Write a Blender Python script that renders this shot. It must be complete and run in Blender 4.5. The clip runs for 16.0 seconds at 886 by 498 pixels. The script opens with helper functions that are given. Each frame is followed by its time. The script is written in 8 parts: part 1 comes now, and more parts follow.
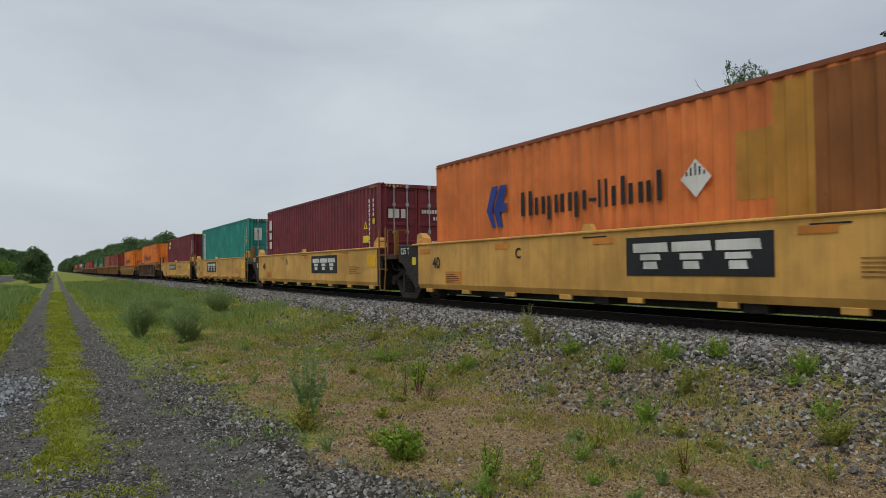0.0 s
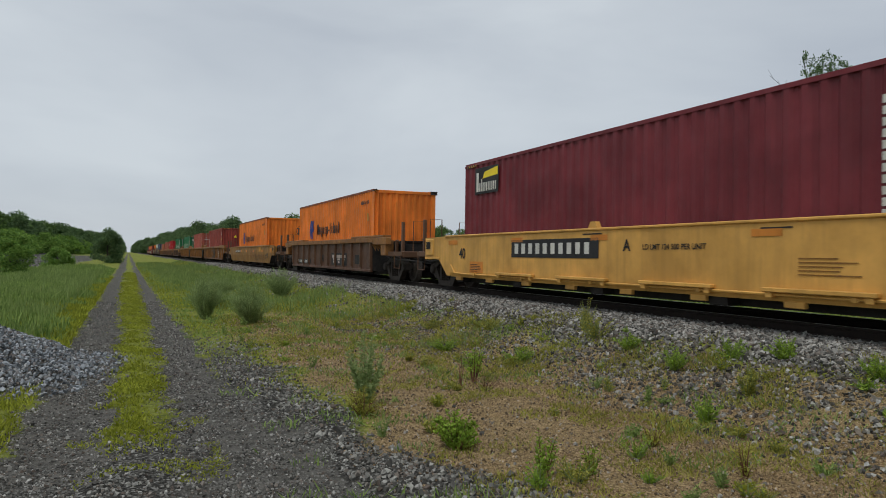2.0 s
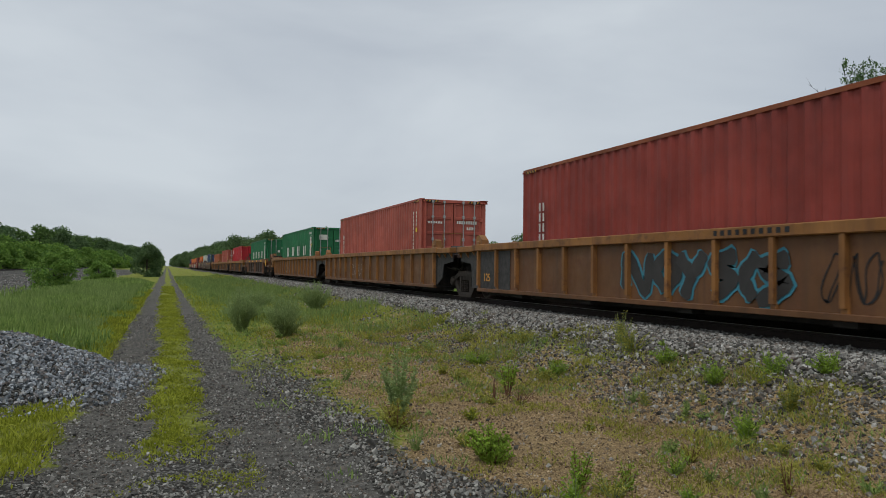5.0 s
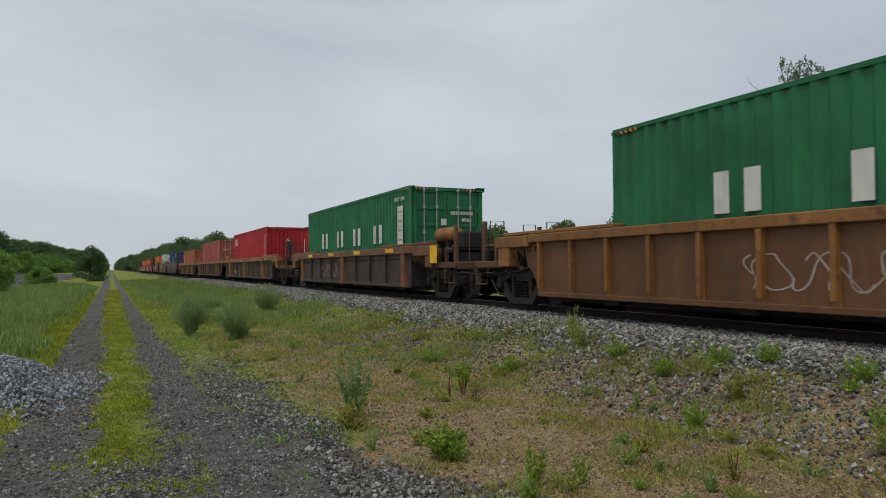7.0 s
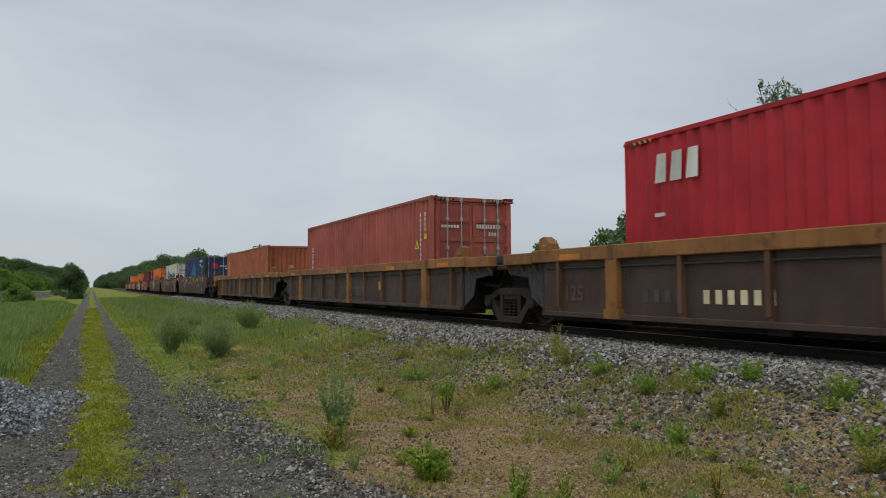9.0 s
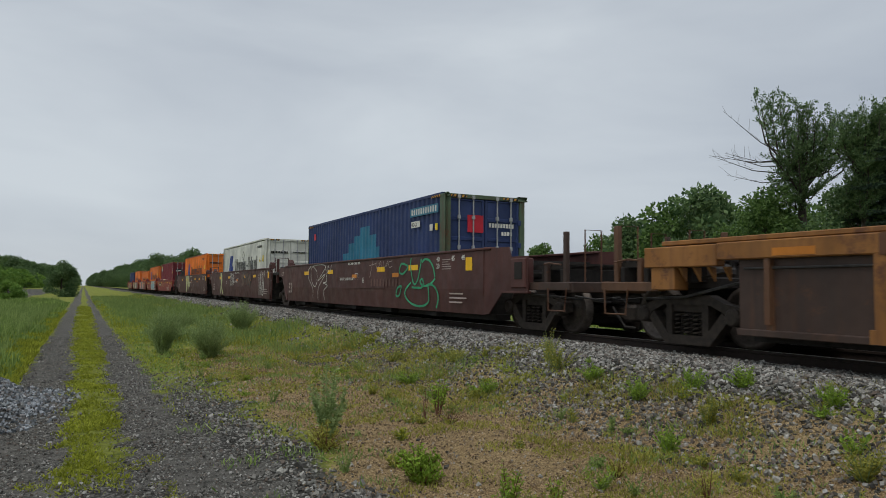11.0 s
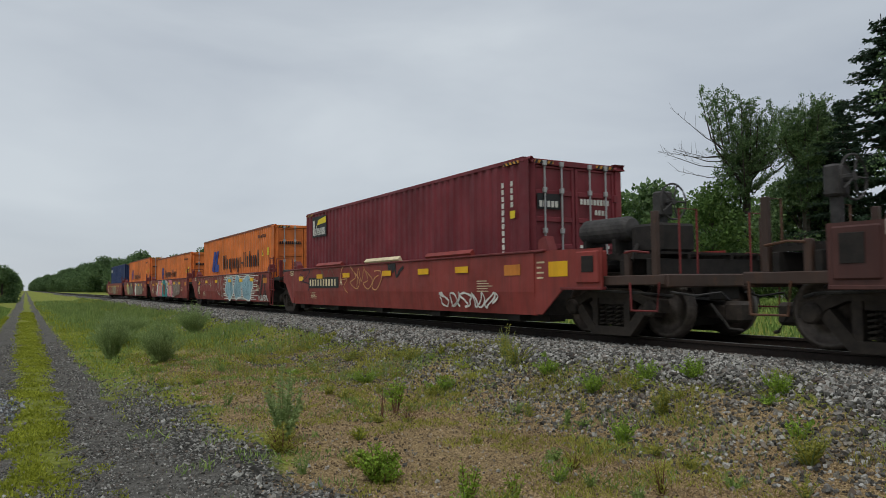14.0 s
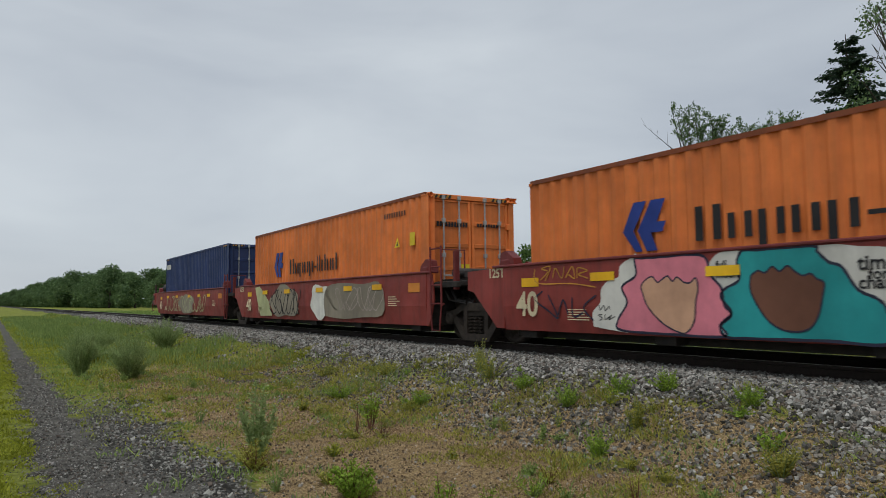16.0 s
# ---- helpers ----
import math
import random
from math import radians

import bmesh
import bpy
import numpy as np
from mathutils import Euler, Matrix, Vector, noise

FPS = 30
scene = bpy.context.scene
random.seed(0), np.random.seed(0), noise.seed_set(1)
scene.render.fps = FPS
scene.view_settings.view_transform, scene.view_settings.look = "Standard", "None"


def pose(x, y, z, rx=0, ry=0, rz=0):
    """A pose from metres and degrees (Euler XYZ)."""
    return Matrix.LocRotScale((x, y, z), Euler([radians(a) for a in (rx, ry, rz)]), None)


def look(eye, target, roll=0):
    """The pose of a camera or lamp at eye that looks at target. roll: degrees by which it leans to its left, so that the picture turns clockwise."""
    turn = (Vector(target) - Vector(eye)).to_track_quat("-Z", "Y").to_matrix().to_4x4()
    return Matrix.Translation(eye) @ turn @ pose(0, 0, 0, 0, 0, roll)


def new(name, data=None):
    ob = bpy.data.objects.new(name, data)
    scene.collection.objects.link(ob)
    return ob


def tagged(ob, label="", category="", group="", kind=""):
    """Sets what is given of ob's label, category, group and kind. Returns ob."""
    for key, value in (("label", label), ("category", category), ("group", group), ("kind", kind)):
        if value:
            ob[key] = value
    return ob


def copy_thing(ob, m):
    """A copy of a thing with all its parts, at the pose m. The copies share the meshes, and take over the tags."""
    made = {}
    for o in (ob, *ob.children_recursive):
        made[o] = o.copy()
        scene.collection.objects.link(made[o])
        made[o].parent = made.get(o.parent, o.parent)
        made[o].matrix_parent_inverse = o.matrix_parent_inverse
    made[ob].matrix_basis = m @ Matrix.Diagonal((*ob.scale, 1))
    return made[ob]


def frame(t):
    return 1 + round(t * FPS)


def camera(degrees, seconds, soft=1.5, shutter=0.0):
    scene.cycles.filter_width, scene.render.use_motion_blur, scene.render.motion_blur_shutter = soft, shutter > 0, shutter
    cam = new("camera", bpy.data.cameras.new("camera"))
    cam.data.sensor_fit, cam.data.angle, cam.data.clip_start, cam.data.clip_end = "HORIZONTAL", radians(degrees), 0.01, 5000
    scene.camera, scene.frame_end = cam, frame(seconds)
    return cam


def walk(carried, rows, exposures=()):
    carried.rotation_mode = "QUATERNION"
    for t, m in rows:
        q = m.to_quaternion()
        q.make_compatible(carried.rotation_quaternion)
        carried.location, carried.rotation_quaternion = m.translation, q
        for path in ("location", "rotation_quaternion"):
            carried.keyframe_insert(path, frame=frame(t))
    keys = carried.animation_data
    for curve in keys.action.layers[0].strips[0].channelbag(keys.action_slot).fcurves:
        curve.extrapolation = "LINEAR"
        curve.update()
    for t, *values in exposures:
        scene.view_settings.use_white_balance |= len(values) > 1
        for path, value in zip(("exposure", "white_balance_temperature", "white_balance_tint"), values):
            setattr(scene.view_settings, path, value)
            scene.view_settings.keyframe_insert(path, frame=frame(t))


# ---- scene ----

# ---- camera: held in the hand beside the track, turning a little ----
EYE = (0.0, 0.0, 1.6)
cam = camera(63.95, 16.0, soft=0.6, shutter=0.05)
# seconds, degrees to the right of the rails, degrees up, lean to the right
TURNS = [
    (0.0, 28.66, 1.39, 0.71),
    (0.5, 28.61, 1.00, 0.93),
    (1.0, 26.94, 0.63, 1.65),
    (1.5, 26.29, 0.69, 0.98),
    (2.0, 23.91, 0.59, -0.80),
    (2.5, 24.93, 0.93, 0.42),
    (3.0, 22.50, 1.11, 0.07),
    (3.5, 16.68, 2.63, -0.31),
    (4.0, 16.91, 1.75, 1.11),
    (4.5, 18.58, 1.46, -0.53),
    (5.0, 21.24, 1.59, -0.61),
    (7.5, 25.12, 1.66, 0.45),
    (8.0, 25.12, 2.27, 0.66),
    (8.5, 25.92, 1.72, 1.07),
    (9.0, 26.37, 2.91, 0.32),
    (11.5, 27.16, 3.21, -0.85),
    (12.0, 27.91, 3.11, -0.98),
    (12.5, 28.05, 3.46, -0.69),
    (13.0, 29.91, 3.14, -0.13),
    (13.5, 30.43, 2.78, 0.76),
    (14.0, 30.46, 2.98, 0.61),
    (14.5, 30.48, 3.78, 0.75),
    (15.0, 31.09, 4.23, 0.09),
    (15.5, 31.30, 4.27, 0.37),
    (16.0, 32.44, 4.12, 0.69),
]


def aim(yaw, up, lean):
    y, p = radians(yaw), radians(up)
    way = Vector((math.sin(y) * math.cos(p), math.cos(y) * math.cos(p), math.sin(p)))
    return look(EYE, Vector(EYE) + way, -lean)


walk(cam, [(t, aim(y, p, l)) for t, y, p, l in TURNS])

# ---- world: an overcast sky ----
SUN_AZ, SUN_EL = radians(235), radians(64)
world = bpy.data.worlds.new("overcast")
scene.world = world
world.use_nodes = True
wn, wl = world.node_tree.nodes, world.node_tree.links
wn.clear()
w_out, w_bg = wn.new("ShaderNodeOutputWorld"), wn.new("ShaderNodeBackground")
w_sky = wn.new("ShaderNodeTexSky")
w_sky.sky_type, w_sky.sun_disc, w_sky.sun_elevation, w_sky.sun_rotation = "NISHITA", False, SUN_EL, SUN_AZ
w_dim = wn.new("ShaderNodeMixRGB")
w_dim.blend_type, w_dim.inputs[0].default_value, w_dim.inputs[2].default_value = "MULTIPLY", 1.0, (0.1, 0.1, 0.1, 1)
w_co, w_map, w_noise, w_ramp = wn.new("ShaderNodeTexCoord"), wn.new("ShaderNodeMapping"), wn.new("ShaderNodeTexNoise"), wn.new("ShaderNodeValToRGB")
w_map.inputs["Scale"].default_value = (1.1, 1.1, 3.4)
w_noise.inputs["Scale"].default_value, w_noise.inputs["Detail"].default_value, w_noise.inputs["Roughness"].default_value = 1.5, 5.0, 0.5
w_noise.inputs["Distortion"].default_value = 0.35
w_ramp.color_ramp.elements[0].position, w_ramp.color_ramp.elements[0].color = 0.30, (0.42, 0.465, 0.53, 1)
w_ramp.color_ramp.elements[1].position, w_ramp.color_ramp.elements[1].color = 0.70, (0.615, 0.665, 0.71, 1)
w_mix = wn.new("ShaderNodeMixRGB")
w_mix.inputs[0].default_value = 0.92
wl.new(w_sky.outputs[0], w_dim.inputs[1])
wl.new(w_co.outputs["Generated"], w_map.inputs[0])
wl.new(w_map.outputs[0], w_noise.inputs["Vector"])
wl.new(w_noise.outputs["Fac"], w_ramp.inputs[0])
wl.new(w_dim.outputs[0], w_mix.inputs[1])
wl.new(w_ramp.outputs[0], w_mix.inputs[2])
wl.new(w_mix.outputs[0], w_bg.inputs[0])
w_bg.inputs[1].default_value = 1.0
wl.new(w_bg.outputs[0], w_out.inputs[0])
sun = new("sun", bpy.data.lights.new("sun", "SUN"))
sun.data.energy, sun.data.angle, sun.data.color = 1.2, radians(25), (1.0, 0.97, 0.93)
sun.matrix_world = look((0, 0, 60), Vector((0, 0, 60)) - Vector((math.sin(SUN_AZ) * math.cos(SUN_EL), math.cos(SUN_AZ) * math.cos(SUN_EL), math.sin(SUN_EL))))
scene.view_settings.exposure = 0.0


# ---- materials ----
def lin(r, g, b):
    return tuple(((c / 255 + 0.055) / 1.055) ** 2.4 if c > 10 else c / 255 / 12.92 for c in (r, g, b)) + (1.0,)


class Nodes:
    """A small hand for building one node material."""

    def __init__(self, name):
        self.mat = bpy.data.materials.new(name)
        self.mat.use_nodes = True
        self.n, self.l = self.mat.node_tree.nodes, self.mat.node_tree.links
        self.bsdf = self.n["Principled BSDF"]
        self.co = self.n.new("ShaderNodeTexCoord")
        self.info = None

    def rand(self):
        if not self.info:
            self.info = self.n.new("ShaderNodeObjectInfo")
        return self.info.outputs["Random"]

    def where(self, scale=(1, 1, 1), shift=True):
        m = self.n.new("ShaderNodeMapping")
        m.inputs["Scale"].default_value = scale
        self.l.new(self.co.outputs["Object"], m.inputs[0])
        if shift:
            mul = self.n.new("ShaderNodeMath")
            mul.operation, mul.inputs[1].default_value = "MULTIPLY", 57.0
            self.l.new(self.rand(), mul.inputs[0])
            self.l.new(mul.outputs[0], m.inputs["Location"])
        return m.outputs[0]

    def noise(self, scale, detail=4, rough=0.6, stretch=(1, 1, 1), shift=True):
        t = self.n.new("ShaderNodeTexNoise")
        t.inputs["Scale"].default_value, t.inputs["Detail"].default_value, t.inputs["Roughness"].default_value = scale, detail, rough
        self.l.new(self.where(stretch, shift), t.inputs["Vector"])
        return t.outputs["Fac"]

    def step(self, src, lo, hi, a=0.0, b=1.0):
        m = self.n.new("ShaderNodeMapRange")
        m.inputs[1].default_value, m.inputs[2].default_value, m.inputs[3].default_value, m.inputs[4].default_value = lo, hi, a, b
        self.l.new(src, m.inputs[0])
        return m.outputs[0]

    def put(self, src, sock):
        if isinstance(src, (tuple, float, int)):
            sock.default_value = src
        else:
            self.l.new(src, sock)

    def mix(self, fac, a, b, how="MIX"):
        m = self.n.new("ShaderNodeMixRGB")
        m.blend_type = how
        for s, v in zip(m.inputs, (fac, a, b)):
            self.put(v, s)
        return m.outputs[0]

    def math(self, how, a, b):
        m = self.n.new("ShaderNodeMath")
        m.operation = how
        self.put(a, m.inputs[0])
        self.put(b, m.inputs[1])
        return m.outputs[0]

    def bump(self, src, strength, dist=0.02):
        b = self.n.new("ShaderNodeBump")
        b.inputs["Strength"].default_value, b.inputs["Distance"].default_value = strength, dist
        self.l.new(src, b.inputs["Height"])
        self.l.new(b.outputs[0], self.bsdf.inputs["Normal"])

    def done(self, colour, rough=0.6, metal=0.0, spec=0.5):
        self.put(colour, self.bsdf.inputs["Base Color"])
        self.put(rough, self.bsdf.inputs["Roughness"])
        self.put(metal, self.bsdf.inputs["Metallic"])
        self.put(spec, self.bsdf.inputs["Specular IOR Level"])
        return self.mat


RUST = (0.085, 0.035, 0.016, 1)
MATS = {}


def paint(name, rgb, rust=0.3, dirt=0.35, rough=0.5):
    """Weathered steel paint: faded patches, vertical dirt streaks, rust spots."""
    if name in MATS:
        return MATS[name]
    k = Nodes(name)
    c = lin(*rgb)
    fade = k.mix(k.step(k.noise(0.9, 5), 0.36, 0.66), tuple(v * 0.78 for v in c[:3]) + (1,), tuple(min(1, v * 1.2 + 0.008) for v in c[:3]) + (1,))
    streak = k.step(k.noise(5.0, 5, 0.7, (1, 1, 0.06)), 0.46, 0.70, 0.0, dirt)
    col = k.mix(streak, fade, tuple(v * 0.45 + 0.012 for v in c[:3]) + (1,))
    spots = k.step(k.noise(2.6, 8, 0.75), 0.72 - 0.26 * rust, 0.80 - 0.20 * rust, 0.0, min(1.0, 0.35 + rust))
    run = k.step(k.noise(3.2, 5, 0.65, (1, 1, 0.12)), 0.70 - 0.25 * rust, 0.86 - 0.2 * rust, 0.0, 0.75 * min(1, rust * 1.6))
    col = k.mix(k.math("MAXIMUM", spots, run), col, k.mix(k.noise(22, 3), RUST, (0.17, 0.07, 0.03, 1)))
    k.bump(k.noise(38, 4), 0.12, 0.004)
    MATS[name] = k.done(col, k.step(k.noise(3, 4), 0.2, 0.8, rough - 0.08, rough + 0.25), 0.0, 0.4)
    return MATS[name]


def grime(name, c, c2, scale=6.0, rough=0.8, metal=0.0, bump=0.3):
    if name in MATS:
        return MATS[name]
    k = Nodes(name)
    n = k.noise(scale, 6, 0.65)
    col = k.mix(k.step(n, 0.3, 0.7), c + (1,), c2 + (1,))
    k.bump(k.noise(scale * 5, 4), bump, 0.01)
    MATS[name] = k.done(col, rough, metal, 0.35)
    return MATS[name]


M_BLACK = grime("grimy_black_steel", (0.014, 0.013, 0.012), (0.045, 0.038, 0.032))
M_UNDER = grime("dark_underframe_steel", (0.010, 0.009, 0.008), (0.030, 0.024, 0.020))
M_BOGIE = grime("brown_cast_steel", (0.020, 0.016, 0.013), (0.055, 0.042, 0.032), 9.0)
M_TREAD = grime("worn_wheel_steel", (0.05, 0.04, 0.034), (0.12, 0.10, 0.085), 12.0, 0.45, 0.6)
M_RAILTOP = grime("polished_rail_steel", (0.30, 0.29, 0.28), (0.42, 0.41, 0.40), 20, 0.3, 0.9, 0.05)
M_RAILSIDE = grime("rusty_rail_steel", (0.014, 0.010, 0.008), (0.034, 0.022, 0.016), 14)
M_TIE = grime("oily_weathered_timber", (0.018, 0.016, 0.014), (0.055, 0.047, 0.040), 8, 0.9)
M_ROD = grime("galvanised_steel", (0.30, 0.31, 0.31), (0.45, 0.45, 0.44), 9, 0.5, 0.4, 0.1)
M_GREY = grime("grey_machinery_paint", (0.028, 0.027, 0.026), (0.075, 0.07, 0.066), 6)
M_WHITE = paint("white_stencil_paint", (214, 212, 202), 0.05, 0.25)
M_CREAM = paint("cream_stencil_paint", (222, 206, 168), 0.05, 0.25)
M_INK = paint("black_stencil_paint", (26, 25, 26), 0.02, 0.1)
M_BLUE = paint("blue_logo_paint", (30, 58, 140), 0.02, 0.15)
M_REFLECT = paint("yellow_reflector_film", (250, 186, 20), 0.02, 0.2)
M_LEMON = paint("lemon_warning_film", (236, 208, 40), 0.02, 0.1)
M_REDFILM = paint("red_sign_film", (190, 30, 48), 0.02, 0.1)


# ---- mesh building ----
class Mesh:
    """Vertices and faces of one part."""

    def __init__(self):
        self.v, self.f = [], []

    def add(self, v, f):
        o = len(self.v)
        self.v += [tuple(p) for p in v]
        self.f += [tuple(i + o for i in q) for q in f]
        return self

    def box(self, x0, x1, y0, y1, z0, z1, b=0.0):
        """A box, its edges chamfered by b."""
        lo, hi = (x0, y0, z0), (x1, y1, z1)
        if b <= 0:
            v = [(hi[0] if i & 1 else lo[0], hi[1] if i & 2 else lo[1], hi[2] if i & 4 else lo[2]) for i in range(8)]
            return self.add(v, [(0, 2, 3, 1), (4, 5, 7, 6), (0, 1, 5, 4), (2, 6, 7, 3), (0, 4, 6, 2), (1, 3, 7, 5)])
        b = min(b, *((h - l) * 0.45 for l, h in zip(lo, hi)))
        v, at = [], {}
        for i in range(8):
            for axis in range(3):
                p = []
                for a in range(3):
                    up = i >> a & 1
                    e = hi[a] if up else lo[a]
                    p.append(e if a == axis else e + (-b if up else b))
                at[i, axis] = len(v)
                v.append(p)
        f = []
        for axis in range(3):
            u, w = [a for a in range(3) if a != axis]
            for side in (0, 1):
                f.append([at[(side << axis) | (p << u) | (q << w), axis] for p, q in ((0, 0), (1, 0), (1, 1), (0, 1))])
            for p in (0, 1):
                for q in (0, 1):
                    i = (p << u) | (q << w)
                    j = i | (1 << axis)
                    f.append([at[i, u], at[j, u], at[j, w], at[i, w]])
        for i in range(8):
            f.append([at[i, 0], at[i, 1], at[i, 2]])
        return self.add(v, f)

    def prism(self, pts, x0, x1, axis=0):
        """A polygon extruded along an axis: the points are (y, z) along x, (x, z) along y, (x, y) along z."""
        n = len(pts)

        def at(e, p):
            return ((e, p[0], p[1]), (p[0], e, p[1]), (p[0], p[1], e))[axis]
        v = [at(x0, p) for p in pts] + [at(x1, p) for p in pts]
        f = [tuple(range(n))[::-1], tuple(range(n, 2 * n))] + [(i, (i + 1) % n, n + (i + 1) % n, n + i) for i in range(n)]
        return self.add(v, f)

    def rod(self, pts, r, n=8):
        """A round bar along a line of points."""
        pts = [Vector(p) for p in pts]
        rings = []
        for i, p in enumerate(pts):
            d = (pts[min(i + 1, len(pts) - 1)] - pts[max(i - 1, 0)]).normalized()
            u = d.orthogonal().normalized()
            w = d.cross(u)
            rr = r[i] if isinstance(r, (list, tuple)) else r
            rings += [p + rr * (math.cos(2 * math.pi * k / n) * u + math.sin(2 * math.pi * k / n) * w) for k in range(n)]
        f = []
        for i in range(len(pts) - 1):
            f += [(i * n + k, i * n + (k + 1) % n, (i + 1) * n + (k + 1) % n, (i + 1) * n + k) for k in range(n)]
        f += [tuple(range(n))[::-1], tuple(range((len(pts) - 1) * n, len(pts) * n))]
        return self.add(rings, f)

    def lathe(self, prof, n=20, axis=0):
        """A profile of (along, radius) turned about an axis through the origin."""
        v, f = [], []
        for a, r in prof:
            for k in range(n):
                c, s = r * math.cos(2 * math.pi * k / n), r * math.sin(2 * math.pi * k / n)
                v.append(((a, c, s), (c, a, s), (c, s, a))[axis])
        m = len(prof)
        for i in range(m - 1):
            f += [(i * n + k, i * n + (k + 1) % n, (i + 1) * n + (k + 1) % n, (i + 1) * n + k) for k in range(n)]
        f += [tuple(range(n))[::-1], tuple(range((m - 1) * n, m * n))]
        return self.add(v, f)

    def data(self, name="part", smooth=False):
        me = bpy.data.meshes.new(name)
        me.from_pydata(self.v, [], self.f)
        bm = bmesh.new()
        bm.from_mesh(me)
        bmesh.ops.recalc_face_normals(bm, faces=bm.faces)
        bm.to_mesh(me)
        bm.free()
        me.polygons.foreach_set("use_smooth", [smooth] * len(me.polygons))
        me.materials.append(None)
        return me


SHARED = {}


def shared(key, make, smooth=False):
    if key not in SHARED:
        SHARED[key] = make().data(key if isinstance(key, str) else key[0], smooth)
    return SHARED[key]


def part(name, mesh, material, parent=None, label="", at=None):
    """One mesh object, under a thing or part; mesh: a Mesh or shared mesh data."""
    me = mesh.data(name) if isinstance(mesh, Mesh) else mesh
    ob = new(name, me)
    if not me.materials:
        me.materials.append(None)
    if me.materials[0] is None:
        ob.material_slots[0].link = "OBJECT"
    ob.material_slots[0].material = material
    ob.parent = parent
    if at is not None:
        ob.matrix_local = at if isinstance(at, Matrix) else Matrix.Translation(at)
    if label:
        tagged(ob, label)
    return ob


def thing(name, m, label, category, group="", kind=""):
    ob = new(name)
    ob.matrix_world = m
    return tagged(ob, label, category, group, kind)


def raw_mesh(name, verts, faces, material, smooth=False):
    """A mesh straight from arrays, for stuff."""
    me = bpy.data.meshes.new(name)
    verts, faces = np.asarray(verts, np.float32), np.asarray(faces, np.int32)
    k = faces.shape[1]
    me.vertices.add(len(verts))
    me.vertices.foreach_set("co", verts.ravel())
    me.loops.add(faces.size)
    me.loops.foreach_set("vertex_index", faces.ravel())
    me.polygons.add(len(faces))
    me.polygons.foreach_set("loop_start", np.arange(0, faces.size, k, dtype=np.int32))
    me.polygons.foreach_set("use_smooth", np.full(len(faces), smooth))
    me.update()
    me.validate()
    me.materials.append(material)
    return me


# ---- the ground ----
TRACK_X, RAIL_Z = 9.305, 0.76
RNG = np.random.default_rng(7)
LATTICE = RNG.random((256, 256))


def patchy(x, y, size, shift=0):
    """Smooth random values from 0 to 1, with blotches of that size."""
    u, v = np.asarray(x) / size + shift * 17.3, np.asarray(y) / size + shift * 5.1
    i, j = np.floor(u).astype(int), np.floor(v).astype(int)
    fu, fv = u - i, v - j
    fu, fv = fu * fu * (3 - 2 * fu), fv * fv * (3 - 2 * fv)
    g = lambda a, b: LATTICE[a % 256, b % 256]
    return (g(i, j) * (1 - fu) + g(i + 1, j) * fu) * (1 - fv) + (g(i, j + 1) * (1 - fu) + g(i + 1, j + 1) * fu) * fv


def ramp(v, a, b):
    t = np.clip((np.asarray(v, float) - a) / (b - a), 0, 1)
    return t * t * (3 - 2 * t)


def pile_height(x, y):
    d = np.sqrt(((x + 3.35) / 2.9) ** 2 + ((y - 11.2) / 2.9) ** 2)
    d = d + 0.16 * (patchy(x, y, 0.8, 4) - 0.5)
    return 0.92 * np.clip(1 - d, 0, 1) ** 0.85 * (1 - 0.25 * ramp(d, 0.4, 0.0))


def rut(x, y):
    """1 in the two wheel tracks of the lane."""
    wob = 0.20 * (patchy(x * 0, y, 3.0, 2) - 0.5) + 0.26 * (patchy(x, y, 0.35, 21) - 0.5) + 0.14 * (patchy(x, y, 0.12, 22) - 0.5)
    wide = 0.5 * ramp(y, 11, 6)
    left = ramp(x + wob, -1.06, -0.78) * ramp(x + wob, -0.06, -0.28)
    right = ramp(x + wob, 0.28, 0.52) * ramp(x + wob, 1.15 + wide, 0.92 + wide)
    return np.maximum(left, right)


def height(x, y):
    x, y = np.asarray(x, float), np.asarray(y, float)
    bed = 0.585 * ramp(x, 5.0, 7.55) * ramp(x, 13.7, 11.05)
    left = 0.50 * ramp(x, -31.0, -29.0) * ramp(x, -22.5, -24.8)
    rough = 0.07 * (patchy(x, y, 2.3) - 0.5) + 0.03 * (patchy(x, y, 0.6, 1) - 0.5)
    calm = 1 - 0.85 * np.maximum(ramp(x, 7.0, 7.6) * ramp(x, 11.6, 11.0), ramp(np.abs(x + 27), 3, 2))
    far = 0.35 * ramp(np.hypot(x, y), 60, 200) * (patchy(x, y, 60, 3) - 0.6) * ramp(np.abs(x - 9.3), 5, 20) * ramp(np.abs(x + 27), 5, 16)
    return bed + left + rough * calm - 0.045 * rut(x, y) + far + pile_height(x, y)


def packed_bed(x, y):
    """Where fine dark grit is pressed flat: the wheel tracks, and the oily bed between the rails, its colour also
    standing in for shade under the train.
    """
    x, y = np.asarray(x, float), np.asarray(y, float)
    worn = rut(x + 0.5 * (patchy(x, y, 0.22, 71) - 0.5), y) * (0.45 + 0.55 * ramp(patchy(x, y, 0.7, 72), 0.25, 0.6))
    # oily bed, its colour also darkened for the shade below the cars
    return np.maximum(worn, ramp(x, 8.15, 8.45) * ramp(x, 10.6, 10.3))


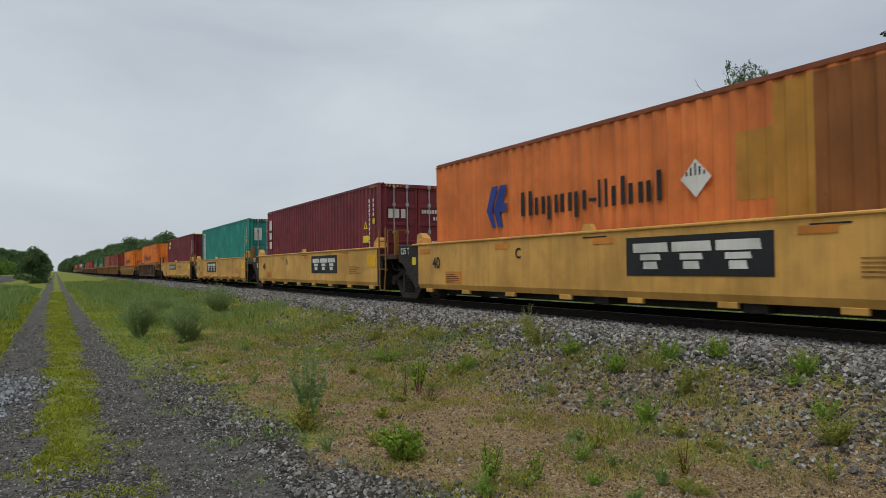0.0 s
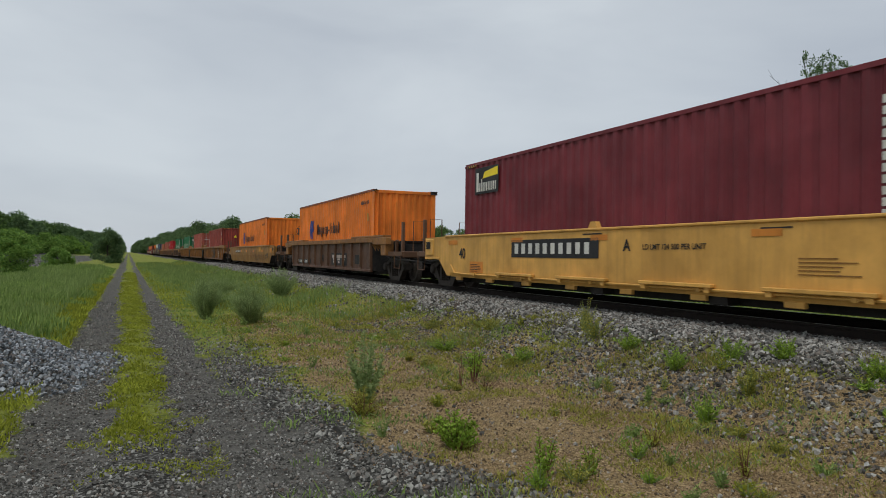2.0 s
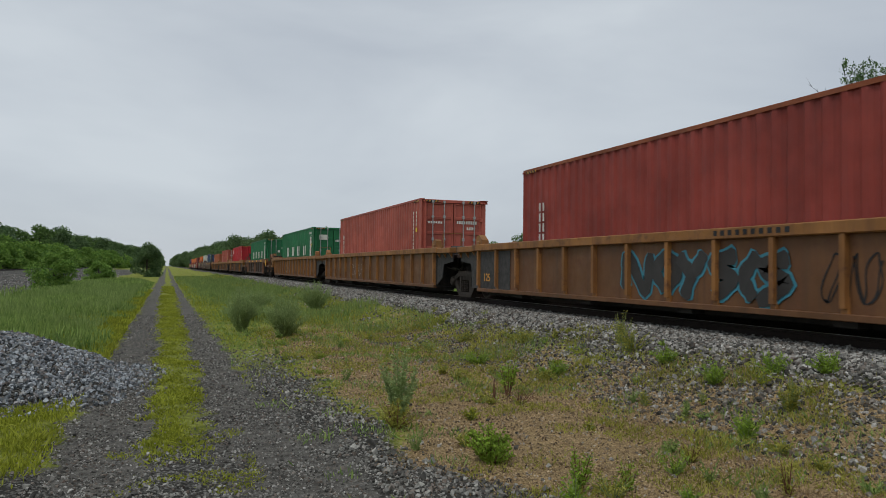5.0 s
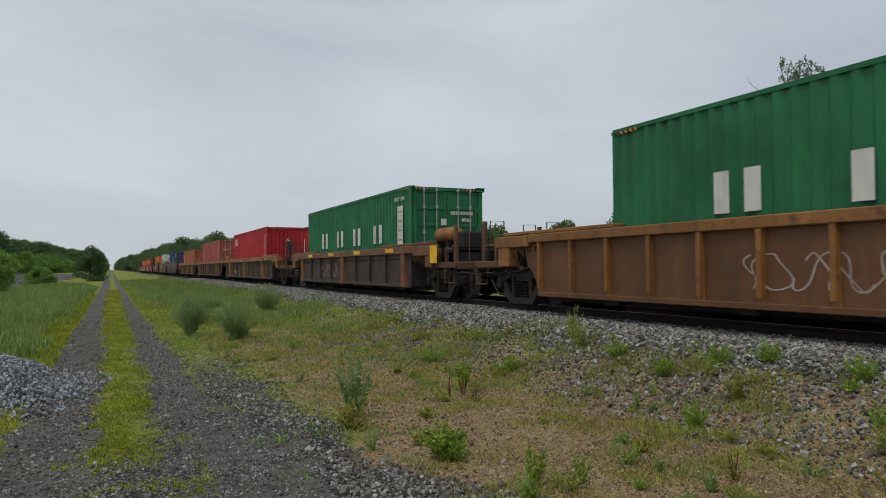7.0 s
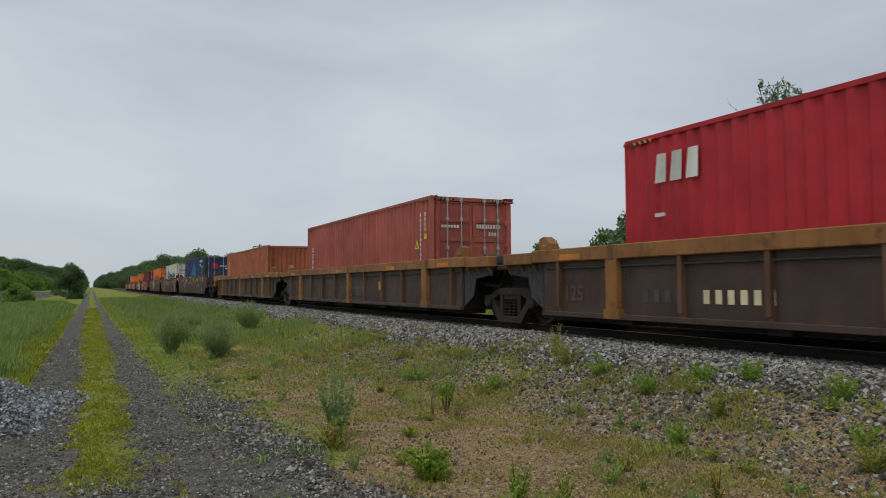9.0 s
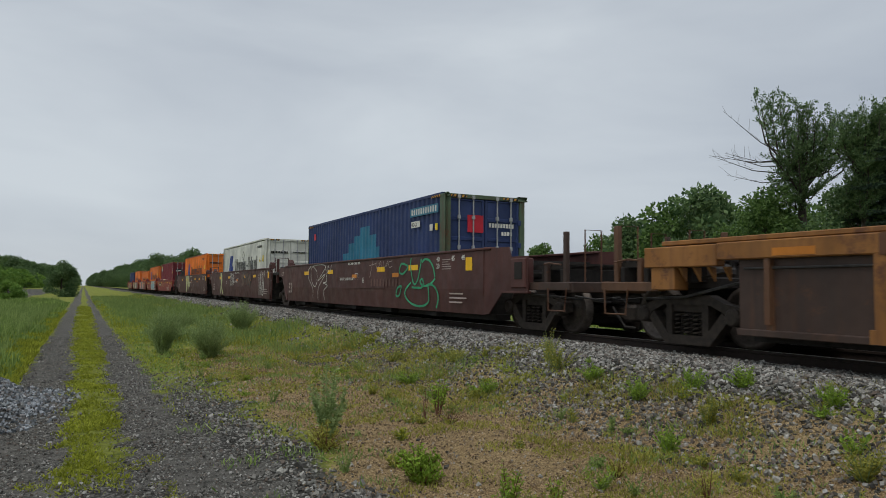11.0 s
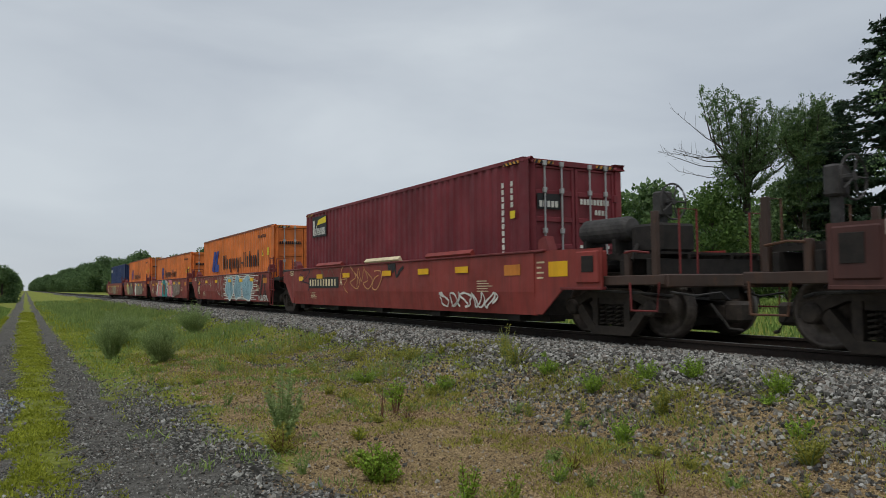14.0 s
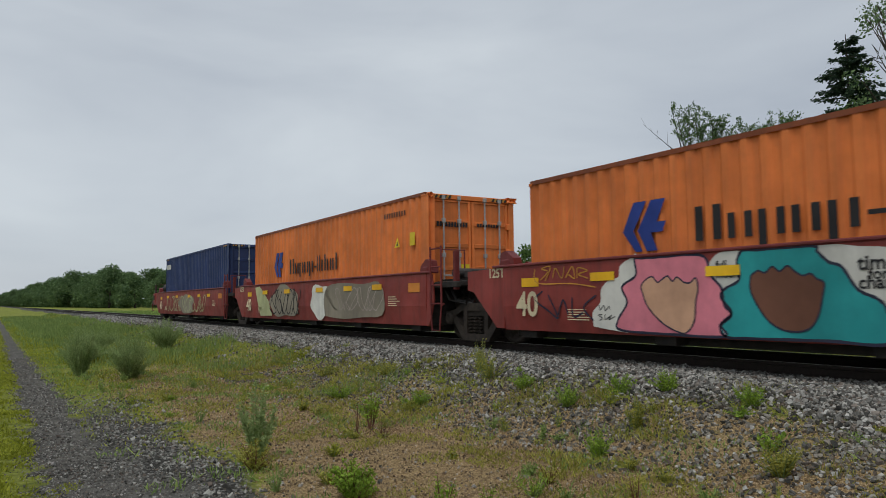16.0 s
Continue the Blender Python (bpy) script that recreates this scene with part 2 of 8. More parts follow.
def zones(x, y):
    """Shares of what covers the ground: stones, lush green, dry brown."""
    x, y = np.asarray(x, float), np.asarray(y, float)
    n1, n2, n3 = patchy(x, y, 1.3, 5), patchy(x, y, 0.45, 6), patchy(x, y, 4.0, 7)
    blur = 0.9 * (n1 - 0.5) + 0.5 * (n2 - 0.5)
    ballast = np.maximum(ramp(x + 1.0 * blur, 6.3, 7.3), 0.30 * ramp(x + 2.6 * blur, 5.0, 6.8) * ramp(y + 4 * blur, 13.0, 7.0)) * ramp(x, 13.9, 13.0)
    ballast = np.maximum(ballast, ramp(x, -31.5, -30.5) * ramp(x + blur, -22.0, -23.0))
    apron = ramp(x, -23.5, -22.0) * ramp(x + 1.6 * blur, -5.6, -7.4) * ramp(y, 400, 200) * 0.95
    lane = rut(x, y)
    near = ramp(x + 0.5 * blur, -1.3, -0.9) * ramp(x + 0.7 * blur + 0.32 * (y - 6.0), 2.35, 1.75) * ramp(y + blur, 7.2, 6.0)
    near = np.maximum(near, ramp(x, -1.6, -1.2) * ramp(y + 0.5 * blur, 5.6, 5.0) * ramp(x + blur + 0.25 * y, 3.3, 2.6))
    shoulder = ramp(x, 1.0, 1.2) * ramp(x + 0.8 * blur, 2.2, 1.55) * ramp(y, 16, 9)
    pile = ramp(pile_height(x, y), 0.015, 0.06)
    stones = np.maximum.reduce([ballast, apron, lane * (0.72 + 0.28 * ramp(y, 40, 12)), near, shoulder * 0.8, pile])
    brown = ramp(x + 0.9 * blur, 1.7, 2.6) * ramp(x + 1.6 * blur, 7.0, 5.4) * ramp(y + 8.0 * blur, 26.0, 13.0)
    brown = brown * (0.35 + 0.65 * ramp(n1 + 0.4 * n3, 0.25, 0.6))
    strip = ramp(x, -0.3, -0.16) * ramp(x, 0.48, 0.36) * ramp(y + blur, 6.2, 7.2)
    green = np.clip(1 - stones - brown, 0, 1)
    return np.clip(stones, 0, 1), np.clip(green, 0, 1), np.clip(brown, 0, 1), strip


def spaced(fine_lo, fine_hi, step, far_lo, far_hi):
    mid = list(np.arange(fine_lo, fine_hi, step))
    lo, hi, s = [fine_lo], [fine_hi], step
    while hi[-1] < far_hi:
        s *= 1.16
        hi.append(hi[-1] + s)
    s = step
    while lo[-1] > far_lo:
        s *= 1.16
        lo.append(lo[-1] - s)
    return np.array(lo[:0:-1] + mid + hi)


def ground_material():
    k = Nodes("ground")
    mask = k.n.new("ShaderNodeVertexColor")
    mask.layer_name = "cover"
    sep = k.n.new("ShaderNodeSeparateColor")
    k.l.new(mask.outputs[0], sep.inputs[0])
    fine, mid, big = k.noise(55, 3, 0.7, shift=False), k.noise(9, 5, 0.65, shift=False), k.noise(0.8, 4, 0.6, shift=False)
    vor = k.n.new("ShaderNodeTexVoronoi")
    vor.inputs["Scale"].default_value = 30
    k.l.new(k.where(shift=False), vor.inputs["Vector"])
    grey = k.mix(k.step(vor.outputs["Color"], 0.1, 0.95), (0.040, 0.038, 0.034, 1), (0.36, 0.35, 0.315, 1))
    # cells darken towards their borders: shade between stones put into the colour
    grey = k.mix(k.step(vor.outputs["Distance"], 0.30, 0.62), grey, (0.040, 0.038, 0.033, 1))
    grey = k.mix(k.step(big, 0.4, 0.7, 0, 0.35), grey, (0.085, 0.078, 0.066, 1))
    packed = k.mix(k.step(mid, 0.32, 0.68), (0.060, 0.057, 0.049, 1), (0.17, 0.16, 0.14, 1))
    packed = k.mix(k.step(fine, 0.56, 0.66, 0, 0.7), packed, (0.32, 0.31, 0.28, 1))
    soil = k.mix(k.step(mid, 0.36, 0.66), (0.17, 0.115, 0.055, 1), (0.40, 0.285, 0.135, 1))
    soil = k.mix(k.step(fine, 0.50, 0.66), soil, (0.58, 0.44, 0.25, 1))
    soil = k.mix(k.step(fine, 0.46, 0.34, 0, 0.8), soil, (0.075, 0.052, 0.028, 1))
    leafy = k.mix(k.step(mid, 0.36, 0.66), (0.085, 0.105, 0.018, 1), (0.34, 0.36, 0.060, 1))
    leafy = k.mix(k.step(big, 0.4, 0.65, 0, 0.8), leafy, (0.22, 0.25, 0.05, 1))
    wob = k.math("MULTIPLY", k.math("SUBTRACT", k.math("ADD", fine, mid), 1.0), 1.1)
    s = k.step(k.math("ADD", sep.outputs[0], wob), 0.35, 0.6)
    b = k.step(k.math("ADD", sep.outputs[2], wob), 0.3, 0.6)
    col = k.mix(b, leafy, soil)
    col = k.mix(s, col, k.mix(k.step(k.math("ADD", sep.outputs[1], wob), 0.3, 0.7), grey, packed))
    k.bump(k.math("ADD", fine, vor.outputs["Distance"]), 0.9, 0.03)
    return k.done(col, 0.95, 0.0, 0.15)


def build_ground():
    xs, ys = spaced(-8.0, 14.0, 0.10, -1600, 1600), spaced(1.5, 34.0, 0.12, -600, 3000)
    X, Y = np.meshgrid(xs, ys)
    Z = height(X, Y)
    nx, ny = len(xs), len(ys)
    v = np.stack([X.ravel(), Y.ravel(), Z.ravel()], 1)
    i = (np.arange(ny - 1)[:, None] * nx + np.arange(nx - 1)[None]).ravel()
    me = raw_mesh("ground", v, np.stack([i, i + 1, i + 1 + nx, i + nx], 1), ground_material(), True)
    s, g, b, strip = zones(X.ravel(), Y.ravel())
    packed = packed_bed(X.ravel(), Y.ravel())
    cover = me.color_attributes.new("cover", "FLOAT_COLOR", "POINT")
    cover.data.foreach_set("color", np.stack([s, packed, b, np.ones_like(s)], 1).astype(np.float32).ravel())
    return tagged(new("ground", me), "uneven ground of gravel, dry soil and low green weeds", "ground", kind="structure")


build_ground()


# ---- stones ----
def stone_material(name, lo, hi, pale=0.75):
    k = Nodes(name)
    geo = k.n.new("ShaderNodeNewGeometry")
    pick = geo.outputs["Random Per Island"]
    col = k.mix(k.math("POWER", pick, 1.6), lo + (1,), hi + (1,))
    other = k.math("FRACT", k.math("MULTIPLY", pick, 13.7), 0.0)
    col = k.mix(k.step(other, 0.80, 0.84, 0, 0.5), col, (0.20, 0.145, 0.11, 1))
    col = k.mix(k.step(other, 0.13, 0.09, 0, pale), col, (0.62, 0.605, 0.555, 1))
    col = k.mix(k.step(k.noise(60, 3, shift=False), 0.42, 0.66, 0, 0.35), col, (0.06, 0.057, 0.05, 1))
    return k.done(col, 0.85, 0.0, 0.25)


STONE_V = np.array([(x, y, z) for x in (-1, 1) for y in (-1, 1) for z in (-1, 1)], float) * 0.62
STONE_F = np.array([(0, 1, 3, 2), (4, 6, 7, 5), (0, 4, 5, 1), (2, 3, 7, 6), (0, 2, 6, 4), (1, 5, 7, 3)])


def stones(name, x, y, size, material, label, sink=0.25, extra=0.0):
    """Broken stones lying on the ground: crooked blocks, each turned its own way."""
    n = len(x)
    v = STONE_V[None] * (1 + RNG.uniform(-0.5, 0.45, (n, 8, 3)))
    v = v * RNG.uniform(0.6, 1.25, (n, 1, 3))
    q = RNG.normal(size=(n, 4))
    q /= np.linalg.norm(q, axis=1)[:, None]
    w, a, b, c = q.T
    R = np.stack([1 - 2 * (b * b + c * c), 2 * (a * b - c * w), 2 * (a * c + b * w), 2 * (a * b + c * w), 1 - 2 * (a * a + c * c), 2 * (b * c - a * w),
                  2 * (a * c - b * w), 2 * (b * c + a * w), 1 - 2 * (a * a + b * b)], 1).reshape(n, 3, 3)
    v = np.einsum("nij,nkj->nki", R, v) * (size[:, None, None] * 0.5)
    v += np.stack([x, y, height(x, y) + size * sink + extra], 1)[:, None]
    f = STONE_F[None] + 8 * np.arange(n)[:, None, None]
    me = raw_mesh(name, v.reshape(-1, 3), f.reshape(-1, 4), material)
    return tagged(new(name, me), label, "gravel", kind="stuff")


def strewn(n, x0, x1, near, far, keep, power=2.0):
    """Random places, denser towards the near end, kept with the given chance."""
    x = RNG.uniform(x0, x1, n)
    y = near + (far - near) * RNG.random(n) ** power
    ok = RNG.random(n) < keep(x, y)
    return x[ok], y[ok]


M_BALLAST = stone_material("crushed_ballast", (0.048, 0.046, 0.041), (0.46, 0.445, 0.40), 0.6)
M_DULL = stone_material("weathered_dark_stone", (0.045, 0.041, 0.033), (0.30, 0.275, 0.22), 0.6)
M_PILE = stone_material("fresh_blue_stone", (0.085, 0.097, 0.105), (0.50, 0.535, 0.56), 0.4)
M_CRUMB = stone_material("dry_soil_crumbs", (0.09, 0.06, 0.034), (0.62, 0.45, 0.26), 0.5)
M_LANE = stone_material("lane_gravel", (0.060, 0.057, 0.050), (0.40, 0.39, 0.345), 0.45)
M_GRIT = stone_material("dark_pressed_grit", (0.040, 0.038, 0.033), (0.33, 0.32, 0.285), 0.6)


def build_stones():
    crest = lambda x, y: np.maximum(ramp(x + 0.9 * (patchy(x, y, 1.3, 5) - 0.5), 6.3, 7.1), 0.30 * zones(x, y)[0])
    x, y = strewn(150000, 5.0, 8.4, 2.0, 75, lambda x, y: 0.02 + 0.98 * crest(x, y) * (1 - 0.75 * ramp(x, 7.0, 6.2) * ramp(y, 9.0, 7.0)), 1.9)
    stones("track_ballast", x, y, RNG.uniform(0.028, 0.064, len(x)) * (1 + y / 60), M_BALLAST, "pale grey crushed stone ballast along the rails", 0.22 + 0.25 * RNG.random(len(x)))
    x, y = strewn(5000, 10.4, 13.6, 4.0, 90, lambda x, y: 0.9 + 0 * x, 1.5)
    stones("track_ballast", x, y, RNG.uniform(0.05, 0.11, len(x)), M_BALLAST, "pale grey crushed stone ballast behind the rails", 0.15)
    a, d = RNG.uniform(0, 2 * np.pi, 32000), np.sqrt(RNG.random(32000)) * 1.16
    x, y = -3.35 + 2.9 * d * np.cos(a), 11.2 + 2.9 * d * np.sin(a)
    ok = pile_height(x, y) > 0.0
    ok |= (RNG.random(len(x)) < 0.25)
    stones("stone_pile", x[ok], y[ok], RNG.uniform(0.024, 0.062, ok.sum()), M_PILE, "heap of fresh blue-grey crushed stone beside the lane", 0.2 + 0.3 * RNG.random(ok.sum()))
    loose = lambda x, y: np.clip(zones(x, y)[0], 0, 1) * (1 - 0.92 * rut(x, y)) * (0.25 + 0.75 * ramp(patchy(x, y, 0.5, 41) + 0.25 * ramp(x, 1.0, 1.9), 0.3, 0.7))
    x, y = strewn(85000, -2.2, 3.4, 1.6, 26, loose, 1.7)
    stones("lane_gravel", x, y, RNG.uniform(0.012, 0.036, len(x)) * (1 + 0.3 * ramp(x, 0.9, 1.8)) * (1 + 0.6 * (RNG.random(len(x)) > 0.95)), M_LANE, "dark grey loose gravel of the lane", 0.05 + 0.25 * RNG.random(len(x)))
    x, y = strewn(95000, -1.4, 2.0, 2.4, 26, lambda x, y: rut(x + 0.4 * (RNG.random(len(x)) - 0.5), y) * (0.35 + 0.6 * ramp(patchy(x, y, 0.4, 42), 0.2, 0.6)), 1.5)
    stones("lane_grit", x, y, RNG.uniform(0.008, 0.028, len(x)) * (1 + 0.7 * (RNG.random(len(x)) > 0.96)), M_GRIT, "fine dark grit pressed into the wheel tracks", 0.1)
    x, y = strewn(9000, 1.5, 6.5, 2.5, 22, lambda x, y: 0.07 + 0.6 * ramp(x, 4.4, 6.0) * patchy(x, y, 1.3, 5), 1.6)
    stones("loose_stones", x, y, RNG.uniform(0.02, 0.055, len(x)), M_BALLAST, "grey stones scattered among dry weeds", 0.15)
    x, y = strewn(60000, 3.6, 7.6, 2.4, 16, lambda x, y: 0.7 * ramp(x + 2.0 * (patchy(x, y, 1.3, 5) - 0.5) - 0.10 * (8 - y), 4.4, 6.2) * ramp(x, 7.6, 6.6) * (0.45 + 0.55 * ramp(patchy(x, y, 0.5, 23), 0.3, 0.6)), 1.5)
    stones("loose_stones", x, y, RNG.uniform(0.02, 0.06, len(x)), M_DULL, "dull dark stones half sunk in soil", 0.12)
    x, y = strewn(38000, 1.6, 7.0, 2.6, 18, lambda x, y: (0.15 + 0.85 * zones(x, y)[2]) * ramp(x, 7.0, 6.0), 1.7)
    stones("soil_crumbs", x, y, RNG.uniform(0.006, 0.022, len(x)) * (1 + y / 25), M_CRUMB, "brown and pinkish crumbs of dry soil and litter", 0.2)
    x, y = strewn(12000, -30.5, -6, 14, 130, lambda x, y: np.clip(zones(x, y)[0], 0, 1), 1.4)
    stones("siding_ballast", x, y, RNG.uniform(0.06, 0.14, len(x)), M_BALLAST, "grey stone ballast of the other track", 0.15)


build_stones()


# ---- tracks ----
RAIL_PROFILE = [(-0.075, 0), (0.075, 0), (0.075, 0.015), (0.012, 0.04), (0.010, 0.125), (0.036, 0.135), (0.036, 0.166), (0.026, 0.172), (-0.026, 0.172),
                (-0.036, 0.166), (-0.036, 0.135), (-0.010, 0.125), (-0.012, 0.04), (-0.075, 0.015)]


def build_track(name, cx, top, y0, y1, label, first, count):
    track = tagged(new(name), label, "railway track", kind="structure")
    for side in (-0.755, 0.755):
        part("rail", Mesh().prism([(cx + side + px, top - 0.172 + pz) for px, pz in RAIL_PROFILE], y0, y1, 1), M_RAILSIDE, track, "rusty steel rail")
        part("railhead", Mesh().box(cx + side - 0.027, cx + side + 0.027, y0, y1, top, top + 0.003), M_RAILTOP, track, "rail top polished by wheels")
    tie = shared("sleeper", lambda: Mesh().box(-1.3, 1.3, -0.115, 0.115, -0.15, 0.0, 0.012))
    for i in range(count):
        part("sleeper", tie, M_TIE, track, at=pose(cx + random.uniform(-0.03, 0.03), first + i * 0.53, top - 0.160, 0, 0, random.uniform(-0.8, 0.8)))
    rest = Mesh()
    for i in range(260):
        yy = first + (count + i) * 0.53
        rest.box(cx - 1.3, cx + 1.3, yy - 0.115, yy + 0.115, top - 0.31, top - 0.160)
    tagged(part("far_sleepers", rest, M_TIE, track), kind="stuff")


build_track("main_track", TRACK_X, RAIL_Z, -60, 1500, "railway track with rusty rails on stone ballast", -3.0, 180)
build_track("siding_track", -27.0, 0.68, -60, 1500, "second railway track across the gravel yard", 30.0, 120)


# ---- the train ----
BOX_L, BOX_W, TALL, LOW = 12.192, 2.438, 2.896, 2.591
FLOOR = 0.32   # container bottom over the railhead


def way_gone(t):
    """Metres that the train has come by t seconds."""
    return 22.4856 * t + (-0.05532) * t * t + (0.001989) * t ** 3


def corrugated(n, length, z0, z1, depth, x, sign):
    """An upright trapezoid sheet along y; its outer ridges lie at x, the valleys deeper by depth."""
    p = length / n
    line = []
    for i in range(n):
        for u, d in ((0.0, 0), (0.32, 0), (0.50, 1), (0.82, 1)):
            line.append(((i + u) * p, x - sign * depth * d))
    line.append((length, x))
    m = Mesh()
    m.v = [(xx, yy, z) for z in (z0, z1) for yy, xx in line]
    k = len(line)
    m.f = [(i, i + 1, k + i + 1, k + i) for i in range(k - 1)]
    back = len(m.v)
    m.v += [(x - sign * (depth + 0.02), yy, z) for yy in (0, length) for z in (z0, z1)]
    m.f += [(back, back + 1, back + 3, back + 2), (0, back, back + 1, k), (k - 1, back + 2, back + 3, 2 * k - 1)]
    return m


def turned(mesh, m):
    mesh.v = [tuple(m @ Vector(p)) for p in mesh.v]
    return mesh


def container(name, y0, h, paint_mat, doors, label, roof=None, smooth=False, post=None, lift=0.0):
    """A forty-foot box: y runs from its near end to its far end."""
    root = thing("shipping_container", Matrix.Translation((TRACK_X, y0, RAIL_Z + FLOOR + lift)), label, "container", "containers on the train")
    w = BOX_W / 2
    post = post or paint_mat
    for sx in (-1, 1):
        if smooth:
            side = shared(("flat_side", h, sx), lambda: Mesh().box(sx * w - 0.02, sx * w + 0.02, 0.12, BOX_L - 0.12, 0.14, h - 0.11))
            part("side_wall", side, paint_mat, root, at=(-sx * 0.03, 0, 0))
        else:
            side = shared(("ribbed_side", h, sx), lambda: turned(corrugated(42, BOX_L - 0.26, 0.13, h - 0.040, 0.036, sx * (w - 0.012), sx), Matrix.Translation((0, 0.13, 0))))
            part("side_wall", side, paint_mat, root)
        part("top_rail", shared(("top_rail", h, sx), lambda: Mesh().box(sx * (w - 0.065), sx * (w - 0.004), 0.1, BOX_L - 0.1, h - 0.036, h - 0.020, 0.004)), C_EDGE if paint_mat in (C_ORANGE, C_ORANGE2, C_BROWN) else paint_mat, root)
        part("bottom_rail", shared(("bottom_rail", sx), lambda: Mesh().box(sx * (w - 0.06), sx * w, 0.1, BOX_L - 0.1, 0.02, 0.16, 0.01)), paint_mat, root)
        for y in (0, BOX_L):
            s = 1 if y == 0 else -1
            part("corner_post", shared(("corner_post", h, sx, s), lambda: Mesh().box(sx * (w - 0.16), sx * w, y, y + s * 0.15, 0.11, h - 0.11, 0.012)), post, root)
            for z in (0, h):
                sz = 1 if z == 0 else -1
                part("corner_casting", shared(("corner_casting", h, sx, s, sz), lambda: casting(sx, s, sz, w, y, z)), C_BLACKTRIM if name in ("oa", "ob") else post, root)
    part("roof", shared(("roof", h), lambda: turned(corrugated(42, BOX_L - 0.26, -w + 0.06, w - 0.06, 0.02, 0.0, 1), Matrix(((0, 0, 1, 0), (0, 1, 0, 0.13), (1, 0, 0, h - 0.035), (0, 0, 0, 1))))), roof or paint_mat, root)
    part("floor", shared("floor_box", lambda: Mesh().box(-w + 0.06, w - 0.06, 0.1, BOX_L - 0.1, 0.05, 0.15)), M_UNDER, root)
    for y, s in ((0.0, 1), (BOX_L, -1)):
        part("end_header", shared(("end_header", h, s), lambda: Mesh().box(-w + 0.16, w - 0.16, y + s * 0.01, y + s * 0.10, h - 0.13, h - 0.02, 0.01)), post, root)
        part("end_sill", shared(("end_sill", s), lambda: Mesh().box(-w + 0.16, w - 0.16, y + s * 0.01, y + s * 0.10, 0.02, 0.16, 0.01)), post, root)
        if doors and s == 1:
            for sx in (-1, 1):
                door = part("door", shared(("door", h, sx), lambda: door_leaf(sx, w, h)), paint_mat, root)
                door_frame(door, sx, w, h, paint_mat)
                for r in (0.36, 0.78):
                    part("lock_rod", shared(("lock_rod", h), lambda: rod_mesh(h)), M_ROD, door, at=(sx * r, -0.005, 0))
                for z in (0.45, 1.0, 1.6, 2.2):
                    part("hinge", shared("hinge", lambda: Mesh().box(-0.05, 0.05, -0.012, 0.05, -0.07, 0.07, 0.008)), paint_mat, door, at=(sx * (w - 0.17), 0.0, z))
        else:
            m = Matrix(((0, 1, 0, -w + 0.15), (s, 0, 0, y), (0, 0, 1, 0), (0, 0, 0, 1)))
            part("end_wall", shared(("end_wall", h, s), lambda: turned(corrugated(9, BOX_W - 0.30, 0.15, h - 0.12, 0.045, 0.03, -1), m)), paint_mat, root)
    return root


def casting(sx, s, sz, w, y, z):
    m = Mesh().box(sx * (w - 0.162), sx * (w + 0.004), y - s * 0.004, y + s * 0.178, z, z + sz * 0.118, 0.014)
    m.box(sx * (w + 0.003), sx * (w + 0.007), y + s * 0.05, y + s * 0.13, z + sz * 0.035, z + sz * 0.085)
    return m


def door_leaf(sx, w, h):
    x0, x1 = sorted((sx * 0.012, sx * (w - 0.17)))
    return Mesh().box(x0, x1, 0.055, 0.085, 0.17, h - 0.14)


def door_frame(door, sx, w, h, mat):
    """Stiles and rails on a door leaf, each a piece of its own."""
    x0, x1 = sorted((sx * 0.012, sx * (w - 0.17)))
    for x in (x0, x1 - 0.07):
        part("stile", shared(("stile", h, round(x, 3)), lambda: Mesh().box(x, x + 0.07, 0.03, 0.056, 0.17, h - 0.14, 0.008)), mat, door)
    step = (h - 0.31) / 5
    for i in range(6):
        z = 0.17 + i * step
        part("door_rail", shared(("door_rail", h, sx, i), lambda: Mesh().box(x0 + 0.07, x1 - 0.07, 0.03, 0.056, max(0.17, z - 0.05), min(h - 0.14, z + 0.05), 0.01)), mat, door)


def rod_mesh(h):
    m = Mesh().rod([(0, 0, 0.08), (0, 0, h - 0.06)], 0.019)
    for z in (0.1, 0.62, 1.5, h - 0.62, h - 0.1):
        m.box(-0.04, 0.04, -0.03, 0.035, z - 0.05, z + 0.05, 0.008)
    m.box(-0.02, 0.34, -0.03, -0.012, 1.02, 1.06, 0.005)
    return m


def side_frame():
    """The cast side frame of a three-piece bogie, in (y, z) about the truck's middle at axle height."""
    m = Mesh()
    m.prism([(-1.08, -0.06), (-1.08, 0.13), (-0.72, 0.19), (-0.45, 0.31), (0.45, 0.31), (0.72, 0.19), (1.08, 0.13), (1.08, -0.06), (0.80, -0.05), (0.72, 0.05), (0.46, 0.16), (-0.46, 0.16), (-0.72, 0.05), (-0.80, -0.05)], -0.09, 0.09)
    m.prism([(-0.80, -0.05), (-0.68, 0.06), (-0.36, -0.30), (0.36, -0.30), (0.68, 0.06), (0.80, -0.05), (0.44, -0.44), (-0.44, -0.44)], -0.09, 0.09)
    for s in (-1, 1):
        m.prism([(s * 0.30, -0.30), (s * 0.42, -0.30), (s * 0.42, 0.17), (s * 0.30, 0.17)], -0.08, 0.08)
    m.box(-0.05, 0.05, -0.30, 0.30, 0.05, 0.17, 0.01)
    return m


def spring_nest():
    m = Mesh()
    for y in (-0.18, 0.0, 0.18):
        pts = [(0.0 + 0.07 * math.cos(a), y + 0.07 * math.sin(a), -0.29 + 0.33 * a / (10 * math.pi)) for a in np.linspace(0, 10 * math.pi, 61)]
        m.rod(pts, 0.017, 5)
    return m


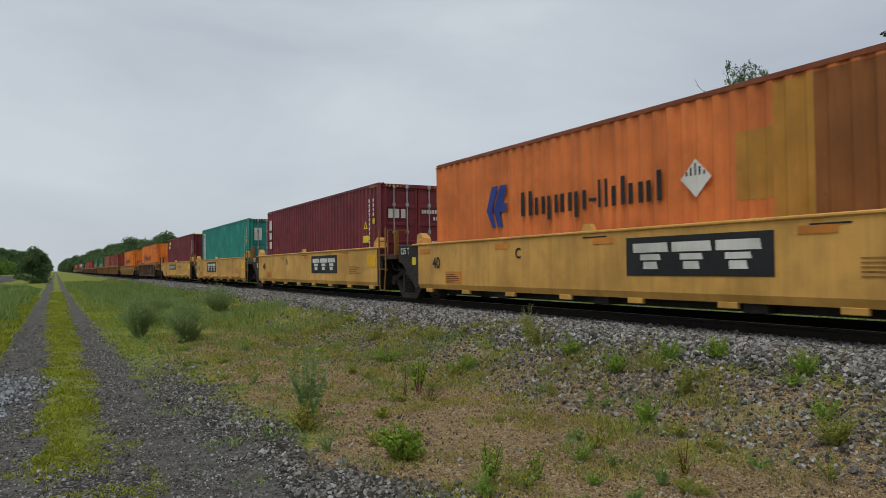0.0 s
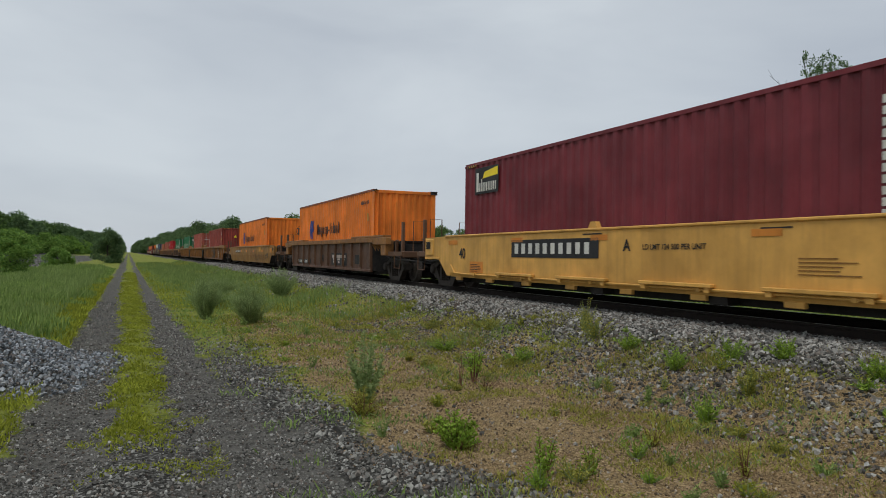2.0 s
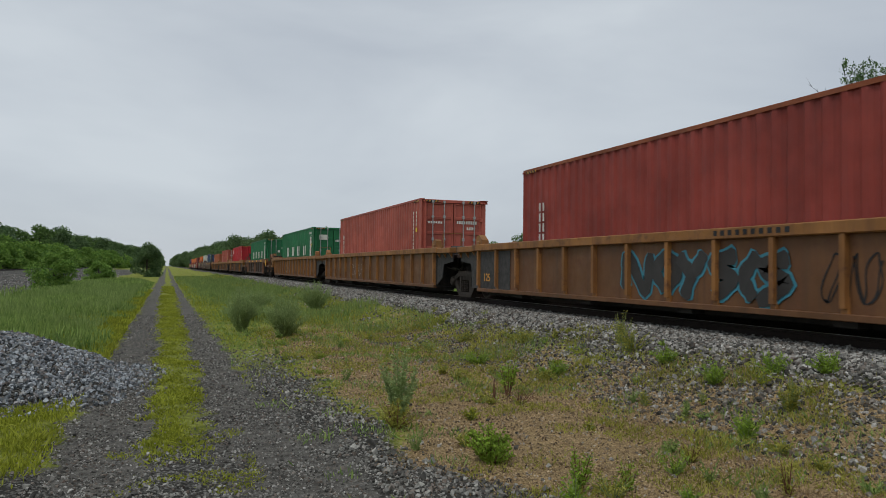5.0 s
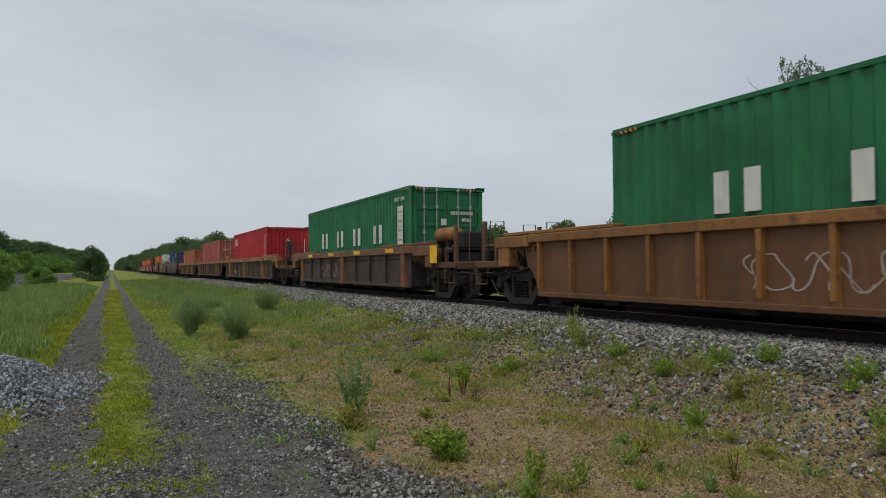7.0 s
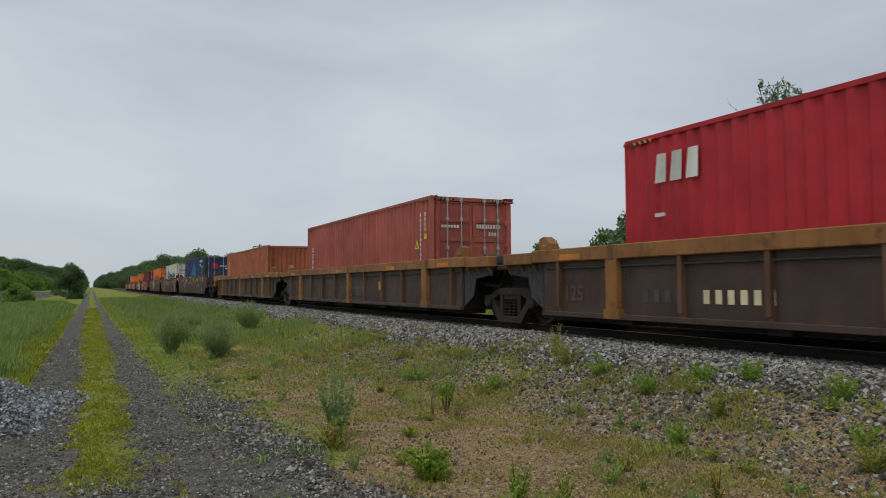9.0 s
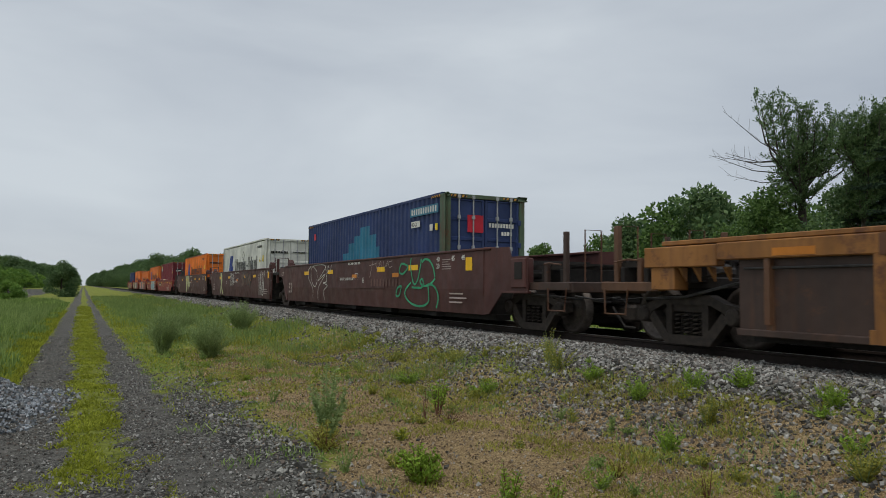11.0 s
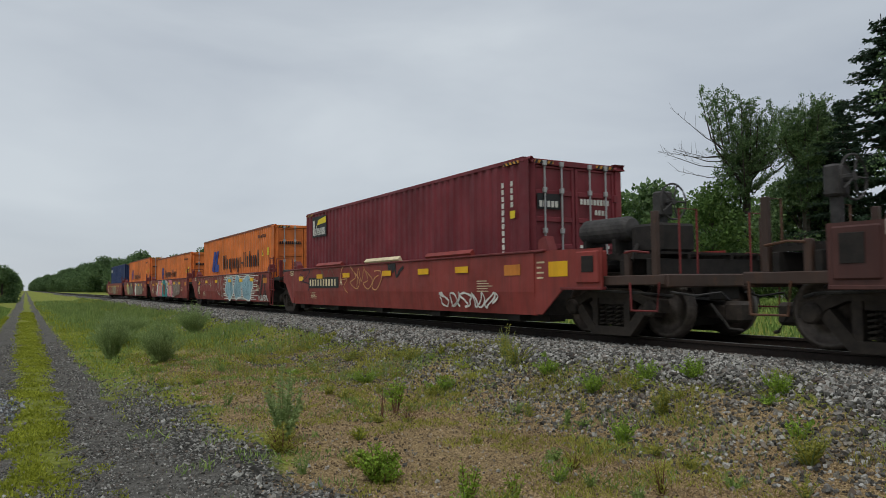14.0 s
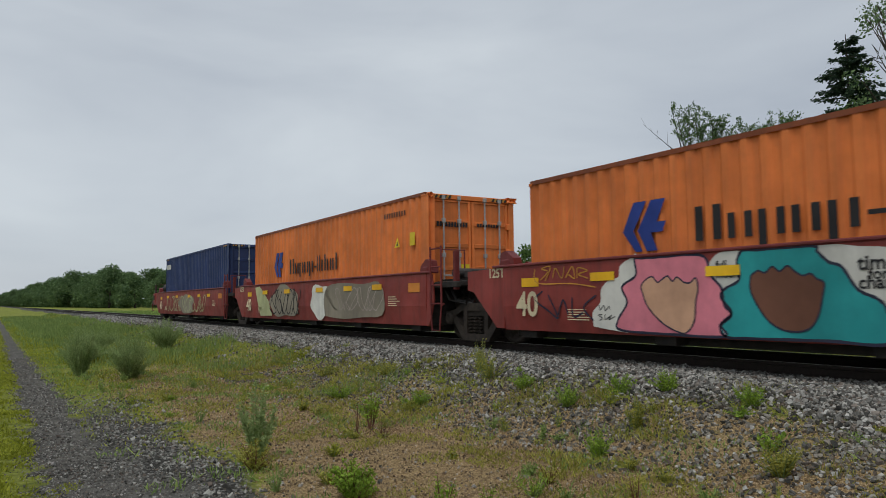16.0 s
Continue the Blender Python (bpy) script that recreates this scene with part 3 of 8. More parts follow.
def wheel_mesh():
    return Mesh().lathe([(-0.07, 0.10), (-0.07, 0.14), (-0.02, 0.17), (0.0, 0.36), (-0.05, 0.385), (-0.05, 0.455), (0.05, 0.462), (0.068, 0.49), (0.09, 0.485), (0.09, 0.385), (0.045, 0.36), (0.03, 0.17), (0.09, 0.14), (0.09, 0.10)], 28)


def bogie(car, y):
    """A two-axle truck under the car, as a part with its own pieces."""
    zc = 0.46
    bolster = part("bogie", Mesh().box(-1.0, 1.0, y - 0.22, y + 0.22, zc - 0.1, zc + 0.20, 0.03).box(-0.35, 0.35, y - 0.3, y + 0.3, zc + 0.2, zc + 0.42, 0.02), M_UNDER, car, "grimy cast steel two-axle bogie")
    part("brake_beam", shared("brake_beam", lambda: Mesh().box(-0.66, 0.66, -0.80, -0.26, -0.30, 0.10, 0.02).box(-0.66, 0.66, 0.26, 0.80, -0.30, 0.10, 0.02).box(-0.9, 0.9, -0.2, 0.2, -0.36, -0.06, 0.02)), M_UNDER, bolster, at=(0, y, zc))
    for sx in (-1, 1):
        part("side_frame", shared("side_frame", side_frame), M_BOGIE, bolster, at=(sx * 1.02, y, zc))
        part("spring", shared("spring", spring_nest), M_BOGIE, bolster, at=(sx * 1.04, y, zc))
        for sy in (-0.89, 0.89):
            part("wheel", shared("wheel", wheel_mesh, True), M_TREAD, bolster, at=Matrix.Translation((sx * 0.755, y + sy, zc)) @ pose(0, 0, 0, 0, 0, 180 if sx > 0 else 0))
            part("bearing_cap", shared("bearing_cap", lambda: Mesh().lathe([(-0.12, 0.10), (-0.09, 0.13), (0.10, 0.14), (0.12, 0.11)], 14)), M_BOGIE, bolster, at=(sx * 1.06, y + sy, zc))
    for sy in (-0.89, 0.89):
        part("axle", shared("axle", lambda: Mesh().lathe([(-0.98, 0.07), (-0.7, 0.09), (0.7, 0.09), (0.98, 0.07)], 12)), M_UNDER, bolster, at=(0, y + sy, zc))
    return bolster


def ladder(car, y, mat, z0, z1, x=-1.53, width=0.42):
    m = Mesh()
    for s in (-1, 1):
        m.rod([(x + 0.06, y + s * width / 2, z0 + 0.55), (x, y + s * width / 2, z0 + 0.5), (x, y + s * width / 2, z1)], 0.022, 6)
    m.rod([(x, y - width / 2, z0 + 0.55), (x - 0.01, y - width / 2 + 0.06, z0), (x - 0.01, y + width / 2 - 0.06, z0), (x, y + width / 2, z0 + 0.55)], 0.018, 6)
    z = z0 + 0.55
    while z < z1:
        m.rod([(x, y - width / 2, z), (x, y + width / 2, z)], 0.016, 6)
        z += 0.38
    return part("ladder", m, mat, car, "bent steel ladder")


def brake_wheel(car, x, y, z):
    ring = [(x + 0.28 * math.cos(a), y, z + 0.28 * math.sin(a)) for a in np.linspace(0, 2 * math.pi, 25)]
    m = Mesh().rod(ring, 0.016, 6)
    for a in range(5):
        m.rod([(x, y, z), (x + 0.28 * math.cos(a * 1.2566), y, z + 0.28 * math.sin(a * 1.2566))], 0.014, 5)
    m.rod([(x, y - 0.02, z), (x, y + 0.2, z)], 0.05, 8).box(x - 0.14, x + 0.14, y + 0.12, y + 0.32, z - 0.22, z + 0.18, 0.03)
    m.box(x - 0.06, x + 0.06, y + 0.16, y + 0.28, z - 0.85, z - 0.2, 0.01)
    return part("brake_wheel", m, M_GREY, car, "round hand brake wheel on its housing")


def coupler(car, y, s):
    m = Mesh().box(-0.10, 0.10, *sorted((y - s * 1.0, y + s * 0.05)), 0.30, 0.50, 0.02)
    m.box(-0.22, 0.12, *sorted((y, y + s * 0.30)), 0.24, 0.56, 0.05)
    part("coupler", m, M_BOGIE, car, "cast steel knuckle coupler")
    hose = [(-0.35, y - s * 0.1, 0.52), (-0.36, y + s * 0.05, 0.36), (-0.32, y + s * 0.2, 0.16), (-0.2, y + s * 0.34, 0.14)]
    part("air_hose", Mesh().rod(hose, 0.026, 6), M_BLACK, car, "black rubber brake hose")


def sheet(pts, s=-1, x=1.5, t=0.03):
    return Mesh().prism(pts, *sorted((s * (x - t), s * x)))


def free_end(car, st, style, which, y, s, end, truck):
    """The open end of a car past its well: end plates, low side sills, grating, posts, hand brake, bogie and coupler."""
    z0, z1 = st["z0"], st["z1"]
    tip = y + s * 1.72
    low = 0.80
    steel = st["trim"]
    worn = {"tan": RIBRUST, "red": DARKRUST, "maroon": DARKRUST}.get(style, RIBRUST)
    bars = {"red": REDDARK, "maroon": RUSTY}.get(style, RIBRUST)
    part("bulkhead", Mesh().box(-1.42, 1.42, *sorted((y - s * 0.06, y)), z0, z1 - 0.25), M_BLACK, car)
    part("draft_sill", Mesh().box(-0.36, 0.36, *sorted((y, end - s * 0.12)), 0.58, 0.98, 0.02).box(-0.95, 0.95, *sorted((truck - s * 0.45, truck + s * 0.45)), 0.86, 1.04, 0.02), M_UNDER, car, "grimy centre sill over the bogie")
    for sx in (-1, 1):
        if st["ribbed"]:
            arch = [(y, z0 + 0.02), (y, z1 - 0.15)] + [(y + s * (0.62 - 0.52 * math.sin(a)), z1 - 0.15 if a < 0.01 else 0.86 - 0.60 * (1 - math.cos(a))) for a in np.linspace(0, math.pi / 2, 7)] + [(y + s * 0.10, z0 + 0.02)]
            if style == "longrib":
                part("end_plate", sheet(arch, sx, 1.42), st["wall"], car)
            part("end_box", Mesh().box(*sorted((sx * 1.20, sx * 1.50)), *sorted((y + s * 1.12, tip - s * 0.12)), low + 0.04, z1 - 0.10, 0.015), steel, car, "rusty box section at the car's end")
            part("end_chord", Mesh().box(*sorted((sx * 1.34, sx * 1.528)), *sorted((y + s * 0.31, tip)), z1 - st["chord"] - 0.08, z1 - 0.01, 0.015), steel, car)
            part("cover_plate", Mesh().box(*sorted((sx * 1.22, sx * 1.50)), *sorted((y - s * 2.4, tip - s * 0.35)), z1 + 0.006, z1 + 0.075, 0.012), steel, car)
            for i in range(6):
                part("bracket", shared(("bracket", sx), lambda: Mesh().prism([(sx * 1.36, 0), (sx * 1.50, 0), (sx * 1.36, -0.2)], -0.02, 0.02, 1)), steel, car, at=(0, y + s * (0.2 + 0.27 * i), z1 - st["chord"] - 0.09))
        else:
            cut = 0.24 if style == "maroon" else 0.04
            g = [(y, z0 + 0.02), (y, z1 - 0.02), (y + s * 1.0, z1 - 0.03), (y + s * 1.08, z1 - cut), (tip, z1 - cut), (tip, low - 0.02), (y + s * 0.74, low - 0.05), (y + s * 0.20, z0 + 0.02)]
            part("end_plate", sheet(g, sx, 1.485), st["wall"], car)
            part("end_box", Mesh().box(*sorted((sx * 1.30, sx * 1.515)), *sorted((y + s * 1.12, tip - s * 0.06)), low + 0.06, z1 - cut - 0.04, 0.02), st["wall"], car, "steel box with a small cover at the car's end")
            part("box_cover", Mesh().box(*sorted((sx * 1.516, sx * 1.528)), *sorted((y + s * 1.28, y + s * 1.56)), low + 0.24, z1 - cut - 0.12, 0.004), M_UNDER, car, "dark square inspection cover")
            part("plate_edge", Mesh().box(*sorted((sx * 1.40, sx * 1.50)), *sorted((y + s * 0.70, tip)), low - 0.05, low + 0.0, 0.008), steel, car)
            if style == "red":
                part("corner_guide", Mesh().prism([(y + s * 0.06, z1 - 0.02), (y + s * 0.10, z1 + 0.18), (y + s * 0.28, z1 + 0.24), (y + s * 0.40, z1 - 0.02)], *sorted((sx * 1.28, sx * 1.46))), steel, car)
        part("side_sill", Mesh().box(*sorted((sx * 1.26, sx * 1.40)), *sorted((tip - s * 0.2, end - s * 0.05)), low + 0.02, low + 0.17, 0.012), worn, car)
        for d, h in ((end - s * 0.32, 1.92), (tip + s * 0.35, 1.36)):
            part("post", Mesh().box(*sorted((sx * 1.22, sx * 1.31)), d - 0.05, d + 0.05, low + 0.15, h, 0.01), worn, car)
        part("grab_iron", Mesh().rod([(sx * 1.34, tip + s * 0.35, 1.32), (sx * 1.36, tip + s * 0.55, 1.34), (sx * 1.36, end - s * 0.36, 1.30)], 0.017, 6), bars, car)
        part("stirrup", Mesh().rod([(sx * 1.40, end - s * 0.72, low + 0.06), (sx * 1.42, end - s * 0.68, 0.44), (sx * 1.42, end - s * 0.18, 0.44), (sx * 1.40, end - s * 0.14, low + 0.06)], 0.02, 6), bars, car)
        part("hand_rail", Mesh().rod([(sx * 1.0, end - s * 0.10, low + 0.1), (sx * 1.0, end - s * 0.10, 1.95), (sx * 0.62, end - s * 0.10, 1.95), (sx * 0.62, end - s * 0.10, low + 0.1)], 0.016, 6), bars, car)
    slats = Mesh()
    d = 0.95
    while d < abs(end - y) - 0.35:
        slats.box(-1.2, 1.2, *sorted((y + s * d, y + s * (d + 0.07))), 1.29, 1.325)
        d += 0.13
    for x in (-1.18, -0.5, 0.5, 1.18):
        slats.box(x - 0.025, x + 0.025, *sorted((y + s * 0.9, end - s * 0.35)), 1.22, 1.29)
    tagged(part("grating", slats, M_UNDER, car, "dark steel walkway grating"), kind="stuff")
    for d in (1.0, 1.9, abs(end - y) - 0.5):
        part("cross_bearer", Mesh().box(-1.28, 1.28, *sorted((y + s * d, y + s * (d + 0.10))), 0.96, 1.22, 0.01), M_UNDER, car)
    part("end_beam", Mesh().box(-1.36, 1.36, *sorted((end - s * 0.20, end - s * 0.02)), low - 0.02, low + 0.18, 0.02), worn, car)
    part("brake_cylinder", Mesh().rod([(-0.95, tip - s * 0.7, 1.13), (-0.45, tip - s * 0.7, 1.13)], 0.13, 12).rod([(-1.12, tip - s * 0.62, 1.10), (-0.95, tip - s * 0.7, 1.13)], 0.03, 6), M_GREY, car, "dark brake cylinder under the grating")
    part("brake_rod", Mesh().rod([(-1.1, y + s * 0.4, 1.12), (-1.05, tip, 0.92), (-0.6, end - s * 0.5, 0.70)], 0.02, 6), M_BLACK, car)
    part("brake_pipe", Mesh().rod([(-1.15, y + s * 0.1, 0.98), (-1.18, tip - s * 0.5, 0.74), (-1.1, tip + s * 0.4, 0.70), (-0.4, end - s * 0.1, 0.60)], 0.024, 6), M_GREY, car)
    part("chain", Mesh().rod([(-0.62, truck + s * 0.3, 1.2), (-0.66, truck + s * 0.45, 0.75), (-0.5, truck + s * 0.8, 0.58)], 0.014, 5), M_GREY, car)
    if style == "red" or (style == "greyrib" and which == "near"):
        part("air_tank", turned(Mesh().lathe([(-0.60, 0.06), (-0.56, 0.17), (-0.48, 0.215), (0.48, 0.215), (0.56, 0.17), (0.60, 0.06)], 20), pose(-0.78, y + s * 1.15, 1.74, 0, 0, 90)), M_GREY if style == "red" else RUSTCHORD, car, "cylindrical air tank lying on the deck")
        part("tank_saddle", Mesh().box(-1.0, -0.56, *sorted((y + s * 0.75, y + s * 0.83)), 1.32, 1.58).box(-1.0, -0.56, *sorted((y + s * 1.45, y + s * 1.53)), 1.32, 1.58), M_UNDER, car)
        part("valve_block", Mesh().box(-0.95, -0.2, *sorted((tip + s * 0.1, tip + s * 0.75)), 1.33, 1.78, 0.04).rod([(-1.0, tip + s * 0.3, 1.45), (-1.25, tip + s * 0.4, 1.2)], 0.04, 8), M_UNDER, car, "grimy brake valve block on the deck")
    bogie(car, truck)
    coupler(car, end, s)
    lever = [(-1.3, end - s * 0.02, 0.72), (-0.9, end + s * 0.06, 0.66), (-0.35, end + s * 0.08, 0.70), (-0.2, end + s * 0.12, 0.58)]
    part("uncoupling_lever", Mesh().rod(lever, 0.016, 6), M_GREY, car)
    if (which == "near" and style in ("darkrib", "red")) or (which == "far" and style in ("maroon", "brownrib")):
        brake_wheel(car, -0.6, end - s * {"darkrib": 2.2, "red": 0.55, "maroon": 1.07, "brownrib": 0.7}[style], 2.12)


def well_car(y0, style, near, far, label, group):
    """One unit. near, far: 'joint' (shared bogie, built by the far-side unit), 'end' (own bogie and coupler); the reach past the box by style."""
    st = STYLES[style]
    ext, tj = (0.40, 1.65) if st["short"] else (2.05, 3.65)
    # wall end, bogie and coupler end past the box at a free end; the box sits off the car's middle
    ends = {"near": (0.55, 2.03, 3.50), "far": (0.25, 1.35, 2.88)} if st["short"] else {"near": (2.50, 3.86, 5.50), "far": (2.00, 3.27, 4.95)}
    car = thing("well_car", Matrix.Translation((TRACK_X, y0, RAIL_Z)), label, "freight car", group)
    ya = -(ends["near"][0] if near == "end" else ext)
    yb = BOX_L + (ends["far"][0] if far == "end" else ext)
    z0, z1 = st["z0"], st["z1"]
    for s in (-1, 1):
        if st["ribbed"]:
            wall = part("side_wall", sheet([(ya, z0), (yb, z0), (yb, z1 - 0.1), (ya, z1 - 0.1)], s, 1.43), st["wall"], car)
            n = round((yb - ya) / st["pitch"])
            ribs = shared(("side_rib", s, z0, z1), lambda: Mesh().prism([(-1 * s * 0 + s * 1.43, -0.05), (s * 1.515, -0.04), (s * 1.515, 0.04), (s * 1.43, 0.05)], z0 + 0.12, z1 - 0.12, 2).prism([(s * 1.43, -0.055), (s * 1.47, -0.05), (s * 1.47, 0.05), (s * 1.43, 0.055)], z0, z0 + 0.12, 2))
            broad = shared(("main_rib", s, z0, z1), lambda: Mesh().prism([(s * 1.43, -0.16), (s * 1.525, -0.14), (s * 1.525, 0.14), (s * 1.43, 0.16)], z0 + 0.10, z1 - 0.12, 2).prism([(s * 1.43, -0.22), (s * 1.528, -0.20), (s * 1.528, 0.20), (s * 1.43, 0.22)], z0 - 0.03, z0 + 0.13, 2))
            rows = [6.05 + 1.53 * i for i in range(-6, 7)] if st.get("main") else [ya + 0.06 + (yb - ya - 0.12) * i / n for i in range(n + 1)]
            for i, y in enumerate(rows):
                if not ya < y < yb:
                    continue
                if st.get("main") and i % 4 == 2:
                    part("main_rib", broad, st["trim"], wall, "broad rusty yellow side post", at=(0, y, 0))
                else:
                    part("side_rib", ribs, st["rib"], wall, at=(0, y, 0))
            part("bottom_sill", Mesh().box(*sorted((s * 1.38, s * 1.50)), ya, yb, z0 - 0.04, z0 + 0.05, 0.01), st["wall"], car)
        else:
            k = z0 + (z1 - z0) * st["kink"]
            prof = [(s * 1.455, z0), (s * 1.50, k), (s * 1.50, z1), (s * 1.465, z1), (s * 1.465, k), (s * 1.42, z0)]
            wall = part("side_wall", Mesh().prism(prof, ya, yb, 1), st["wall"], car)
            for i in range(8 if style == "yellow" else 0):
                y = ya + 0.5 + (yb - ya - 1.0) * i / 7
                part("lug", shared(("lug", z0, s), lambda: Mesh().box(*sorted((s * 1.40, s * 1.47)), -0.16, 0.16, z0 - 0.08, z0 + 0.01, 0.01)), st["wall"], wall, at=(0, y, 0))
        if st.get("main"):
            part("brake_pipe", Mesh().rod([(s * 1.455, ya + 0.1, z1 - 0.36), (s * 1.455, yb - 0.1, z1 - 0.36)], 0.016, 6), M_GREY, car)
            for y in (-0.25, 6.05, 12.17):
                part("chord_splice", shared(("splice", s, z1), lambda: Mesh().box(*sorted((s * 1.528, s * 1.536)), -0.07, 0.07, z1 - st["chord"] - 0.01, z1 - 0.005)), RIBRUST, car, at=(0, y, 0))
        part("top_chord", Mesh().box(*sorted((s * 1.36, s * 1.53)), ya - 0.3, yb + 0.3, z1 - st["chord"], z1, 0.015), st["trim"], car)
        part("floor_angle", Mesh().box(*sorted((s * 0.8, s * 1.16)), ya, yb, z0 - 0.13, z0 - 0.005), M_UNDER, car)
    for i in range(5):
        y = 0.2 + (BOX_L - 0.4) * i / 4
        part("cross_beam", shared(("cross_beam", z0), lambda: Mesh().box(-1.4, 1.4, -0.18, 0.18, z0 - 0.13, z0 + 0.008, 0.01)), M_UNDER, car, at=(0, y, 0))
    for which, y, s in (("near", ya, -1), ("far", yb, 1)):
        kind = near if which == "near" else far
        if kind == "end":
            free_end(car, st, style, which, y, s, (-ends["near"][2] if which == "near" else BOX_L + ends["far"][2]), (-ends["near"][1] if which == "near" else BOX_L + ends["far"][1]))
            continue
        reach = tj - ext
        top = z1 - 0.02
        end = y + s * reach
        part("bulkhead", Mesh().box(-1.42, 1.42, *sorted((y, y + s * 0.06)), z0, z1 - 0.25), M_BLACK, car)
        part("end_platform", Mesh().box(-1.25, 1.25, *sorted((y, end - s * 0.25)), z1 - 0.34, z1 - 0.22, 0.02).box(-0.32, 0.32, *sorted((y, end)), z1 - 0.62, z1 - 0.30, 0.02), st["deck"], car)
        slats = Mesh()
        d = 0.12
        while d < reach - 0.3:
            slats.box(-1.2, 1.2, *sorted((y + s * d, y + s * (d + 0.07))), z1 - 0.21, z1 - 0.18)
            d += 0.14
        part("grating", slats, M_BLACK, car)
        for sx in (-1, 1):
            tip = min(reach - 0.15, 1.35)
            if st["ribbed"]:
                g = [(y, z0 + 0.02), (y, top - 0.1), (y + s * tip, top - 0.1), (y + s * tip, top - 0.42), (y + s * 0.62, top - 0.5), (y + s * 0.5, z0 + 0.3)]
                part("end_plate", sheet(g, sx, 1.40), st["end"], car)
                part("end_chord", Mesh().box(*sorted((sx * 1.30, sx * 1.52)), *sorted((y + s * 0.31, y + s * (reach - 0.2))), z1 - st["chord"] - 0.02, z1 - 0.03, 0.015), st["trim"], car)
                for i in range(3):
                    yy = y + s * (0.3 + 0.5 * i)
                    part("bracket", shared(("bracket", sx), lambda: Mesh().prism([(sx * 1.36, 0), (sx * 1.50, 0), (sx * 1.36, -0.2)], -0.02, 0.02, 1)), st["trim"], car, at=(0, yy, z1 - st["chord"] - 0.03))
            else:
                if which == "far" or style == "tan":
                    g = [(y, z0 + 0.02), (y, top - 0.02), (y + s * (reach - 0.1), top - 0.06), (y + s * (reach - 0.1), top - 0.42), (y + s * 0.95, top - 0.46), (y + s * 0.22, z0 + 0.02)]
                    part("end_plate", sheet(g, sx, 1.485), st["end"], car)
                else:
                    g = [(y, z0 + 0.02), (y, top - 0.02), (y - 0.22, top - 0.06), (y - 0.30, z0 + 0.55), (y - 0.10, z0 + 0.02)]
                    part("end_plate", sheet(g, sx, 1.485), st["end"], car)
                    part("end_post", Mesh().box(*sorted((sx * 1.28, sx * 1.40)), y - 0.98, y - 0.90, z0 + 0.75, z1 + 0.38, 0.012), st["ladder"], car)
                    part("deck_rail", Mesh().box(*sorted((sx * 1.30, sx * 1.42)), y - reach + 0.2, y - 0.2, z1 - 0.36, z1 - 0.24, 0.012), st["deck"], car)
            part("corner_guide", Mesh().prism([(y - s * 0.30, z1 - 0.02), (y - s * 0.26, z1 + 0.12), (y - s * 0.05, z1 + 0.26), (y + s * 0.10, z1 + 0.22), (y + s * 0.14, z1 - 0.02)], *sorted((sx * 1.28, sx * 1.47))).box(*sorted((sx * 1.2, sx * 1.5)), *sorted((y - s * 0.14, y + s * 0.05)), z1 - 0.02, z1 + 0.1, 0.02), st["trim"], car)
        if which == "near":
            part("hand_hold", Mesh().rod([(-1.3, y + s * 0.3, z1 - 0.2), (-1.3, y + s * 0.3, z1 + 0.45), (-0.7, y + s * 0.3, z1 + 0.45), (-0.7, y + s * 0.3, z1 - 0.2)], 0.02, 6), st["ladder"], car)
            if not st["ribbed"]:
                ladder(car, y + s * 0.45, st["ladder"], z0 - 0.08, z1 + (0.5 if st["short"] else 0.15))
            part("brake_gear", Mesh().box(-0.9, 0.5, *sorted((y + s * 0.15, y + s * 0.9)), z1 - 0.18, z1 + 0.02, 0.03).rod([(-1.1, y + s * 0.5, z1 - 0.05), (0.9, y + s * 0.5, z1 - 0.05)], 0.1, 10), M_GREY, car, "grey brake cylinder and pipes")
        if which == "near":
            bogie(car, -tj)
            for x0, r in ((-0.95, 0.035), (-0.7, 0.025), (-1.12, 0.022)):
                pts = [(x0, y - 0.1, z1 - 0.30 - 0.2 * r), (x0 - 0.1, y - 0.5, z1 - 0.62), (x0, y - 0.95, z1 - 0.70), (x0 - 0.05, y - 1.25, z1 - 0.35)]
                part("brake_pipe", Mesh().rod(pts, r, 6), M_GREY if r > 0.03 else M_BLACK, car, "bent brake pipe across the joint")
            part("joint_housing", Mesh().prism([(y - 0.25, z1 - 0.75), (y - 0.35, z1 - 0.25), (y - 0.8, z1 - 0.12), (y - 1.15, z1 - 0.30), (y - 1.2, z1 - 0.75)], -0.75, 0.75), st["deck"] if st["short"] else M_BLACK, car, "rounded steel joint housing above the bogie")
    return car


YELLOW = paint("ochre_yellow_paint", (212, 160, 78), 0.15, 0.35)
TANNED = paint("dirty_yellow_paint", (148, 103, 40), 0.6, 0.6)
RUSTY = paint("brown_rusted_paint", (88, 58, 40), 0.6, 0.6)
# rusted ochre wall, darkened to imitate shade below the jutting top chord
SHADEDOCHRERUST = paint("shaded_ochre_rusted_paint", (106, 70, 38), 0.8, 0.6)
RUSTCHORD = paint("rust_yellow_paint", (146, 98, 46), 0.75, 0.55)
RIBRUST = paint("worn_brown_rib_paint", (98, 68, 46), 0.6, 0.5)
BROWNCHORD = paint("brown_chord_paint", (124, 80, 50), 0.7, 0.5)
DARKRUST = paint("dark_brown_grimy_paint", (70, 52, 43), 0.5, 0.6)
MAROONCAR = paint("faded_maroon_brown_paint", (80, 45, 39), 0.25, 0.55)
REDCAR = paint("faded_red_paint", (140, 54, 46), 0.34, 0.6)
REDDARK = paint("deep_red_paint", (112, 40, 38), 0.2, 0.4)
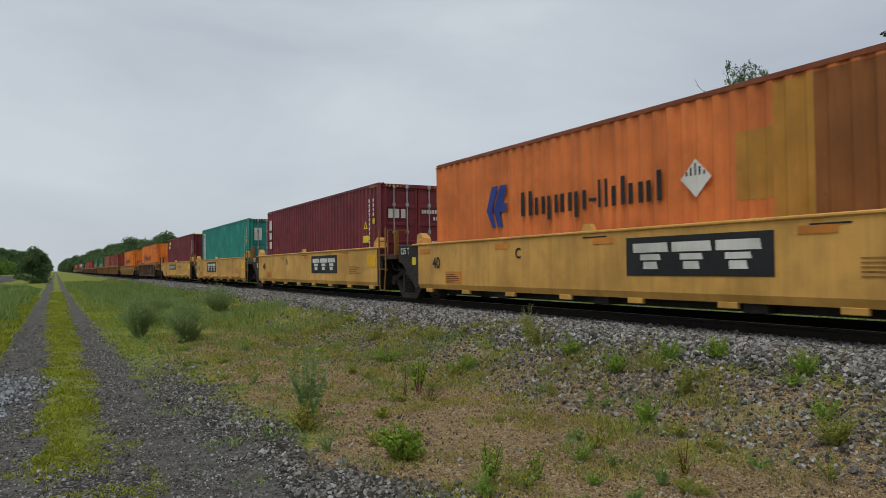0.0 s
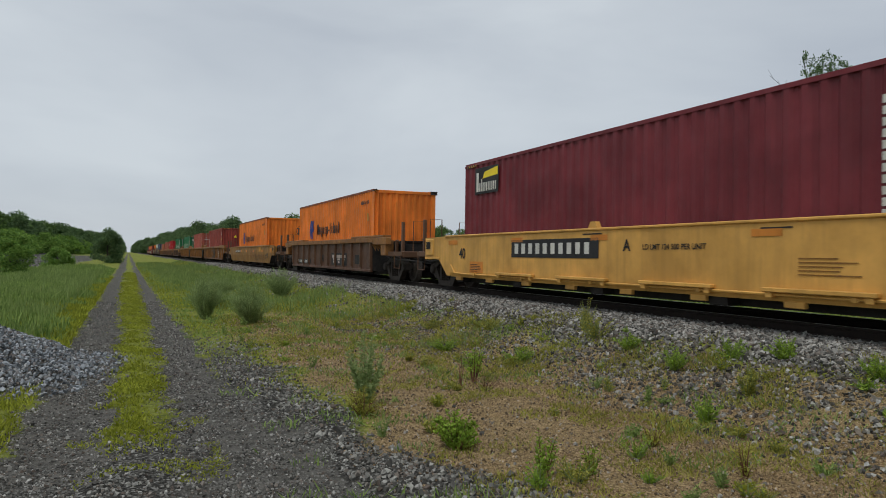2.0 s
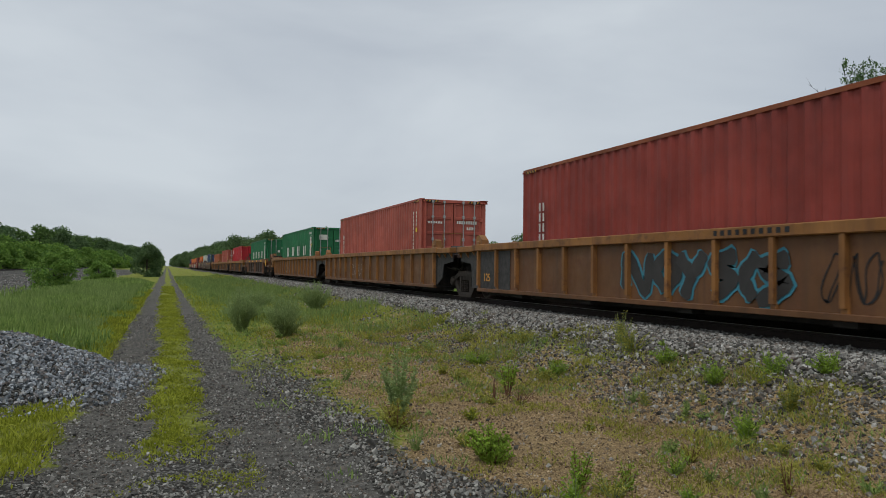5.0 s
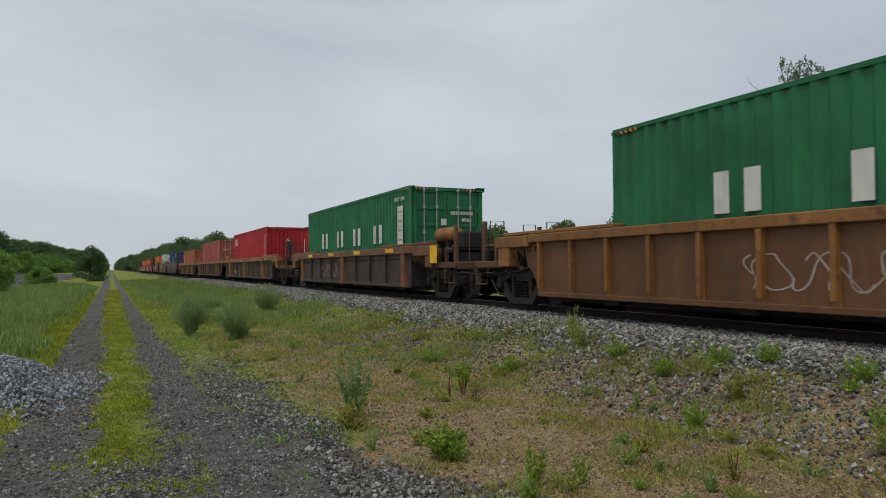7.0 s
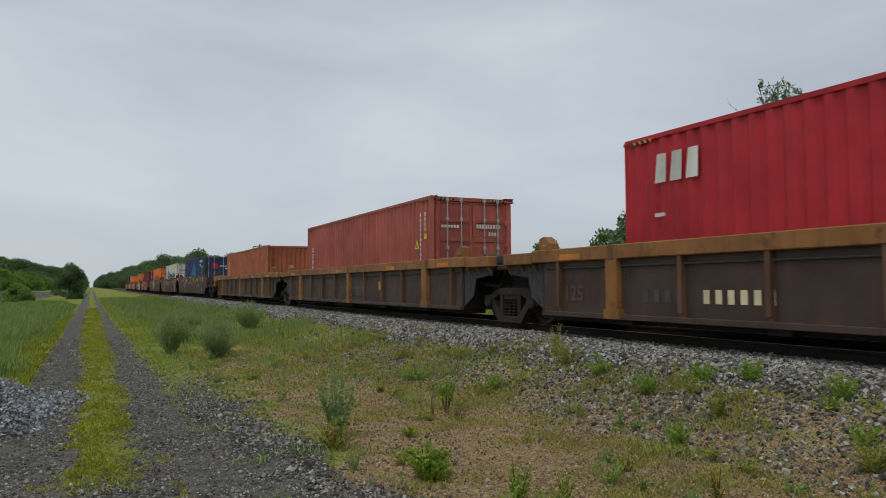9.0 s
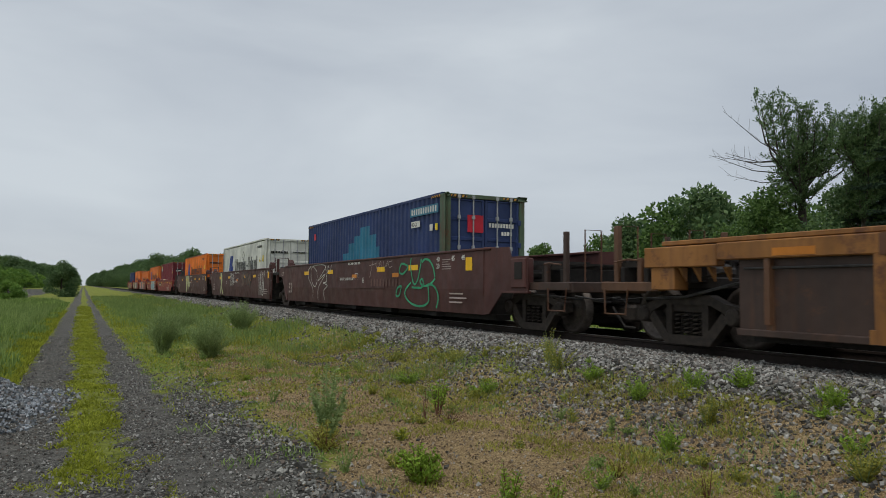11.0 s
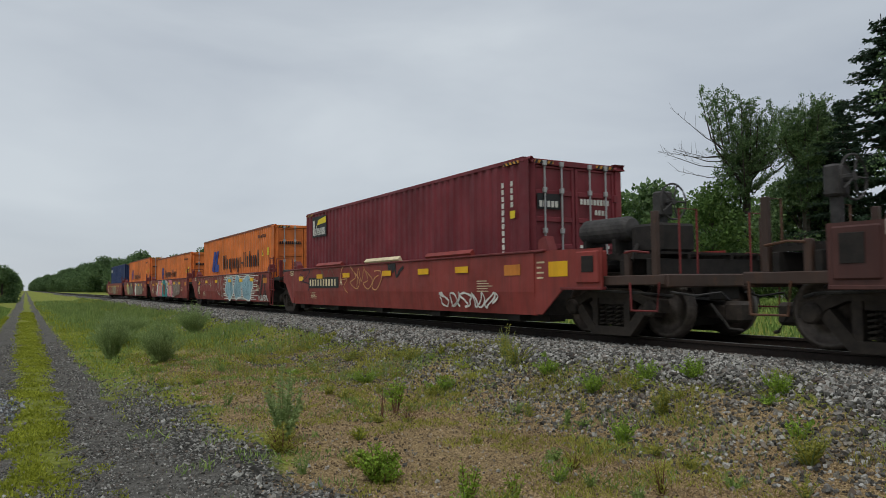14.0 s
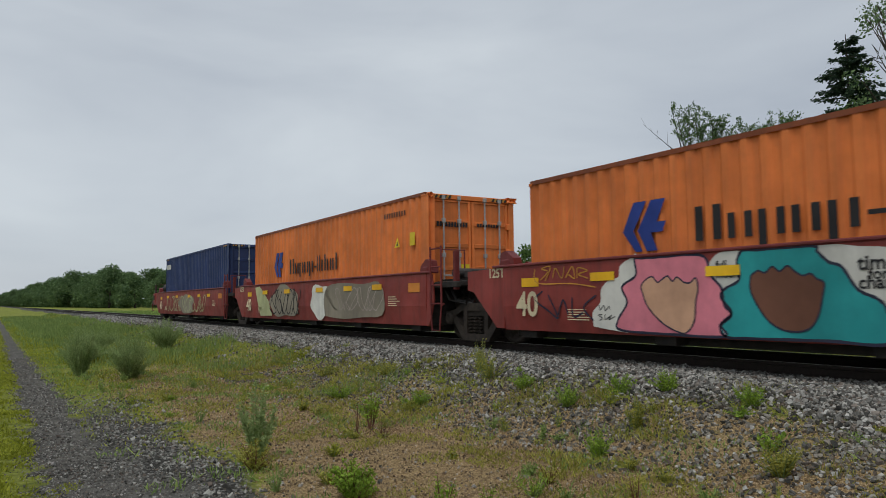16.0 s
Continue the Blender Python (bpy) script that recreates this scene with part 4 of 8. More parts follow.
STYLES = {
    "yellow": dict(short=True, ribbed=False, z0=0.31, z1=1.40, kink=0.1, chord=0.05, wall=YELLOW, trim=YELLOW, end=M_BLACK, deck=DARKRUST, ladder=TANNED),
    "tan": dict(short=False, ribbed=False, z0=0.27, z1=1.38, kink=0.42, chord=0.10, wall=TANNED, trim=TANNED, end=TANNED, deck=TANNED, ladder=TANNED),
    "brownrib": dict(short=True, ribbed=True, pitch=1.22, z0=0.29, z1=1.46, chord=0.17, wall=RUSTY, rib=RIBRUST, trim=RUSTCHORD, end=RUSTY, deck=DARKRUST, ladder=RUSTCHORD),
    "greyrib": dict(short=True, ribbed=True, main=True, pitch=1.22, z0=0.29, z1=1.46, chord=0.22, wall=DARKRUST, rib=DARKRUST, trim=BROWNCHORD, end=DARKRUST, deck=DARKRUST, ladder=RUSTCHORD),
    "longrib": dict(short=False, ribbed=True, pitch=1.10, z0=0.28, z1=1.50, chord=0.17, wall=SHADEDOCHRERUST, rib=RUSTCHORD, trim=RUSTCHORD, end=M_GREY, deck=DARKRUST, ladder=RUSTCHORD),
    "darkrib": dict(main=True, short=False, ribbed=True, pitch=1.25, z0=0.29, z1=1.50, chord=0.24, wall=DARKRUST, rib=RIBRUST, trim=RUSTCHORD, end=M_GREY, deck=DARKRUST, ladder=RUSTCHORD),
    "maroon": dict(short=False, ribbed=False, z0=0.27, z1=1.74, kink=0.38, chord=0.06, wall=MAROONCAR, trim=MAROONCAR, end=MAROONCAR, deck=M_BLACK, ladder=MAROONCAR),
    "red": dict(short=True, ribbed=False, z0=0.30, z1=1.46, kink=0.36, chord=0.05, wall=REDCAR, trim=REDDARK, end=REDCAR, deck=M_BLACK, ladder=REDDARK),
}
C_ORANGE = paint("orange_container_paint", (222, 121, 54), 0.2, 0.4)
C_ORANGE2 = paint("bright_orange_container_paint", (234, 124, 34), 0.14, 0.35)
C_MAROON = paint("maroon_container_paint", (116, 36, 44), 0.14, 0.40)
C_BROWN = paint("brown_red_container_paint", (142, 54, 42), 0.16, 0.45)
C_SALMON = paint("faded_red_container_paint", (170, 84, 68), 0.18, 0.50)
C_TEAL = paint("teal_container_paint", (30, 136, 122), 0.13, 0.35)
C_GREEN = paint("green_container_paint", (26, 108, 64), 0.16, 0.40)
C_RED = paint("bright_red_container_paint", (178, 30, 40), 0.12, 0.35)
C_RUST = paint("rust_brown_container_paint", (166, 92, 60), 0.15, 0.3)
C_NAVY = paint("navy_container_paint", (36, 54, 98), 0.16, 0.40)
C_WHITE = paint("white_reefer_paint", (216, 216, 204), 0.14, 0.40)
# rusty top rail, also darkened for the shade line along the roof corrugation
C_EDGE = paint("rusted_shaded_container_edge", (136, 70, 34), 0.5, 0.5)
C_BLACKTRIM = paint("blackened_container_edge", (50, 40, 36), 0.3, 0.3)

P_POST = paint("green_and_rust_post_paint", (78, 96, 72), 0.75, 0.5)

# where each box's near end stands at the start, the box, and the car that carries it
TRAIN = [
    ("h1", 2.96, TALL, C_ORANGE, False, "faded orange container with a rusty patched end", "yellow", "joint", "joint"),
    ("tex", 18.50, TALL, C_MAROON, True, "maroon corrugated container with steel lock rods", "yellow", "joint", "joint"),
    ("teal", 34.05, TALL, C_TEAL, True, "teal green corrugated container", "yellow", "joint", "joint"),
    ("m2", 49.49, TALL, C_MAROON, False, "maroon corrugated container with a plain end", "yellow", "joint", "end"),
    ("oa", 69.25, TALL, C_ORANGE2, False, "bright orange container on a brown ribbed car", "brownrib", "end", "end"),
    ("ob", 91.01, TALL, C_ORANGE2, False, "bright orange container on a dirty yellow car", "tan", "end", "end"),
    ("m3", 114.60, TALL, C_BROWN, False, "brown-red container with a white upright name", "longrib", "end", "joint"),
    ("t2", 134.22, TALL, C_SALMON, True, "faded red container with white door stencils", "longrib", "joint", "joint"),
    ("u1", 153.39, TALL, C_GREEN, True, "dark green container with large white signs", "longrib", "joint", "end"),
    ("u2", 174.95, TALL, C_GREEN, True, "dark green container with white lettering blocks", "greyrib", "end", "end"),
    ("cai", 196.56, TALL, C_RED, False, "bright red container with a white logo", "darkrib", "end", "joint"),
    ("t3", 216.26, TALL, C_SALMON, True, "faded red container with a warning triangle", "darkrib", "joint", "joint"),
    ("msc", 235.83, LOW, C_RUST, False, "rust brown lower container", "darkrib", "joint", "end"),
    ("tal", 259.26, TALL, C_NAVY, True, "navy container with pale blue stepped picture", "maroon", "end", "joint"),
    ("w", 278.85, TALL, C_WHITE, True, "white refrigerated container with a smoke-stained end", "maroon", "joint", "joint"),
    ("oc", 298.22, TALL, C_ORANGE2, True, "orange container with a blue logo", "maroon", "joint", "end"),
    ("mb", 320.05, TALL, C_MAROON, True, "maroon container with a small picture sign", "red", "end", "joint"),
    ("od", 335.90, TALL, C_ORANGE, True, "weathered orange container with doors", "red", "joint", "joint"),
    ("oe", 351.43, LOW, C_ORANGE, True, "weathered orange lower container", "red", "joint", "joint"),
    ("of", 367.13, TALL, C_ORANGE, True, "weathered orange container with rusty posts", "red", "joint", "joint"),
    ("b2", 382.79, TALL, C_NAVY, True, "dark blue container on the last car", "red", "joint", "end"),
]
CAR_LABELS = {"yellow": "ochre yellow smooth-sided well car with black ends", "tan": "dirty yellow well car with sloping ends",
              "brownrib": "rusty brown well car with ribbed sides", "greyrib": "grimy grey-brown well car with a rusty top rail", "longrib": "long brown well car with many side ribs",
              "darkrib": "dark grimy well car with a rusty yellow top rail", "maroon": "faded maroon high-sided well car with graffiti",
              "red": "faded red well car with graffiti and yellow reflectors"}
LIFT = {"h1": 0.044, "tex": 0.029, "teal": 0.028, "m2": 0.02, "oa": 0.032, "ob": -0.014, "m3": 0.031, "t2": 0.04, "u1": 0.032, "u2": 0.079, "cai": 0.026, "t3": 0.016, "msc": 0.022, "tal": 0.076, "w": 0.061, "oc": 0.068, "mb": 0.055, "od": 0.047, "oe": 0.02, "of": 0.031, "b2": 0.041}
RUNNING = []   # things that roll, with their starting places
BOXES, CARS = {}, {}
for name, y0, h, mat, doors, label, style, near, far in TRAIN:
    BOXES[name] = container(name, y0, h, mat, doors, label, smooth=name == "w", post=P_POST if name == "tal" else None, lift=LIFT.get(name, 0.0))
    CARS[name] = well_car(y0, style, near, far, CAR_LABELS[style], "cars of the train")
    RUNNING += [BOXES[name], CARS[name]]


# ---- paint, signs and lettering on the train ----
FLANK = -BOX_W / 2 - 0.006      # just outside a container's side
SIDE, RIBBED = -1.507, -1.436   # just outside a car's plate or between its ribs
WORDS = {}
P_RUSTPATCH = paint("bare_rusted_steel", (150, 90, 34), 0.5, 0.5)
P_OLDYELLOW = paint("old_yellow_primer", (196, 138, 48), 0.35, 0.4)
P_SKY = paint("pale_blue_spray_paint", (146, 178, 188), 0.05, 0.25)
P_TEALSPRAY = paint("teal_spray_paint", (30, 150, 150), 0.02, 0.15)
P_PINK = paint("pink_spray_paint", (222, 128, 142), 0.02, 0.15)
P_DULLPINK = paint("dull_pink_spray_paint", (164, 104, 78), 0.2, 0.4)
P_DUSK = paint("faint_brown_spray_paint", (104, 80, 66), 0.3, 0.6)
P_TAN = paint("beige_spray_paint", (206, 160, 128), 0.02, 0.12)
P_BROWN = paint("brown_spray_paint", (112, 70, 50), 0.02, 0.12)
P_GREENSPRAY = paint("mint_green_spray_paint", (52, 160, 112), 0.02, 0.15)
P_LIMEW = paint("pale_lime_spray_paint", (188, 190, 140), 0.10, 0.3)
P_PRIMER = paint("grey_beige_cover_paint", (140, 130, 112), 0.12, 0.35)
P_FADED = paint("faded_white_spray_paint", (176, 160, 150), 0.1, 0.4)
P_GHOST = paint("worn_off_lettering", (98, 66, 57), 0.2, 0.5)
P_STEEL = paint("dull_blue_spray_paint", (74, 110, 122), 0.1, 0.4)
P_STEPS = paint("sea_blue_panel_paint", (44, 116, 142), 0.05, 0.25)
P_ORANGEFADE = paint("faded_orange_reflector", (212, 132, 44), 0.05, 0.3)
P_NAVYLINE = paint("navy_spray_line", (34, 34, 56), 0.02, 0.1)
P_SKYEDGE = paint("light_blue_spray_edge", (64, 138, 156), 0.1, 0.4)
P_COAL = paint("dull_charcoal_spray_paint", (54, 52, 50), 0.15, 0.4)
P_COVER = paint("blotchy_grey_cover_paint", (134, 108, 96), 0.15, 0.6)
P_SANDSPRAY = paint("pale_ochre_spray_paint", (206, 150, 96), 0.08, 0.3)
P_SOOT = paint("soot_stain", (74, 74, 76), 0.05, 0.4)


def soot_stain():
    """White paint blackened round the cooling unit, fading out unevenly."""
    k = Nodes("sooty_white_paint")
    far = k.n.new("ShaderNodeVectorMath")
    far.operation, far.inputs[1].default_value = "DISTANCE", (0.0, BOX_L + 0.05, 1.85 * 0.55)
    k.l.new(k.where((0, 1, 0.55), False), far.inputs[0])
    edge = k.math("ADD", far.outputs["Value"], k.math("MULTIPLY", k.math("SUBTRACT", k.noise(3.0, 5, shift=False), 0.5), 0.9))
    clean = k.mix(k.noise(1.2, 4, shift=False), lin(196, 196, 184), lin(222, 222, 210))
    return k.done(k.mix(k.step(edge, 0.15, 1.05), lin(52, 52, 56), clean), 0.6, 0.0, 0.4)


def panel(car, y_far, y_near, z0, z1, mat, x=None, name="sign", label=""):
    """A flat plate or painted field on the side that faces the lane."""
    if x is None:
        x = SIDE if car.name.startswith("well_car") else FLANK
    return part(name, Mesh().box(x - 0.003, x, y_near, y_far, z0, z1), mat, car, label)


def field(car, pts, mat, x=FLANK, name="painted_shape", label=""):
    return part(name, Mesh().prism(pts, x - 0.002, x), mat, car, label)


def word(car, text, y_far, z, size, mat, x=SIDE, bold=0.0):
    """Stencilled characters, read from the far end towards the near one."""
    key = (text, size)
    if key not in WORDS:
        cu = bpy.data.curves.new("stencil", "FONT")
        cu.body, cu.size, cu.offset = text, size * 1.38, size * 0.03
        ob = bpy.data.objects.new("stencil", cu)
        scene.collection.objects.link(ob)
        me = bpy.data.meshes.new_from_object(ob.evaluated_get(bpy.context.evaluated_depsgraph_get()))
        bpy.data.objects.remove(ob)
        me.materials.clear()
        me.materials.append(None)
        WORDS[key] = me
    m = Matrix(((0, 0, -1, x - 0.004), (-1, 0, 0, y_far), (0, 1, 0, z), (0, 0, 0, 1)))
    return part("stencil", WORDS[key], mat, car, at=m)


def ring(m, y, z, w, h, s, x):
    """An eight-sided ring, w wide and h high, standing on (y, z); y falls to the right."""
    def eight(a, b):
        c = 0.3 * min(a, b)
        return [(-a + c, -b), (a - c, -b), (a, -b + c), (a, b - c), (a - c, b), (-a + c, b), (-a, b - c), (-a, -b + c)]
    out, inn = eight(w / 2, h / 2), eight(w / 2 - s, h / 2 - s)
    cy, cz = y - w / 2, z + h / 2
    v = [(x, cy - p, cz + q) for p, q in out + inn]
    m.add(v, [(i, (i + 1) % 8, 8 + (i + 1) % 8, 8 + i) for i in range(8)])


def marks(car, pattern, y_far, y_near, z, xh, mat, x=FLANK, stroke=0.17, name="name_mark"):
    """A trade name as plain upright bars of its height and weight: d, l, h tall ones, p with a drop, others low, - a dash."""
    widths = {"l": 0.42, "-": 0.6, "h": 1.15, "w": 1.3}
    total = sum(widths.get(c, 1.0) for c in pattern)
    u = (y_far - y_near) / total
    s, y = xh * stroke, y_far
    tall = xh * 1.42

    def bar(ya, w, za, zb):
        return part(name, Mesh().box(x - 0.003, x, ya - w, ya, za, zb), mat, car)
    for c in pattern:
        w = widths.get(c, 1.0) * u
        g = w * 0.80
        k = max(s * 1.35, g * 0.30)
        top, low = (z + tall if c in "dlh" else z + xh), (z - xh * 0.36 if c == "p" else z)
        if c == "-":
            bar(y, g, z + xh * 0.36, z + xh * 0.36 + s)
        elif c == "l":
            bar(y, k * 0.8, low, top)
        else:
            bar(y, k, low if c != "d" else z, z + xh if c == "d" else top)
            bar(y - g + k, k, z, top)
        y -= w


def digits(car, y_far, y_near, z, h, n, mat, x, upright=False, name="number_mark"):
    """A row or column of plain bars where numbers stand."""
    m = Mesh()
    for i in range(n):
        if upright:
            za = z - i * h * 1.35
            m.box(x - 0.002, x, y_near, y_far, za - h, za)
        else:
            w = (y_far - y_near) / n
            m.box(x - 0.002, x, y_far - i * w - w * 0.52, y_far - i * w, z, z + h)
    return tagged(part(name, m, mat, car), kind="stuff")


def emblem(car, y_far, y_near, z0, z1, mat=None):
    """Two slanted strokes on a foot, in blue."""
    w, h = y_far - y_near, z1 - z0
    mat = mat or M_BLUE
    q = lambda u, t: (y_far - u * w, z0 + t * h)
    field(car, [q(0.10, 0), q(0.0, 0.1), q(0.30, 1.0), q(0.58, 1.0), q(0.30, 0.1), q(0.36, 0)], mat, name="emblem")
    field(car, [q(0.42, 0), q(0.36, 0.1), q(0.66, 1.0), q(0.95, 1.0), q(0.74, 0.34), q(1.0, 0.34), q(0.93, 0)], mat, name="emblem")


def arrow_emblem(car, y_far, y_near, z0, z1):
    """Two blue strokes bent to the left, the second with an arm."""
    w, h = y_far - y_near, z1 - z0
    q = lambda u, t: (y_far - u * w, z0 + t * h)
    field(car, [q(0.30, 0), q(0.0, 0.42), q(0.28, 1.0), q(0.58, 1.0), q(0.26, 0.42), q(0.46, 0)], M_BLUE, name="emblem")
    field(car, [q(0.56, 0), q(0.36, 0.42), q(0.68, 1.0), q(1.0, 1.0), q(0.80, 0.56), q(1.0, 0.56), q(0.92, 0.36), q(0.66, 0.36), q(0.80, 0)], M_BLUE, name="emblem")


def trade_name(box, lo, hi, z=1.44, xh=0.34, logo=(9.86, 9.08, 1.27, 2.13)):
    (emblem if xh > 0.4 else arrow_emblem)(box, *logo)
    marks(box, "hopop-lldvd", lo, hi, z, xh, M_INK)


def stripes(box, h, end=True, flank=True):
    """Yellow and black warning bars at the top corners."""
    for y in (0.22, BOX_L - 0.72) if flank else ():
        panel(box, y + 0.5, y, h - 0.10, h - 0.045, P_OLDYELLOW, name="warning_bar")
        m = Mesh()
        for i in range(4):
            a = y + 0.03 + i * 0.125
            m.prism([(a, h - 0.10), (a + 0.06, h - 0.10), (a + 0.1, h - 0.045), (a + 0.04, h - 0.045)], FLANK - 0.006, FLANK - 0.003)
        part("warning_mark", m, M_INK, box)
    if end:
        for x in (-1.03, 0.55):
            part("warning_bar", Mesh().box(x, x + 0.48, 0.004, 0.009, h - 0.10, h - 0.045), P_OLDYELLOW, box)
            m = Mesh()
            for i in range(4):
                a = x + 0.02 + i * 0.12
                m.prism([(a, h - 0.115), (a + 0.055, h - 0.115), (a + 0.095, h - 0.04), (a + 0.04, h - 0.04)], 0.001, 0.004, 1)
            part("warning_mark", m, M_INK, box)


def end_panel(box, x0, x1, z0, z1, mat, y=0.02, name="sign"):
    return part(name, Mesh().box(x0, x1, y, y + 0.006, z0, z1), mat, box)


def end_bars(box, x0, x1, z, n, mat=None, h=0.09):
    m = Mesh()
    w = (x1 - x0) / n
    for i in range(n):
        m.box(x0 + i * w, x0 + i * w + w * 0.7, 0.014, 0.02, z, z + h)
    tagged(part("number_mark", m, mat or M_WHITE, box), kind="stuff")


def triangle(box, y, z, s=0.26, mat=None):
    field(box, [(y - s / 2, z), (y + s / 2, z), (y, z + s * 0.9)], mat or M_LEMON, name="warning_triangle")
    field(box, [(y - s * 0.16, z + s * 0.14), (y + s * 0.16, z + s * 0.14), (y, z + s * 0.55)], M_INK, FLANK - 0.003, name="warning_mark")


def scrawl(car, y_far, y_near, z0, z1, strokes, width, mat, seed, x=SIDE, name="graffiti_line", wild=1.0):
    """Loose looping spray lines inside a field of the side."""
    rnd = random.Random(seed)
    for k in range(strokes):
        cy = y_far + (y_near - y_far) * (k + 0.5) / strokes
        half = abs(y_far - y_near) / strokes * 0.62
        ph, fr, fr2 = rnd.uniform(0, 6.28), rnd.uniform(0.7, 1.5), rnd.uniform(0.8, 2.2)
        pts = []
        for i in range(34):
            a = i / 33 * 2 * math.pi * wild
            pts.append((cy + half * math.sin(fr * a + ph) * (0.75 + 0.25 * math.sin(3 * a)), 0.5 * (z0 + z1) + 0.48 * (z1 - z0) * math.sin(fr2 * a + ph * 1.7)))
        lift = x - 0.0006 * k
        v = []
        for i, (yy, zz) in enumerate(pts):
            q, p = pts[min(i + 1, 33)], pts[max(i - 1, 0)]
            d = math.hypot(q[0] - p[0], q[1] - p[1]) + 1e-6
            nx, nz = -(q[1] - p[1]) / d, (q[0] - p[0]) / d
            w = width * (0.4 + 0.1 * math.sin(i))
            v += [(lift, yy + nx * w, zz + nz * w), (lift, yy - nx * w, zz - nz * w)]
        part(name, Mesh().add(v, [(2 * i, 2 * i + 1, 2 * i + 3, 2 * i + 2) for i in range(33)]), mat, car)


def curved(pts, n=6):
    """A smooth line through the points."""
    p = [pts[0]] + list(pts) + [pts[-1]]
    line = []
    for i in range(1, len(p) - 2):
        for k in range(n):
            u = k / n
            line.append(tuple(0.5 * (2 * b + (c - a) * u + (2 * a - 5 * b + 4 * c - d) * u * u + (3 * b - a - 3 * c + d) * u ** 3)
                              for a, b, c, d in zip(p[i - 1], p[i], p[i + 1], p[i + 2])))
    return line + [pts[-1]]


def spray_line(car, pts, width, mat, x=SIDE):
    """One stroke of a spray can, a little uneven in width, with round ends."""
    line = curved(pts)
    v = []
    for i, (y, z) in enumerate(line):
        a, b = line[max(i - 2, 0)], line[min(i + 2, len(line) - 1)]
        d = max(math.hypot(b[0] - a[0], b[1] - a[1]), 0.3 * width)
        w = width * 0.5 * (1 + 0.12 * math.sin(1.7 * i)) * (0.6 if i in (0, len(line) - 1) else 1)
        ny, nz = -(b[1] - a[1]) / d * w, (b[0] - a[0]) / d * w
        v += [(x, y + ny, z + nz), (x, y - ny, z - nz)]
    return part("graffiti_line", Mesh().add(v, [(2 * i, 2 * i + 1, 2 * i + 3, 2 * i + 2) for i in range(len(line) - 1)]), mat, car)


def spray_field(car, pts, mat, x=SIDE):
    """A sprayed area with a soft-cornered outline."""
    return field(car, curved(list(pts) + [pts[0]], 3)[:-1], mat, x, "graffiti_shape")


def blob(car, y, z, w, h, mat, seed, x=SIDE, bumps=0.16, n=28, name="graffiti_shape"):
    rnd = random.Random(seed)
    a, b = rnd.uniform(0, 6), rnd.uniform(0, 6)
    pts = []
    for i in range(n):
        t = 2 * math.pi * i / n
        r = 1 + bumps * math.sin(5 * t + a) * 0.6 + bumps * math.sin(3 * t + b) * 0.5
        pts.append((y + 0.5 * w * r * math.cos(t), z + 0.5 * h * r * math.sin(t)))
    return field(car, pts, mat, x, name)


def slab_sign(car, y_far, y_near, z0, z1, mat, back, x=SIDE):
    """The owner's sign: a dark plate with three pale stepped slabs."""
    panel(car, y_far, y_near, z0, z1, back, x)
    w, h = (y_far - y_near) * 0.9 / 3, z1 - z0
    m = Mesh()
    for i in range(3):
        a = y_far - (y_far - y_near) * 0.05 - i * w
        for t0, t1, cut in ((0.17, 0.36, 0.30), (0.40, 0.55, 0.22), (0.60, 0.84, 0.03)):
            m.prism([(a - cut * w, z0 + t0 * h), (a - cut * w, z0 + t1 * h), (a - (0.94 - cut) * w, z0 + t1 * h), (a - (0.97 - cut) * w, z0 + t0 * h)], x - 0.006, x - 0.003)
    part("sign_mark", m, mat, car)


def reflectors(car, spots, z, mat, x=SIDE, w=0.5, h=0.12):
    for y in spots:
        panel(car, y + w / 2, y - w / 2, z - h / 2, z + h / 2, mat, x, "reflector")


def notice(car, y, z, w, h, mat, x=SIDE, rows=5):
    """A small block of writing that cannot be read."""
    m = Mesh()
    rnd = random.Random(int(y * 100 + z * 10))
    for i in range(rows):
        zz = z + h - (i + 1) * h / rows
        m.box(x - 0.002, x, y - w * rnd.uniform(0.6, 1.0), y, zz, zz + 0.34 * h / rows)
    tagged(part("notice_mark", m, mat, car), kind="stuff")


def repaint(box, k0, k1, z0, z1, mat, name, label=""):
    """Another colour on some of the side's ridges, counted from the near end."""
    p = (BOX_L - 0.26) / 42
    m = corrugated(k1 - k0, (k1 - k0) * p, z0, z1, 0.036, -(BOX_W / 2 - 0.012) - 0.004, -1)
    return part(name, turned(m, Matrix.Translation((0, 0.13 + k0 * p, 0))), mat, box, label)


# boxes
for n in ("h1", "tex", "teal", "m2", "m3", "t2", "u1", "u2", "cai", "t3", "tal", "w", "oc", "mb", "od", "of", "b2"):
    stripes(BOXES[n], TALL, True, n[0] not in "ohw")
trade_name(BOXES["h1"], 8.58, 4.8, 1.44, 0.33)
repaint(BOXES["h1"], 0, 8, 0.14, TALL - 0.11, P_RUSTPATCH, "rust_field", "bare rusted steel area")
repaint(BOXES["h1"], 8, 10, 0.14, TALL - 0.11, P_OLDYELLOW, "repaired_field", "old yellow repair patch")
repaint(BOXES["h1"], 10, 12, 1.31, 2.24, P_OLDYELLOW, "repaired_field")
field(BOXES["h1"], [(4.22, 1.42), (4.5, 1.70), (4.22, 1.98), (3.94, 1.70)], M_WHITE, name="hazard_placard")
for i in range(5):
    panel(BOXES["h1"], 4.40 - i * 0.08, 4.37 - i * 0.08, 1.74, 1.80 + 0.03 * (2 - abs(i - 2)) * 2, M_INK, FLANK - 0.003, "placard_stripe")
